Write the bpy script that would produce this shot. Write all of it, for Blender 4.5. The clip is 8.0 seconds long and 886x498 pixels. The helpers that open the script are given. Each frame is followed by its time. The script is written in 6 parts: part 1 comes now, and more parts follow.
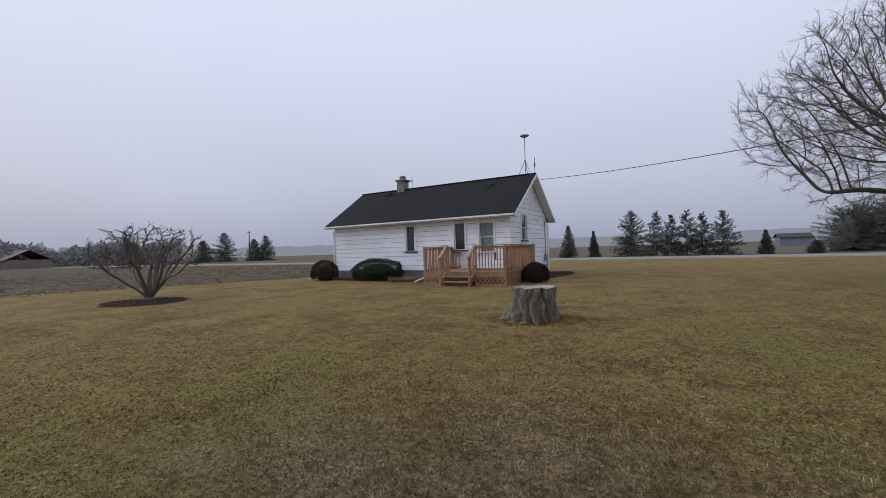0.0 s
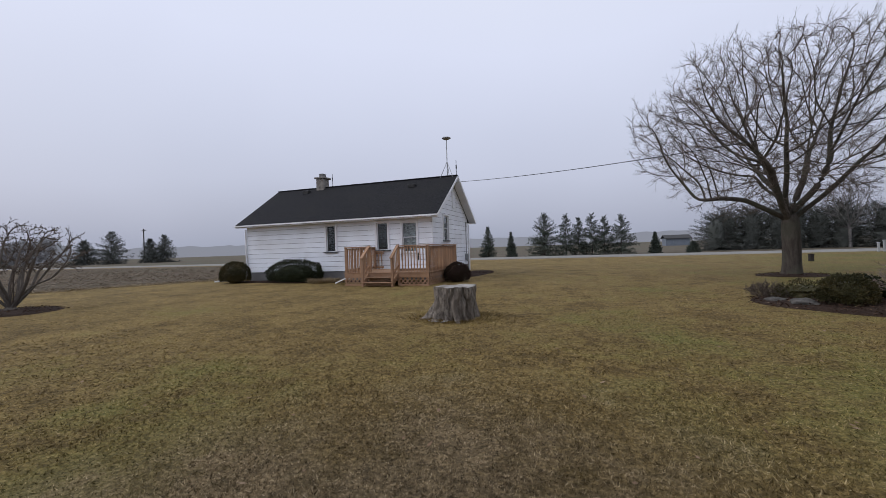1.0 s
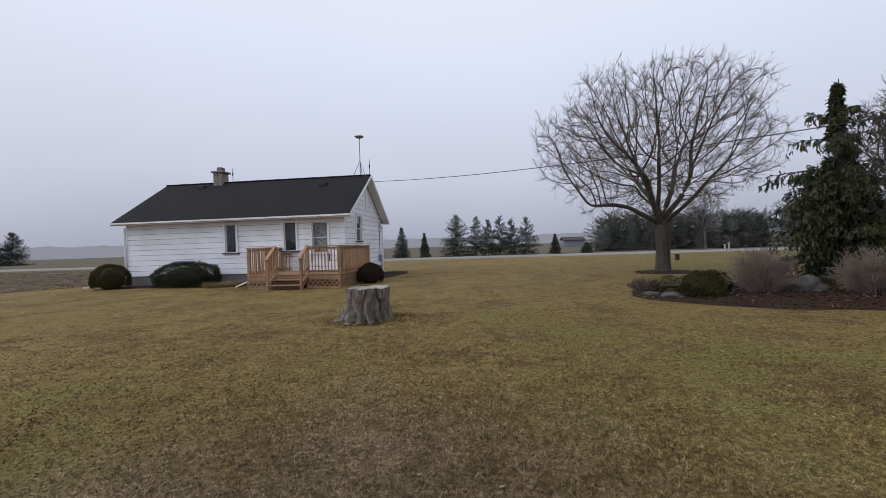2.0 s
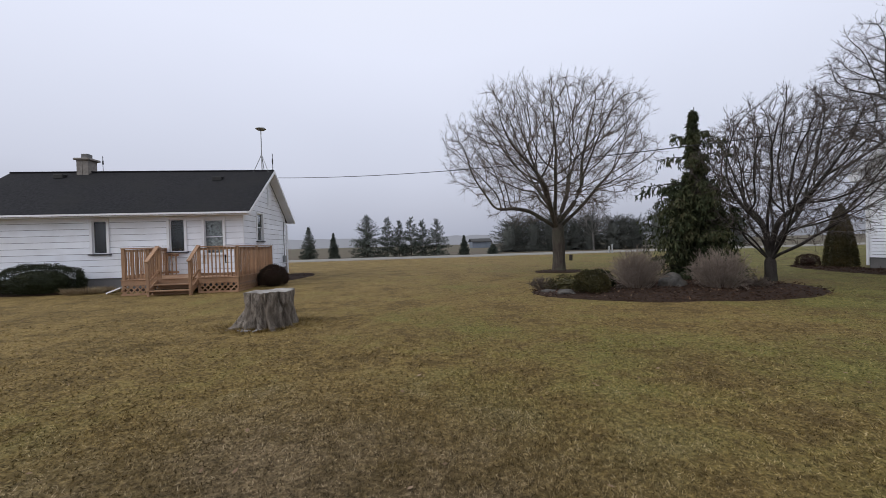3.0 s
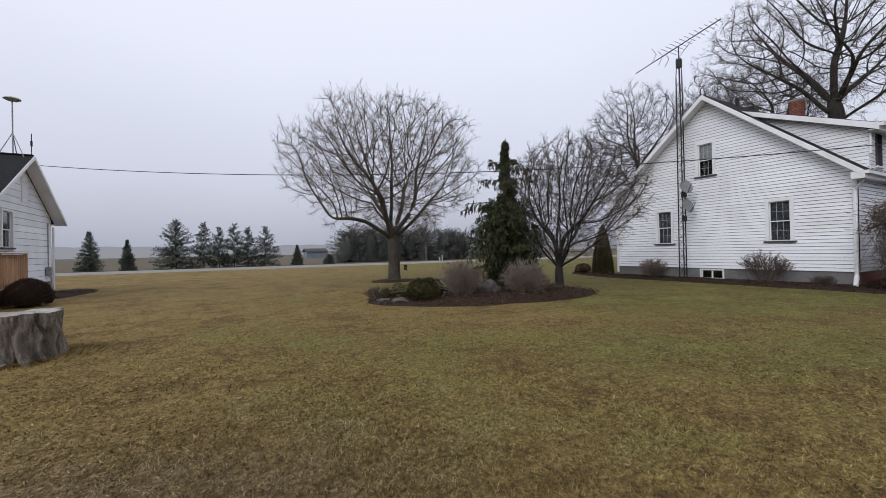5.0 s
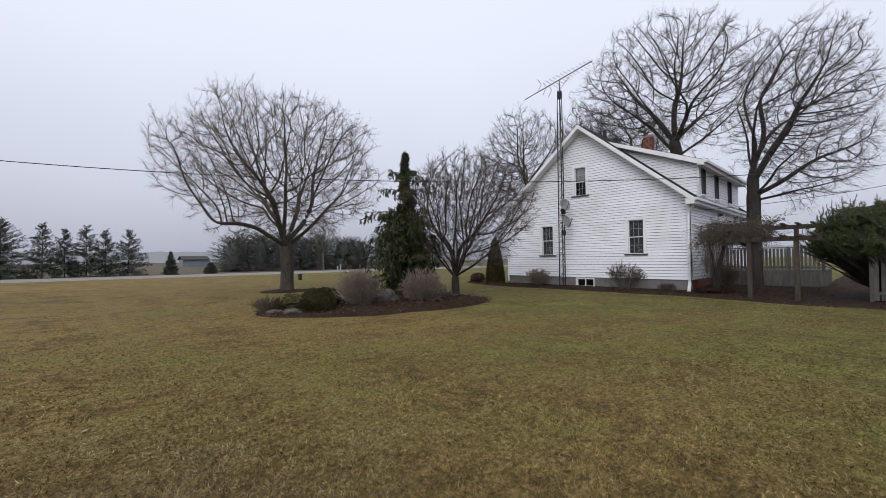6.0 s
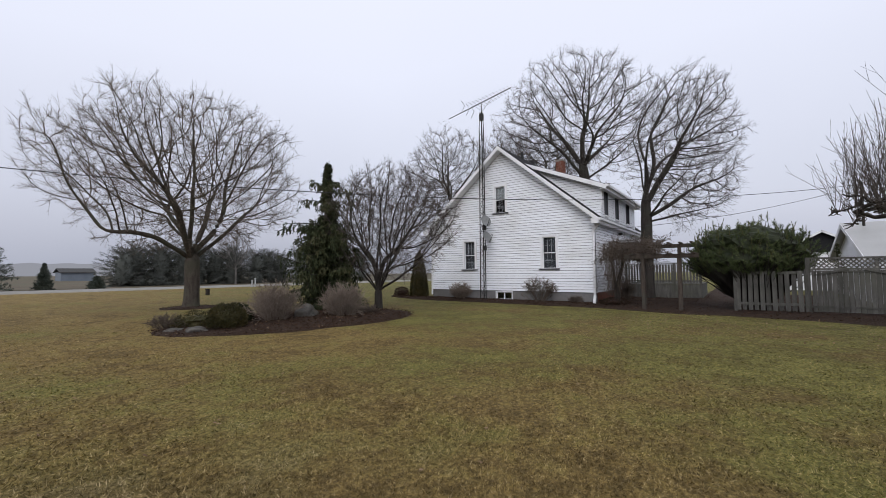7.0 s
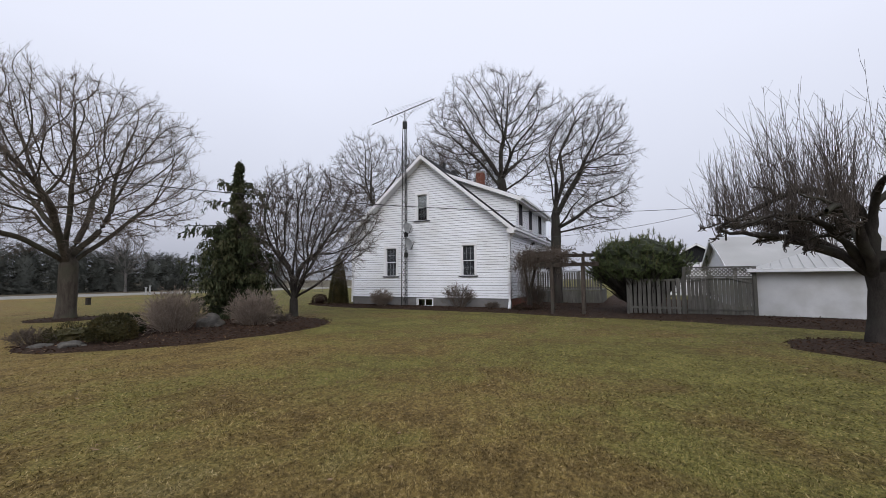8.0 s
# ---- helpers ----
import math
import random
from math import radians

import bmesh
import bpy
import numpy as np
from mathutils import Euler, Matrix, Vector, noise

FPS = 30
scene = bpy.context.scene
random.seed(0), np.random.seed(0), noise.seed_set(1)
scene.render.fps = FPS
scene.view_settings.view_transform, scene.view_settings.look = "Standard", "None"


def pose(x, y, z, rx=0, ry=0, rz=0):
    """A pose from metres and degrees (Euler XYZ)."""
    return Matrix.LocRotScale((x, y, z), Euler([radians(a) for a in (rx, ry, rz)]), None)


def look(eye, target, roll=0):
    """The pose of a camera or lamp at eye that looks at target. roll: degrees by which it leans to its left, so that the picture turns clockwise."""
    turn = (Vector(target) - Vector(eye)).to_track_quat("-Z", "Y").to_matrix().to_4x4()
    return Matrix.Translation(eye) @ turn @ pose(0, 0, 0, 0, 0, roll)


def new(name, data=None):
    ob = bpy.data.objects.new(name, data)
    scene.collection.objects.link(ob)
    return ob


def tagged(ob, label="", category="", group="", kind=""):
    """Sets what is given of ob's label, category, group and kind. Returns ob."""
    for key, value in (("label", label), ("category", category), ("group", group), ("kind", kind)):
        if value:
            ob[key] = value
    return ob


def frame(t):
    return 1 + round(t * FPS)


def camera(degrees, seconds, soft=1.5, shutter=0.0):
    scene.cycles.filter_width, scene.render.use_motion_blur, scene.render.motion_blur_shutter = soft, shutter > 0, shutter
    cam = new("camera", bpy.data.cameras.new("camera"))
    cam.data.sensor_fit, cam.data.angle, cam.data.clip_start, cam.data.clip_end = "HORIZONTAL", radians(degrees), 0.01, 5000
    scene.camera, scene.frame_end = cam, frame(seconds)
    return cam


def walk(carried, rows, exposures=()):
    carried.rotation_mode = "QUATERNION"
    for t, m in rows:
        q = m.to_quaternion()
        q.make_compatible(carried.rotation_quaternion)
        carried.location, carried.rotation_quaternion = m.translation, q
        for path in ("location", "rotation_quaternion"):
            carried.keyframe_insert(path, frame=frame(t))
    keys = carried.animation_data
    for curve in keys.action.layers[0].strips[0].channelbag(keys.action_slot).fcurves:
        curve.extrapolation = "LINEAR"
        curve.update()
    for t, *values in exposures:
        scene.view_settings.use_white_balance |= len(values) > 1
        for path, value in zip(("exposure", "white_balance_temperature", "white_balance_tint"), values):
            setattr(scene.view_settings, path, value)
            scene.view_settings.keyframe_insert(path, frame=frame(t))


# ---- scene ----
cam = camera(95.6, 8.0, soft=0.6)
PATH = [
    (0, (-0.512, 0.037, 1.542), (-1.505, 1.773, 1.549), -1.8),
    (0.5, (-0.501, 0.03, 1.546), (-1.348, 1.842, 1.548), -1.8),
    (1, (-0.493, 0.019, 1.546), (-1.139, 1.912, 1.541), -1.9),
    (1.5, (-0.49, 0.013, 1.546), (-0.933, 1.964, 1.537), -1.9),
    (3, (-0.472, 0.045, 1.539), (-0.263, 2.034, 1.516), -1.6),
    (3.5, (-0.459, 0.05, 1.537), (-0.051, 2.008, 1.51), -1.5),
    (4, (-0.461, 0.035, 1.533), (0.122, 1.948, 1.502), -1.4),
    (5.5, (-0.442, -0.031, 1.505), (0.73, 1.589, 1.537), -0.9),
    (6, (-0.432, -0.066, 1.5), (0.934, 1.395, 1.551), -0.6),
    (6.5, (-0.424, -0.107, 1.497), (1.085, 1.201, 1.599), -0.5),
    (7, (-0.426, -0.154, 1.495), (1.183, 1.028, 1.612), -0.4),
    (7.5, (-0.437, -0.202, 1.493), (1.269, 0.834, 1.626), -0.4),
    (7.9, (-0.454, -0.245, 1.492), (1.332, 0.643, 1.643), -0.0),
    (8, (-0.458, -0.257, 1.492), (1.345, 0.596, 1.641), -0.3),
]
EXPOSURES = ((0.0, -0.22, 6080, 12), (1.5, -0.14, 6180, 11), (3.5, -0.01, 6340, 10), (8.0, 0.02, 6400, 10))
walk(cam, [(t, look(eye, target, roll)) for t, eye, target, roll in PATH], EXPOSURES)

# ---- world and light: thick overcast, late winter ----
world = bpy.data.worlds.new("overcast_sky")
scene.world = world
world.use_nodes = True
wn, wl = world.node_tree.nodes, world.node_tree.links
wn.clear()
w_out = wn.new("ShaderNodeOutputWorld")
w_bg = wn.new("ShaderNodeBackground")
w_sky = wn.new("ShaderNodeTexSky")
w_sky.sky_type = "NISHITA"
w_sky.sun_disc = False
w_sky.sun_elevation, w_sky.sun_rotation = radians(33), radians(247)
w_sky.air_density, w_sky.dust_density = 2.0, 6.0
w_co = wn.new("ShaderNodeTexCoord")
w_sep = wn.new("ShaderNodeSeparateXYZ")
w_ramp = wn.new("ShaderNodeValToRGB")
w_noise = wn.new("ShaderNodeTexNoise")
w_noise.inputs["Scale"].default_value = 1.6
w_noise.inputs["Detail"].default_value = 3
w_add = wn.new("ShaderNodeMath"); w_add.operation = "MULTIPLY_ADD"
w_add.inputs[1].default_value = 0.16; w_add.inputs[2].default_value = -0.08
w_sum = wn.new("ShaderNodeMath"); w_sum.operation = "ADD"
w_mix = wn.new("ShaderNodeMixRGB"); w_mix.inputs["Fac"].default_value = 0.012
wl.new(w_co.outputs["Generated"], w_sep.inputs[0])
wl.new(w_co.outputs["Generated"], w_noise.inputs["Vector"])
wl.new(w_noise.outputs["Fac"], w_add.inputs[0])
wl.new(w_sep.outputs["Z"], w_sum.inputs[0])
wl.new(w_add.outputs[0], w_sum.inputs[1])
wl.new(w_sum.outputs[0], w_ramp.inputs["Fac"])
wl.new(w_ramp.outputs["Color"], w_mix.inputs[1])
wl.new(w_sky.outputs["Color"], w_mix.inputs[2])
wl.new(w_mix.outputs["Color"], w_bg.inputs["Color"])
wl.new(w_bg.outputs[0], w_out.inputs["Surface"])
SKY_STEPS = ((0.0, (0.40, 0.42, 0.50)), (0.05, (0.46, 0.48, 0.57)), (0.16, (0.60, 0.62, 0.73)), (0.45, (0.80, 0.82, 0.94)), (0.9, (0.95, 0.96, 1.0)))
ramp = w_ramp.color_ramp
ramp.elements[0].position, ramp.elements[0].color = SKY_STEPS[0][0], (*SKY_STEPS[0][1], 1)
ramp.elements[1].position, ramp.elements[1].color = SKY_STEPS[-1][0], (*SKY_STEPS[-1][1], 1)
for p, c in SKY_STEPS[1:-1]:
    ramp.elements.new(p).color = (*c, 1)
w_bg.inputs["Strength"].default_value = 1.0

sun = new("sun", bpy.data.lights.new("sun", "SUN"))
sun.data.energy, sun.data.angle, sun.data.color = 1.2, radians(40), (0.98, 0.98, 1.0)
sun.matrix_world = look((-42, -18, 30), (0, 0, 0))


# ---- materials ----
def surface(name, c1, c2, scale=4.0, rough=0.8, bump=0.2, fine=60.0, c3=None, big=0.4, metal=0.0, vary="", amount=0.25, stretch=(1, 1, 1), depth=0.01):
    """A node material: two colours by grain, a third by large patches, a relief, and variation from piece to piece."""
    m = bpy.data.materials.new(name)
    m.use_nodes = True
    n, l = m.node_tree.nodes, m.node_tree.links
    b = n["Principled BSDF"]
    b.inputs["Roughness"].default_value, b.inputs["Metallic"].default_value = rough, metal
    b.inputs["Specular IOR Level"].default_value = 0.12 if rough > 0.8 else 0.4
    co = n.new("ShaderNodeTexCoord")
    mp = n.new("ShaderNodeMapping")
    mp.inputs["Scale"].default_value = stretch
    l.new(co.outputs["Object"], mp.inputs["Vector"])
    t1 = n.new("ShaderNodeTexNoise")
    t1.inputs["Scale"].default_value, t1.inputs["Detail"].default_value = scale, 6
    t2 = n.new("ShaderNodeTexNoise")
    t2.inputs["Scale"].default_value, t2.inputs["Detail"].default_value = fine, 4
    for t in (t1, t2):
        l.new(mp.outputs["Vector"], t.inputs["Vector"])
    av = n.new("ShaderNodeMath"); av.operation = "MULTIPLY_ADD"
    av.inputs[1].default_value = 0.45
    half = n.new("ShaderNodeMath"); half.operation = "MULTIPLY"; half.inputs[1].default_value = 0.55
    l.new(t1.outputs["Fac"], half.inputs[0])
    l.new(t2.outputs["Fac"], av.inputs[0]); l.new(half.outputs[0], av.inputs[2])
    rp = n.new("ShaderNodeMapRange")
    rp.inputs["From Min"].default_value, rp.inputs["From Max"].default_value = 0.36, 0.64
    l.new(av.outputs[0], rp.inputs["Value"])
    mx = n.new("ShaderNodeMixRGB")
    mx.inputs[1].default_value, mx.inputs[2].default_value = (*c1, 1), (*c2, 1)
    l.new(rp.outputs["Result"], mx.inputs["Fac"])
    col = mx.outputs["Color"]
    if c3:
        t3 = n.new("ShaderNodeTexNoise")
        t3.inputs["Scale"].default_value, t3.inputs["Detail"].default_value = big, 5
        l.new(co.outputs["Object"], t3.inputs["Vector"])
        r3 = n.new("ShaderNodeMapRange")
        r3.inputs["From Min"].default_value, r3.inputs["From Max"].default_value = 0.45, 0.68
        l.new(t3.outputs["Fac"], r3.inputs["Value"])
        m3 = n.new("ShaderNodeMixRGB")
        m3.inputs[2].default_value = (*c3, 1)
        l.new(r3.outputs["Result"], m3.inputs["Fac"]); l.new(col, m3.inputs[1])
        col = m3.outputs["Color"]
    if vary:
        if vary == "object":
            src = n.new("ShaderNodeObjectInfo").outputs["Random"]
        else:
            src = n.new("ShaderNodeNewGeometry").outputs["Random Per Island"]
        hs = n.new("ShaderNodeHueSaturation")
        mr = n.new("ShaderNodeMapRange")
        mr.inputs["To Min"].default_value, mr.inputs["To Max"].default_value = 1 - amount, 1 + amount
        l.new(src, mr.inputs["Value"]); l.new(mr.outputs["Result"], hs.inputs["Value"])
        l.new(col, hs.inputs["Color"])
        col = hs.outputs["Color"]
    l.new(col, b.inputs["Base Color"])
    if bump:
        bp = n.new("ShaderNodeBump")
        bp.inputs["Strength"].default_value, bp.inputs["Distance"].default_value = bump, depth
        l.new(av.outputs[0], bp.inputs["Height"]); l.new(bp.outputs["Normal"], b.inputs["Normal"])
    return m


def ramped(name, colours, rough=0.8, big=0.35, share=0.5):
    """A leaf or blade material: each blade takes its own colour from a row of colours, shifted by large patches."""
    m = bpy.data.materials.new(name)
    m.use_nodes = True
    n, l = m.node_tree.nodes, m.node_tree.links
    b = n["Principled BSDF"]
    b.inputs["Roughness"].default_value = rough
    b.inputs["Specular IOR Level"].default_value = 0.2
    geo, co, t = n.new("ShaderNodeNewGeometry"), n.new("ShaderNodeTexCoord"), n.new("ShaderNodeTexNoise")
    t.inputs["Scale"].default_value, t.inputs["Detail"].default_value = big, 6
    l.new(co.outputs["Object"], t.inputs["Vector"])
    mr = n.new("ShaderNodeMapRange")
    mr.inputs["From Min"].default_value, mr.inputs["From Max"].default_value = 0.35, 0.65
    l.new(t.outputs["Fac"], mr.inputs["Value"])
    mixv = n.new("ShaderNodeMath"); mixv.operation = "MULTIPLY_ADD"; mixv.inputs[1].default_value = share
    hv = n.new("ShaderNodeMath"); hv.operation = "MULTIPLY"; hv.inputs[1].default_value = 1 - share
    l.new(geo.outputs["Random Per Island"], hv.inputs[0])
    l.new(mr.outputs["Result"], mixv.inputs[0]); l.new(hv.outputs[0], mixv.inputs[2])
    rp = n.new("ShaderNodeValToRGB")
    cr = rp.color_ramp
    cr.elements[0].color, cr.elements[1].color = (*colours[0], 1), (*colours[-1], 1)
    for i, c in enumerate(colours[1:-1]):
        cr.elements.new((i + 1) / (len(colours) - 1)).color = (*c, 1)
    l.new(mixv.outputs[0], rp.inputs["Fac"]); l.new(rp.outputs["Color"], b.inputs["Base Color"])
    return m


def patches(n, l, co):
    """Large patches of the lawn: how green it is, how worn and grey, and how light, each from 0 to 1."""
    def noisy(scale, detail, rough):
        t = n.new("ShaderNodeTexNoise")
        t.inputs["Scale"].default_value, t.inputs["Detail"].default_value, t.inputs["Roughness"].default_value = scale, detail, rough
        l.new(co.outputs["Object"], t.inputs["Vector"])
        return t.outputs["Fac"]
    def add(a, k, b):
        m = n.new("ShaderNodeMath"); m.operation = "MULTIPLY_ADD"
        l.new(a, m.inputs[0]); m.inputs[1].default_value = k
        if isinstance(b, float):
            m.inputs[2].default_value = b
        else:
            l.new(b, m.inputs[2])
        return m.outputs[0]
    def clamp(a):
        m = n.new("ShaderNodeMapRange"); m.interpolation_type = "SMOOTHSTEP"
        l.new(a, m.inputs["Value"])
        return m.outputs["Result"]
    xyz = n.new("ShaderNodeSeparateXYZ")
    l.new(co.outputs["Object"], xyz.inputs[0])
    x, y = xyz.outputs["X"], xyz.outputs["Y"]
    wide, mid, small, tiny = noisy(.2, 4, .55), noisy(.8, 6, .65), noisy(4.5, 5, .65), noisy(17, 4, .6)
    green = clamp(add(small, .9, add(mid, 1.7, add(wide, 3.0, add(x, .040, add(y, -.016, -2.40))))))
    # a worn grey patch in the middle of the yard, about three metres wide
    off = n.new("ShaderNodeVectorMath"); off.operation = "DISTANCE"
    flat = n.new("ShaderNodeCombineXYZ")
    l.new(x, flat.inputs[0]); l.new(y, flat.inputs[1])
    off.inputs[1].default_value = (-1.3, 1.6, 0)
    l.new(flat.outputs[0], off.inputs[0])
    worn = clamp(add(off.outputs["Value"], -.36, add(mid, 2.4, add(small, 1.0, -.45))))
    light = add(tiny, 1.3, add(mid, 1.2, add(small, 1.3, add(wide, .5, -1.65))))
    return green, worn, light


def turf_material(name, dry, green, grey, blades_own, relief):
    """Lawn: dry, green and worn grey patches; every blade takes its own shade of its patch's colours."""
    m = bpy.data.materials.new(name)
    m.use_nodes = True
    n, l = m.node_tree.nodes, m.node_tree.links
    b = n["Principled BSDF"]
    b.inputs["Roughness"].default_value = 0.85
    b.inputs["Specular IOR Level"].default_value = 0.12
    co = n.new("ShaderNodeTexCoord")
    how_green, how_worn, how_light = patches(n, l, co)
    if blades_own:
        shade = n.new("ShaderNodeNewGeometry").outputs["Random Per Island"]
    else:
        t = n.new("ShaderNodeTexNoise")
        t.inputs["Scale"].default_value, t.inputs["Detail"].default_value, t.inputs["Roughness"].default_value = 26, 6, .75
        l.new(co.outputs["Object"], t.inputs["Vector"])
        mr = n.new("ShaderNodeMapRange")
        mr.inputs["From Min"].default_value, mr.inputs["From Max"].default_value = .33, .67
        l.new(t.outputs["Fac"], mr.inputs["Value"])
        shade = mr.outputs["Result"]
        bp = n.new("ShaderNodeBump")
        bp.inputs["Strength"].default_value, bp.inputs["Distance"].default_value = relief, .03
        l.new(t.outputs["Fac"], bp.inputs["Height"]); l.new(bp.outputs["Normal"], b.inputs["Normal"])
    cols = []
    for colours in (dry, green, grey):
        rp = n.new("ShaderNodeValToRGB")
        cr = rp.color_ramp
        cr.elements[0].color, cr.elements[1].color = (*colours[0], 1), (*colours[-1], 1)
        for i, c in enumerate(colours[1:-1]):
            cr.elements.new((i + 1) / (len(colours) - 1)).color = (*c, 1)
        l.new(shade, rp.inputs["Fac"])
        cols.append(rp.outputs["Color"])
    mg, mw = n.new("ShaderNodeMixRGB"), n.new("ShaderNodeMixRGB")
    l.new(how_green, mg.inputs["Fac"]); l.new(cols[0], mg.inputs[1]); l.new(cols[1], mg.inputs[2])
    l.new(how_worn, mw.inputs["Fac"]); l.new(mg.outputs["Color"], mw.inputs[1]); l.new(cols[2], mw.inputs[2])
    hs, mr = n.new("ShaderNodeHueSaturation"), n.new("ShaderNodeMapRange")
    mr.inputs["From Min"].default_value, mr.inputs["From Max"].default_value = .2, .8
    mr.inputs["To Min"].default_value, mr.inputs["To Max"].default_value = .48, 1.27
    l.new(how_light, mr.inputs["Value"]); l.new(mr.outputs["Result"], hs.inputs["Value"])
    l.new(mw.outputs["Color"], hs.inputs["Color"]); l.new(hs.outputs["Color"], b.inputs["Base Color"])
    return m


def glass(name, tint=(0.9, 0.95, 0.95)):
    m = bpy.data.materials.new(name)
    m.use_nodes = True
    b = m.node_tree.nodes["Principled BSDF"]
    b.inputs["Base Color"].default_value = (*tint, 1)
    b.inputs["Roughness"].default_value, b.inputs["Transmission Weight"].default_value, b.inputs["IOR"].default_value = 0.02, 1.0, 1.45
    return m


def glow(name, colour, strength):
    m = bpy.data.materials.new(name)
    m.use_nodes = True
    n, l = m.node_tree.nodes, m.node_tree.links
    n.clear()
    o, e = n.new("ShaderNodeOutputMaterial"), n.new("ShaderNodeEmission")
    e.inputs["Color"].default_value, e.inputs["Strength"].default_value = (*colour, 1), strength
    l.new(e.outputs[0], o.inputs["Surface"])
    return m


DRY = ((0.078, 0.054, 0.021), (0.160, 0.111, 0.040), (0.235, 0.166, 0.061), (0.325, 0.238, 0.100), (0.45, 0.35, 0.19))
GREEN = ((0.046, 0.046, 0.014), (0.095, 0.090, 0.025), (0.155, 0.135, 0.041), (0.215, 0.180, 0.064), (0.33, 0.27, 0.13))
GREY = ((0.044, 0.031, 0.016), (0.105, 0.076, 0.040), (0.175, 0.129, 0.070), (0.262, 0.200, 0.116), (0.46, 0.37, 0.24))
M_LAWN = turf_material("lawn_soil_and_turf", DRY[:4], GREEN[:4], GREY[:4], False, .7)
M_GRASS = turf_material("turf_blades", DRY, GREEN, GREY, True, 0)
M_FIELD = surface("stubble_field", (0.058, 0.043, 0.028), (0.135, 0.103, 0.070), 1.3, 0.95, 0.8, 9, (0.10, 0.084, 0.058), 0.05, depth=0.1, stretch=(0.5, 2.5, 1))
M_FARFIELD = surface("far_field", (0.085, 0.07, 0.05), (0.13, 0.11, 0.08), 0.3, 0.95, 0.4, 5, (0.105, 0.10, 0.07), 0.03, depth=0.1)
M_ROAD = surface("worn_asphalt", (0.20, 0.192, 0.178), (0.27, 0.26, 0.242), 2, 0.85, 0.3, 120)
M_MULCH = surface("bark_mulch", (0.017, 0.011, 0.008), (0.062, 0.040, 0.029), 14, 0.95, 1.0, 70, (0.03, 0.018, 0.013), 1.2, depth=0.04)
M_CHIP = surface("bark_chip", (0.022, 0.013, 0.009), (0.080, 0.049, 0.033), 8, 0.9, 0.3, 60, vary="island", amount=0.5)
M_VINYL = surface("white_vinyl_siding", (0.755, 0.775, 0.825), (0.80, 0.82, 0.87), 2.5, 0.5, 0.1, 45, (0.68, 0.69, 0.71), 0.6, vary="object", amount=0.03, stretch=(0.4, 0.4, 1.5))
M_OLDSIDE = surface("old_white_siding", (0.76, 0.785, 0.84), (0.82, 0.845, 0.895), 3, 0.65, 0.2, 40, (0.68, 0.69, 0.72), 0.7, vary="object", amount=0.05, stretch=(0.4, 0.4, 2))
M_TRIM = surface("white_painted_trim", (0.73, 0.74, 0.77), (0.78, 0.79, 0.82), 5, 0.45, 0.1, 60, (0.66, 0.66, 0.67), 1.1)
M_BAR = surface("grey_glazing_bars", (0.30, 0.31, 0.34), (0.36, 0.37, 0.40), 5, 0.5, 0.1)
# dark so that gaps in the siding read as shadow under each lap
M_SHEATH = surface("dark_wall_core", (0.05, 0.05, 0.05), (0.08, 0.08, 0.08), 4, 0.9, 0.1)
M_INNER = surface("dim_interior_wall", (0.20, 0.19, 0.17), (0.26, 0.25, 0.22), 3, 0.9, 0.1)
M_ROOF = surface("charcoal_shingle", (0.012, 0.012, 0.014), (0.028, 0.028, 0.031), 9, 0.9, 0.8, 70, (0.022, 0.022, 0.023), 0.7, depth=0.02)
M_FOUND = surface("grey_block_foundation", (0.15, 0.148, 0.15), (0.215, 0.21, 0.21), 3, 0.9, 0.4, 50, (0.15, 0.145, 0.14), 0.8)
M_SILL = surface("dark_sill", (0.03, 0.03, 0.04), (0.05, 0.05, 0.06), 6, 0.6, 0.1)
M_GLASS = glass("window_glass")
# added sheet behind panes; its darkness stands for the unlit room
M_DIM = surface("dim_room_backing", (0.018, 0.02, 0.02), (0.035, 0.037, 0.037), 3, 0.9, 0.2, 40)
M_BLIND = surface("grey_blind", (0.16, 0.165, 0.17), (0.21, 0.21, 0.21), 3, 0.8, 0.2, 40)
# no real curtain: the grey reflection of the glass as a sheet's colour
M_PANETONE = surface("grey_pane_tone", (0.028, 0.029, 0.035), (0.055, 0.057, 0.065), 3, 0.9, 0.2, 40)
M_LACE = surface("lace_panel", (0.01, 0.012, 0.012), (0.42, 0.43, 0.42), 9, 0.8, 0.1, 30)
M_DECK = surface("cedar_deck_wood", (0.245, 0.138, 0.074), (0.385, 0.232, 0.135), 3, 0.75, 0.3, 40, (0.28, 0.175, 0.11), 1.5, vary="object", amount=0.16, stretch=(1, 1, 0.4))
M_BLOCK = surface("chimney_block", (0.18, 0.165, 0.15), (0.28, 0.26, 0.24), 6, 0.9, 0.5, 60)
M_BRICK = surface("red_brick", (0.135, 0.050, 0.036), (0.22, 0.092, 0.066), 5, 0.9, 0.4, 60, vary="object", amount=0.2)
M_MORTAR = surface("mortar", (0.25, 0.23, 0.21), (0.32, 0.3, 0.28), 10, 0.95, 0.3)
M_GALV = surface("galvanised_steel", (0.22, 0.225, 0.23), (0.33, 0.335, 0.34), 8, 0.5, 0.1, 60, metal=0.6)
M_BLACKM = surface("dark_weathered_metal", (0.012, 0.012, 0.013), (0.028, 0.028, 0.028), 8, 0.7, 0.1, 60)
M_DISH = surface("grey_dish_paint", (0.30, 0.31, 0.32), (0.40, 0.41, 0.42), 5, 0.5, 0.1)
M_STUMP = surface("weathered_stump_wood", (0.062, 0.052, 0.043), (0.36, 0.315, 0.265), 9, 0.95, 1.0, 45, (0.15, 0.125, 0.10), 2.4, stretch=(2.2, 2.2, 0.55), depth=0.05)
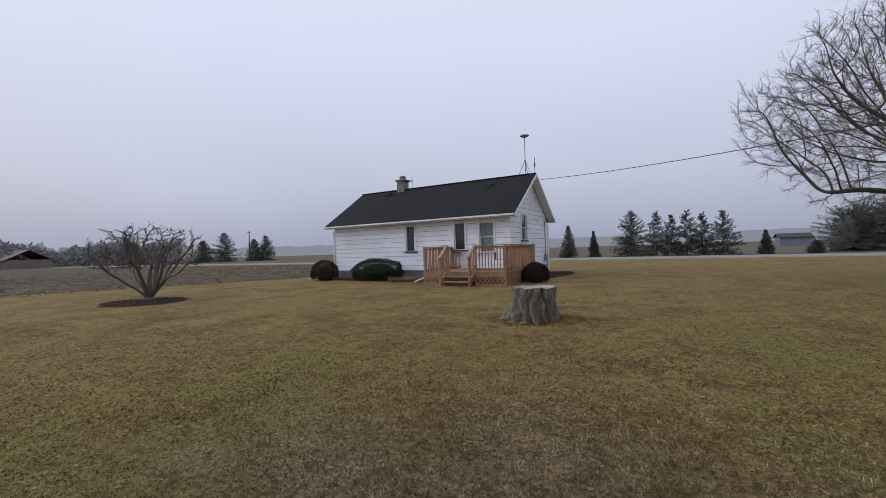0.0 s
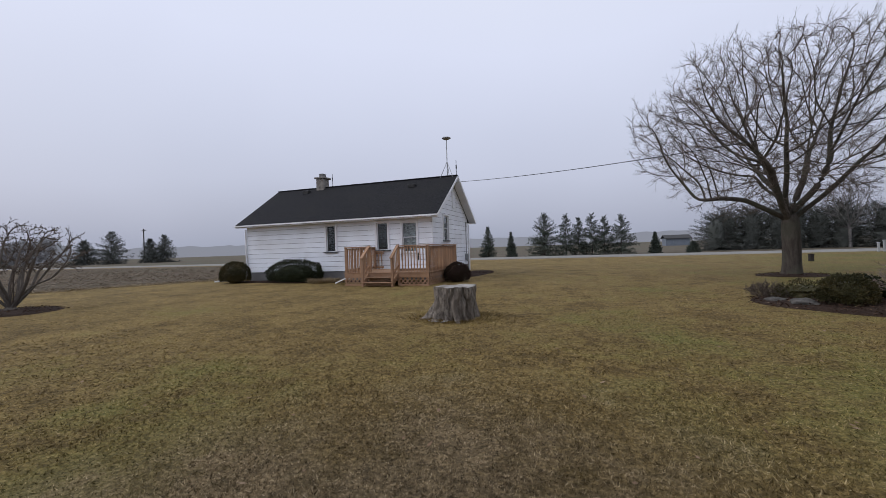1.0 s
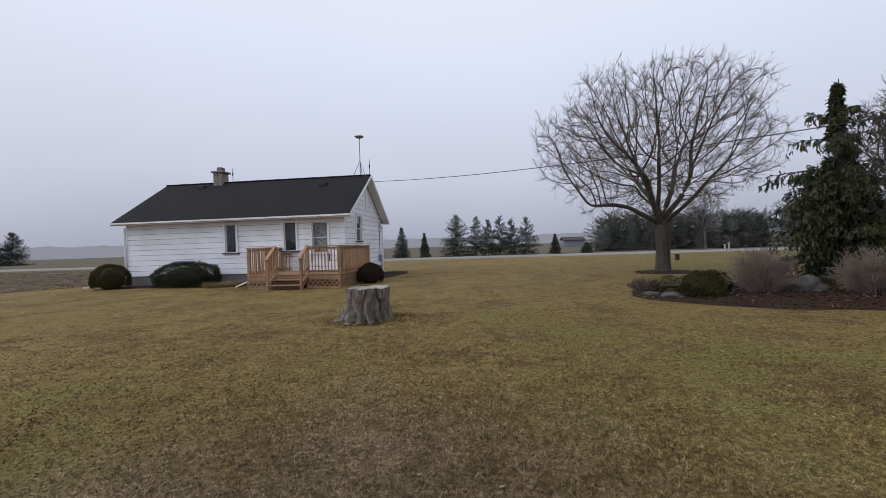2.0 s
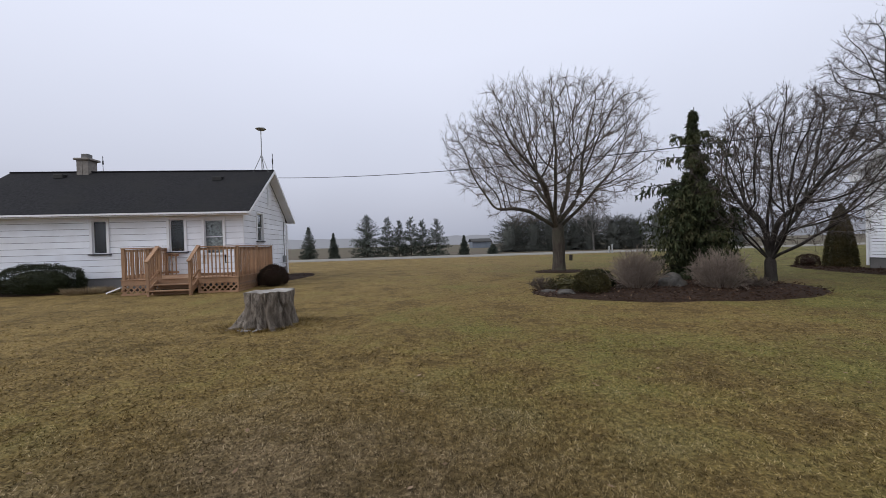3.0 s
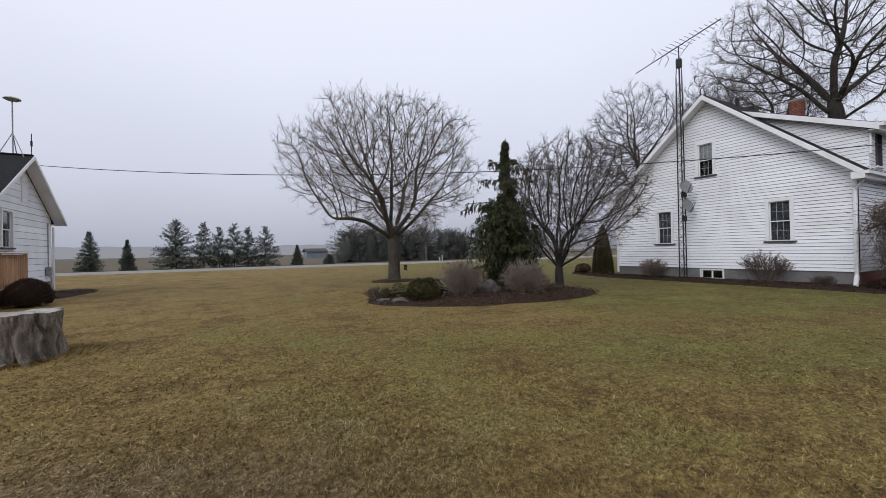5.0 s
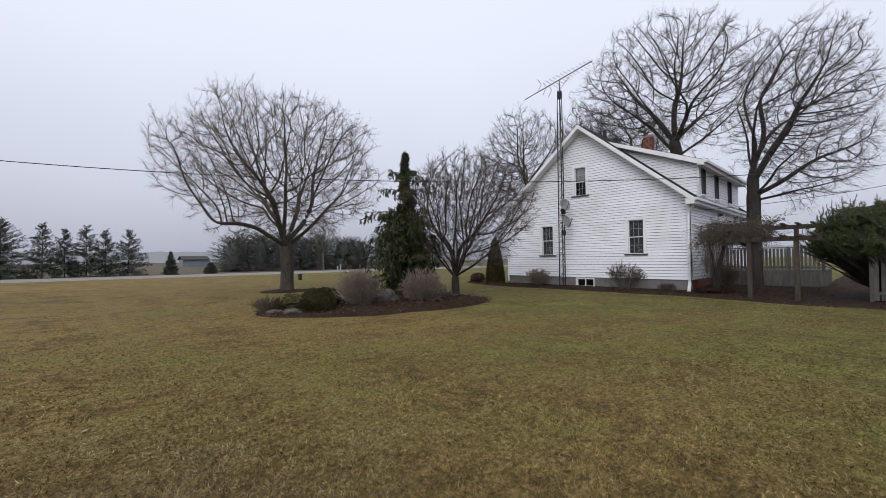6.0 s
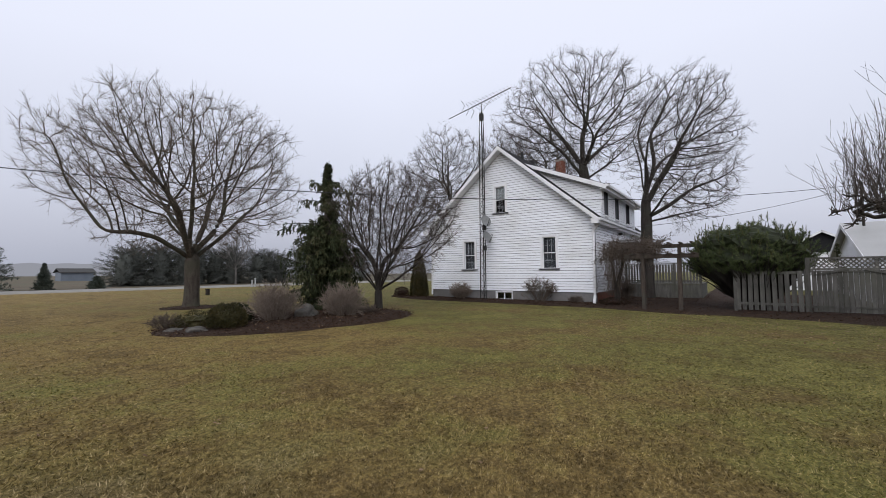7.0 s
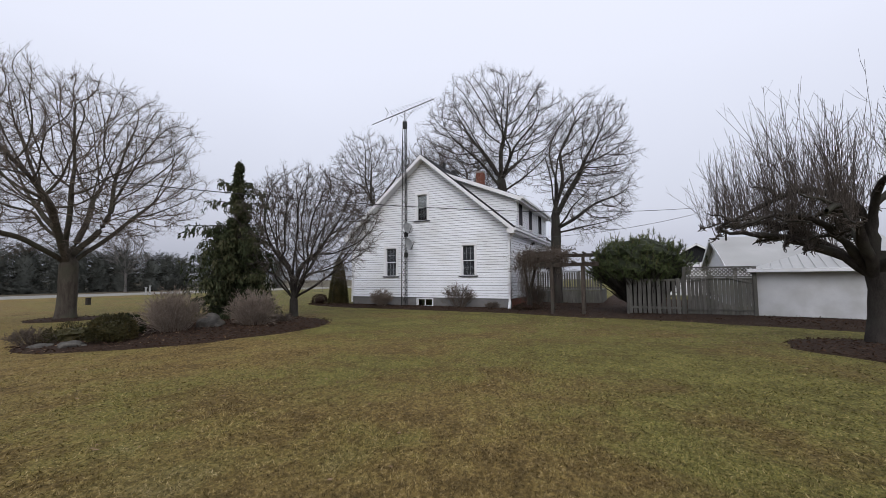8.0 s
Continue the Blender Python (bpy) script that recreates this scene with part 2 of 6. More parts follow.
M_STUMPTOP = surface("grey_end_grain", (0.22, 0.205, 0.19), (0.42, 0.40, 0.37), 9, 0.95, 0.8, 60, (0.16, 0.14, 0.12), 2.5, depth=0.02)
M_BARK = surface("grey_brown_bark", (0.042, 0.035, 0.029), (0.095, 0.081, 0.068), 5, 0.95, 0.9, 40, (0.075, 0.074, 0.055), 1.2, stretch=(2, 2, 0.5), depth=0.03)
M_TWIG = surface("twig_bark", (0.080, 0.064, 0.053), (0.150, 0.122, 0.10), 4, 0.9, 0.2, 30, vary="island", amount=0.25)
M_DARKBARK = surface("dark_maple_bark", (0.022, 0.019, 0.018), (0.056, 0.049, 0.044), 4, 0.95, 0.9, 40, (0.055, 0.055, 0.045), 1.0, stretch=(2, 2, 0.5), depth=0.03)
M_DARKTWIG = surface("dark_twig", (0.060, 0.051, 0.046), (0.120, 0.102, 0.092), 4, 0.9, 0.2, 30, vary="island", amount=0.25)
M_GREYTWIG = surface("grey_shrub_twig", (0.15, 0.118, 0.096), (0.26, 0.215, 0.18), 6, 0.9, 0.2, 40, vary="island", amount=0.25)
M_STEM = surface("grey_magnolia_bark", (0.085, 0.072, 0.062), (0.165, 0.145, 0.125), 6, 0.9, 0.4, 40, (0.11, 0.10, 0.085), 1.5, stretch=(2, 2, 0.6))
# twig colour raised to a pale grey that stands for mist
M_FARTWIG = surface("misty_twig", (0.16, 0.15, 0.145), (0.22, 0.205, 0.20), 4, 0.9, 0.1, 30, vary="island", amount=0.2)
M_NEEDLE = ramped("dark_conifer_needles", ((0.016, 0.024, 0.010), (0.032, 0.042, 0.018), (0.054, 0.058, 0.026), (0.078, 0.068, 0.036)), 0.7, 1.2)
# lightened green-grey: the mist over the road is in this colour
M_PINE = ramped("misty_pine_needles", ((0.036, 0.046, 0.038), (0.056, 0.069, 0.056), (0.080, 0.094, 0.076), (0.102, 0.110, 0.088)), 0.7, 1.0)
# haze put into the base colour: needles paled and evened towards grey
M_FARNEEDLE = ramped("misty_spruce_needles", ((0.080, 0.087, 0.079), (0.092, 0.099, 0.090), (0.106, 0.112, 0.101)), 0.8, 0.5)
M_YEW = ramped("yew_leaves", ((0.010, 0.014, 0.006), (0.020, 0.026, 0.010), (0.034, 0.036, 0.013)), 0.6, 2.0)
M_MUGO = ramped("mugo_needles", ((0.030, 0.044, 0.017), (0.060, 0.082, 0.030), (0.095, 0.116, 0.045), (0.12, 0.13, 0.06)), 0.7, 1.0)
M_BROWNLEAF = ramped("bronzed_shrub_leaves", ((0.022, 0.013, 0.010), (0.045, 0.026, 0.018), (0.034, 0.030, 0.014)), 0.7, 2.0)
M_GOLD = ramped("olive_shrub_leaves", ((0.04, 0.035, 0.01), (0.08, 0.065, 0.02), (0.11, 0.08, 0.03)), 0.7, 2.0)
M_OLIVE = ramped("olive_bronze_yew_leaves", ((0.020, 0.021, 0.009), (0.047, 0.042, 0.015), (0.095, 0.068, 0.026)), 0.6, 2.0)
M_DRYLEAF = ramped("dry_leaves", ((0.10, 0.06, 0.035), (0.20, 0.13, 0.08), (0.30, 0.22, 0.15)), 0.8, 2.0)
M_STRAW = ramped("bleached_straw", ((0.13, 0.09, 0.05), (0.26, 0.20, 0.12), (0.38, 0.31, 0.20)), 0.8, 2.0)
M_ROCK = surface("grey_fieldstone", (0.05, 0.047, 0.043), (0.125, 0.117, 0.107), 4, 0.9, 0.8, 35, (0.13, 0.115, 0.095), 1.5, depth=0.03)
M_GREYWOOD = surface("silvered_fence_wood", (0.064, 0.062, 0.057), (0.145, 0.140, 0.130), 4, 0.9, 0.5, 45, (0.095, 0.095, 0.08), 1.3, vary="object", amount=0.2, stretch=(2.5, 2.5, 0.4))
M_OLDWOOD = surface("brown_weathered_timber", (0.038, 0.030, 0.025), (0.085, 0.070, 0.060), 5, 0.9, 0.6, 45, (0.06, 0.056, 0.048), 1.3, vary="object", amount=0.15, stretch=(2.5, 2.5, 0.4))
M_STUBBLE = ramped("broken_stubble", ((0.10, 0.078, 0.053), (0.19, 0.152, 0.108), (0.30, 0.25, 0.185)), 0.85, 0.6)
M_STUCCO = surface("whitewashed_block", (0.51, 0.52, 0.54), (0.60, 0.61, 0.625), 2.2, 0.85, 0.4, 40, (0.42, 0.425, 0.42), 0.9)
M_TIN = surface("pale_ribbed_steel", (0.34, 0.34, 0.345), (0.41, 0.41, 0.41), 2, 0.45, 0.1, 40, (0.30, 0.30, 0.30), 0.5, metal=0.2)
M_WIRE = surface("black_cable", (0.02, 0.02, 0.022), (0.03, 0.03, 0.03), 5, 0.6, 0)
M_BLUEWALL = surface("blue_grey_steel", (0.13, 0.155, 0.19), (0.165, 0.19, 0.225), 1, 0.6, 0.1)
# barn brown and roof muted by fog that is painted into both colours
M_BARNWALL = surface("misty_barn_boards", (0.16, 0.13, 0.12), (0.21, 0.175, 0.16), 1, 0.9, 0.1)
M_BARNROOF = surface("misty_barn_roof", (0.20, 0.165, 0.155), (0.25, 0.215, 0.20), 1, 0.9, 0.1)
# woodland grey with the distance haze painted in
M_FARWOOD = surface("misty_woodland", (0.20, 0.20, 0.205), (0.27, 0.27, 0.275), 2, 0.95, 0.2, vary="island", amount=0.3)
# emission in place of haze for the two backdrop sheets
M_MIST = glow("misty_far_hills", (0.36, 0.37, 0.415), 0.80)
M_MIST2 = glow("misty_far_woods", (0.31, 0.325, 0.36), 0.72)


# ---- building helpers ----
def part(name, shape, material, parent=None, label=""):
    """One mesh object under a thing or a part. shape: a bmesh or (vertices, faces)."""
    me = bpy.data.meshes.new(name)
    if isinstance(shape, tuple):
        v, f = shape
        v, f = np.asarray(v, float), np.asarray(f)
        me.vertices.add(len(v)); me.vertices.foreach_set("co", v.ravel())
        k = f.shape[1]
        me.loops.add(f.size); me.loops.foreach_set("vertex_index", f.ravel().astype(np.int32))
        me.polygons.add(len(f)); me.polygons.foreach_set("loop_start", np.arange(0, f.size, k, dtype=np.int32))
        me.update(calc_edges=True)
        me.validate()
    else:
        shape.to_mesh(me)
        shape.free()
    me.materials.append(material)
    ob = new(name, me)
    if parent:
        ob.parent = parent
    if label:
        tagged(ob, label)
    return ob


def smooth(ob):
    ob.data.polygons.foreach_set("use_smooth", [True] * len(ob.data.polygons))
    return ob


def thing(name, m, label, category, group="", kind=""):
    ob = new(name)
    ob.matrix_world = m
    ob.empty_display_size = 0.2
    return tagged(ob, label, category, group, kind)


def hexa(bm, corners):
    """A block from 8 corners: four of the bottom, four of the top, both the same way round."""
    v = [bm.verts.new(c) for c in corners]
    for f in ((3, 2, 1, 0), (4, 5, 6, 7), (0, 1, 5, 4), (1, 2, 6, 5), (2, 3, 7, 6), (3, 0, 4, 7)):
        bm.faces.new([v[i] for i in f])


def block(x0, y0, z0, x1, y1, z1, bm=None, bevel=0.0):
    own = bm is None
    bm = bm or bmesh.new()
    hexa(bm, ((x0, y0, z0), (x1, y0, z0), (x1, y1, z0), (x0, y1, z0), (x0, y0, z1), (x1, y0, z1), (x1, y1, z1), (x0, y1, z1)))
    if bevel and own:
        bmesh.ops.bevel(bm, geom=bm.edges[:], offset=bevel, segments=1, affect="EDGES")
    return bm


def rod(a, b, r, sides=8, bm=None, r2=None):
    """A round bar from a to b."""
    bm = bm or bmesh.new()
    a, b = Vector(a), Vector(b)
    d = b - a
    m = Matrix.Translation((a + b) / 2) @ d.to_track_quat("Z", "Y").to_matrix().to_4x4()
    bmesh.ops.create_cone(bm, cap_ends=True, segments=sides, radius1=r, radius2=r if r2 is None else r2, depth=d.length, matrix=m)
    return bm


def beam(a, b, w, h, bm=None):
    """A square bar from a to b, w wide across the level, h high."""
    bm = bm or bmesh.new()
    a, b = Vector(a), Vector(b)
    d = (b - a).normalized()
    side = d.cross(Vector((0, 0, 1)))
    side = side.normalized() * w / 2 if side.length > 0.01 else Vector((w / 2, 0, 0))
    up = side.cross(d).normalized() * h / 2
    hexa(bm, (a - side - up, a + side - up, b + side - up, b - side - up, a - side + up, a + side + up, b + side + up, b - side + up))
    return bm


def tubes(groups):
    """Vertices and faces of many tapering tubes. groups: (points (n, k, 3), radii (n, k), sides)."""
    vs, fs, base = [], [], 0
    for p, r, s in groups:
        n, k, _ = p.shape
        t = np.gradient(p, axis=1)
        t /= np.linalg.norm(t, axis=2, keepdims=True) + 1e-9
        ref = np.where(np.abs(t[..., 2:3]) > 0.9, np.array([1.0, 0, 0]), np.array([0, 0, 1.0]))
        u = np.cross(t, ref); u /= np.linalg.norm(u, axis=2, keepdims=True) + 1e-9
        w = np.cross(t, u)
        a = np.arange(s) * 2 * np.pi / s
        ring = p[:, :, None] + r[:, :, None, None] * (np.cos(a)[None, None, :, None] * u[:, :, None] + np.sin(a)[None, None, :, None] * w[:, :, None])
        vs.append(ring.reshape(-1, 3))
        i = np.arange(n)[:, None, None] * k * s + np.arange(k - 1)[None, :, None] * s
        j, j2 = np.arange(s)[None, None], (np.arange(s)[None, None] + 1) % s
        fs.append(np.stack((i + j, i + j2, i + s + j2, i + s + j), -1).reshape(-1, 4) + base)
        base += n * k * s
    return np.concatenate(vs), np.concatenate(fs)


def unit(v):
    return v / (np.linalg.norm(v, axis=-1, keepdims=True) + 1e-9)


def shoot(rng, p, d, length, r0, r1, k, wobble, lift):
    """Many winding shoots at once: points (n, k, 3) and radii."""
    n = len(p)
    pts = np.empty((n, k, 3)); pts[:, 0] = p
    d = unit(np.array(d, float))
    for i in range(1, k):
        d = unit(d + rng.normal(0, wobble, (n, 3)) + np.array([0, 0, 1.0]) * lift)
        pts[:, i] = pts[:, i - 1] + d * (length / (k - 1))[:, None]
    f = np.linspace(0, 1, k)[None]
    return pts, r0[:, None] * (1 - f) + r1[:, None] * f


def offshoots(rng, pts, rad, count, f0, angle, spread=0.25):
    """Places, ways and radii of side shoots along the given shoots."""
    n, k, _ = pts.shape
    f = rng.uniform(f0, 0.98, (n, count)) * (k - 1)
    i = np.minimum(f.astype(int), k - 2)
    w = (f - i)[..., None]
    rows = np.arange(n)[:, None]
    p = pts[rows, i] * (1 - w) + pts[rows, i + 1] * w
    r = rad[rows, i] * (1 - w[..., 0]) + rad[rows, i + 1] * w[..., 0]
    d = unit(pts[rows, i + 1] - pts[rows, i])
    side = unit(np.cross(d, rng.normal(0, 1, d.shape)))
    a = np.radians(angle) * rng.normal(1, spread, (n, count, 1))
    way = unit(np.cos(a) * d + np.sin(a) * side)
    return p.reshape(-1, 3), way.reshape(-1, 3), r.reshape(-1), (f / (k - 1)).reshape(-1)


def blades(rng, p, d, length, width, flat=False):
    """Vertices and faces of many narrow leaves that start at p and point along d."""
    d = unit(d)
    side = np.cross(d, np.array([0, 0, 1.0]) if flat else rng.normal(0, 1, d.shape))
    side = unit(side) * np.asarray(width)[:, None] / 2
    tip = p + d * np.asarray(length)[:, None]
    mid = p + d * (np.asarray(length) * 0.45)[:, None]
    v = np.stack((p, mid + side, tip, mid - side), 1).reshape(-1, 3)
    return v, np.arange(len(p) * 4).reshape(-1, 4)


def slivers(rng, p, d, length, width):
    """Like blades, but each is one narrow triangle."""
    d = unit(d)
    side = unit(np.cross(d, rng.normal(0, 1, d.shape))) * np.asarray(width)[:, None] / 2
    v = np.stack((p - side, p + side, p + d * np.asarray(length)[:, None]), 1).reshape(-1, 3)
    return v, np.arange(len(p) * 3).reshape(-1, 3)


def joined(*shapes):
    vs, fs, base = [], [], 0
    for v, f in shapes:
        vs.append(v); fs.append(f + base); base += len(v)
    return np.concatenate(vs), np.concatenate(fs)

# ---- ground, road, fields ----
def patch(outline_fn, rings, spokes, height):
    """A low mound whose edge is outline_fn(angle) from its middle."""
    v = [(0, 0, height(0, 0, 0))]
    for i in range(1, rings + 1):
        for j in range(spokes):
            a = 2 * math.pi * j / spokes
            q = outline_fn(a) * i / rings
            x, y = q * math.cos(a), q * math.sin(a)
            v.append((x, y, height(x, y, i / rings)))
    bm = bmesh.new()
    vv = [bm.verts.new(c) for c in v]
    for j in range(spokes):
        bm.faces.new((vv[0], vv[1 + j], vv[1 + (j + 1) % spokes]))
        for i in range(rings - 1):
            a, b = 1 + i * spokes, 1 + (i + 1) * spokes
            k = (j + 1) % spokes
            bm.faces.new((vv[a + j], vv[b + j], vv[b + k], vv[a + k]))
    return bm


def strip(name, x0, x1, y0, y1, z, material, label, category, step=2.0, wave=0.0):
    """A flat sheet with slightly uneven edges."""
    n = max(2, int((x1 - x0) / step))
    v, f = [], []
    for i in range(n + 1):
        x = x0 + (x1 - x0) * i / n
        for j, y in enumerate((y0, y1)):
            v.append((x, y + wave * noise.noise((x * 0.2, j * 9.0, z * 50)), z))
    f = [(2 * i, 2 * i + 2, 2 * i + 3, 2 * i + 1) for i in range(n)]
    return tagged(part(name, (v, f), material), label, category, kind="structure")


bm = bmesh.new()
bmesh.ops.create_grid(bm, x_segments=60, y_segments=60, size=1800)
tagged(part("ground", bm, M_LAWN), "patchy brown and green winter lawn", "lawn", kind="structure")
ROAD_Y = 46.5
ROAD_W = 6.0


def field_edge(y):
    """Where the ploughed field begins, west of the yard."""
    return np.interp(y, (-80, -20, 6, 13, 20, 26, 43), (-52, -38, -28.7, -25.2, -21.3, -20.3, -20.0))


v, f = [], []
ys = np.linspace(-80, ROAD_Y - 3.5, 60)
for y in ys:
    v += [(-900, y, 0.03), (field_edge(y) + .6 * noise.noise((3.1, y * 0.12, 0)) + 0.25 * noise.noise((7.7, y * 0.9, 0)), y, 0.03)]
f = [(2 * i, 2 * i + 1, 2 * i + 3, 2 * i + 2) for i in range(len(ys) - 1)]
tagged(part("field", (v, f), M_FIELD), "ploughed brown field with pale stubble", "field", kind="structure")
strip("far_field", -1200, 1200, ROAD_Y + ROAD_W + 3, 1500, 0.03, M_FARFIELD, "dull brown and green field across the road", "field", 20, 1.0)
bm = bmesh.new()
for i in range(80):
    xa, xb = -800 + i * 20, -780 + i * 20
    hexa(bm, ((xa, ROAD_Y - .5, -.05), (xb, ROAD_Y - .5, -.05), (xb, ROAD_Y + ROAD_W + .5, -.05), (xa, ROAD_Y + ROAD_W + .5, -.05),
              (xa, ROAD_Y, .09), (xb, ROAD_Y, .09), (xb, ROAD_Y + ROAD_W, .09), (xa, ROAD_Y + ROAD_W, .09)))
tagged(part("road", bm, M_ROAD), "pale worn asphalt country road", "road", kind="structure")

# far hills and woods fading into the mist: flat sheets glowing in its colour
def far_ridge(name, radius, a0, a1, low, high, freq, material, label):
    n = 500
    v = []
    for i in range(n + 1):
        a = radians(a0 + (a1 - a0) * i / n)
        h = low + (high - low) * (0.5 + 0.5 * noise.fractal((a * freq, radius * 0.01, 0), 0.6, 2.0, 6))
        v += [(radius * math.sin(a), radius * math.cos(a), -2), (radius * math.sin(a), radius * math.cos(a), h)]
    f = [(2 * i, 2 * i + 2, 2 * i + 3, 2 * i + 1) for i in range(n)]
    return tagged(part(name, (v, f), material), label, "far woods", kind="structure")


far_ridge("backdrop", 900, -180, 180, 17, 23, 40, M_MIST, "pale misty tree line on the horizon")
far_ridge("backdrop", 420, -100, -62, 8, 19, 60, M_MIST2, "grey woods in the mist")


# ---- houses ----
class Wall:
    """A wall in its own plane: a runs along it, z up, out is the way it faces. top(a): height of its upper edge."""

    def __init__(self, origin, along, out, length, base, top, breaks=()):
        self.o, self.u, self.n = Vector(origin), Vector(along), Vector(out)
        self.length, self.base, self.top, self.breaks = length, base, top, list(breaks)

    def at(self, a, z, d=0.0):
        p = self.o + self.u * a + self.n * d
        return (p.x, p.y, z)

    def core(self, parent, openings, material, thick=0.15, name="wall", z0=None, label=""):
        z0 = self.base if z0 is None else z0
        cuts = sorted({0.0, self.length, *self.breaks, *[o[0] for o in openings], *[o[1] for o in openings]})
        bm = bmesh.new()
        for a, b in zip(cuts, cuts[1:]):
            if b - a < 1e-4:
                continue
            holes = sorted((o[2], o[3]) for o in openings if o[0] <= a + 1e-4 and o[1] >= b - 1e-4)
            z = z0
            for lo, hi in [*holes, (None, None)]:
                ta, tb = (lo, lo) if lo is not None else (self.top(a), self.top(b))
                if min(ta, tb) > z - 1e-3 and max(ta, tb) > z + 0.01:
                    hexa(bm, (self.at(a, z, -thick), self.at(b, z, -thick), self.at(b, z), self.at(a, z),
                              self.at(a, ta, -thick), self.at(b, tb, -thick), self.at(b, tb), self.at(a, ta)))
                if hi is not None:
                    z = hi
        bmesh.ops.remove_doubles(bm, verts=bm.verts[:], dist=.0005)
        bmesh.ops.recalc_face_normals(bm, faces=bm.faces[:])
        return part(name, bm, material, parent, label)

    def boards(self, parent, openings, step, material, name="siding_board", proud=0.016, z0=None, gap=0.0):
        """Lapped siding: each course a board, cut at the openings and along the roof. gap bares the dark core, which
        draws each lap's shadow line.
        """
        z = self.base if z0 is None else z0
        zmax = max(self.top(a) for a in (0.0, self.length, *self.breaks))
        while z < zmax - 0.02:
            zt = min(z + step, zmax)
            pieces = [(0.0, self.length, z, zt - gap)]
            for o in openings:
                if o[2] < zt - .004 and o[3] > z + .004:
                    nxt = []
                    for a, b, lo, hi in pieces:
                        if o[1] <= a or o[0] >= b:
                            nxt.append((a, b, lo, hi))
                            continue
                        nxt += [q for q in ((a, o[0], lo, hi), (o[1], b, lo, hi)) if q[1] - q[0] > .02]
                        nxt += [q for q in ((o[0], o[1], lo, o[2] - .004), (o[0], o[1], o[3] + .004, hi)) if q[3] - q[2] > .012]
                    pieces = nxt
            for a, b, z0, z1 in pieces:
                lo, hi = self.inside(a, b, z0), self.inside(a, b, z1)
                if lo is None:
                    continue
                if hi is None:
                    m = (lo[0] + lo[1]) / 2
                    hi = (m - 0.01, m + 0.01)
                d0, d1 = (proud + (.006 - proud) * (q - z) / step for q in (z0, z1))
                bm = bmesh.new()
                hexa(bm, (self.at(lo[0], z0, 0.002), self.at(lo[1], z0, 0.002), self.at(lo[1], z0, d0), self.at(lo[0], z0, d0),
                          self.at(hi[0], z1, 0.002), self.at(hi[1], z1, 0.002), self.at(hi[1], z1, d1), self.at(hi[0], z1, d1)))
                bmesh.ops.recalc_face_normals(bm, faces=bm.faces[:])
                part(name, bm, material, parent)
            z += step

    def inside(self, a, b, z):
        """The part of a..b that lies under the roof line at height z."""
        n = 200
        ok = [a + (b - a) * i / n for i in range(n + 1) if self.top(a + (b - a) * i / n) >= z - 1e-6]
        return (ok[0], ok[-1]) if len(ok) > 1 else None

    def slab(self, a0, a1, z0, z1, d0, d1, bm=None):
        bm = bm or bmesh.new()
        hexa(bm, (self.at(a0, z0, d0), self.at(a1, z0, d0), self.at(a1, z0, d1), self.at(a0, z0, d1),
                  self.at(a0, z1, d0), self.at(a1, z1, d0), self.at(a1, z1, d1), self.at(a0, z1, d1)))
        bmesh.ops.recalc_face_normals(bm, faces=bm.faces[-6:])
        return bm


def window(house, wall, a0, a1, z0, z1, trim=0.09, style="single", cols=3, rows=2, sill=M_SILL, back=None, back_from=0.0, frame_mat=M_TRIM):
    """A window with casing, sash, panes, bars and sill in an opening of a wall."""
    win = part("window", wall.slab(a0, a0 + trim, z0, z1, -.05, .06, wall.slab(a1 - trim, a1, z0, z1, -.05, .06,
               wall.slab(a0 + trim, a1 - trim, z1 - trim, z1, -.05, .06))), frame_mat, house)
    part("sill", wall.slab(a0 - .06, a1 + .06, z0 - .06, z0, -.03, .09), sill, win, "dark window sill")
    b0, b1, c0, c1 = a0 + trim, a1 - trim, z0, z1 - trim
    s = 0.034
    if style == "single":
        sashes = [(c0, c1, -.035)]
    else:
        mid = (c0 + c1) / 2
        sashes = [(c0, mid + .02, -.04), (mid - .02, c1, -.012)]
    for lo, hi, d in sashes:
        bm = wall.slab(b0, b0 + s, lo, hi, d - .025, d)
        wall.slab(b1 - s, b1, lo, hi, d - .025, d, bm); wall.slab(b0 + s, b1 - s, lo, lo + s, d - .025, d, bm); wall.slab(b0 + s, b1 - s, hi - s, hi, d - .025, d, bm)
        part("sash", bm, frame_mat, win)
        p = part("pane", wall.slab(b0 + s, b1 - s, lo + s, hi - s, d - .016, d - .010), M_GLASS, win)
        p.visible_shadow = False
        if style != "single":
            w, h = b1 - b0 - 2 * s, hi - lo - 2 * s
            for i in range(1, cols):
                x = b0 + s + w * i / cols
                part("glazing_bar", wall.slab(x - .006, x + .006, lo + s, hi - s, d - .009, d - .001), M_BAR, win)
            for i in range(1, rows):
                z = lo + s + h * i / rows
                part("glazing_bar", wall.slab(b0 + s, b1 - s, z - .006, z + .006, d - .0085, d - .0015), M_BAR, win)
    # grey blind and lace are real; other backings only set the pane's tone
    if back:
        zb = c0 + (c1 - c0) * back_from
        part("pane_backing", wall.slab(b0 + .01, b1 - .01, zb, c1, -.11, -.10), back, win)
    return win


def gutter(house, a, b, name="gutter"):
    return part(name, beam(a, b, .11, .11), M_TRIM, house)


def roof_slab(house, quad, thick, material=M_ROOF, name="roof"):
    """quad: four corners of the upper face, eave first."""
    bm = bmesh.new()
    low = [(x, y, z - thick) for x, y, z in quad]
    hexa(bm, (*low, *quad))
    bmesh.ops.recalc_face_normals(bm, faces=bm.faces[:])
    return part(name, bm, material, house)


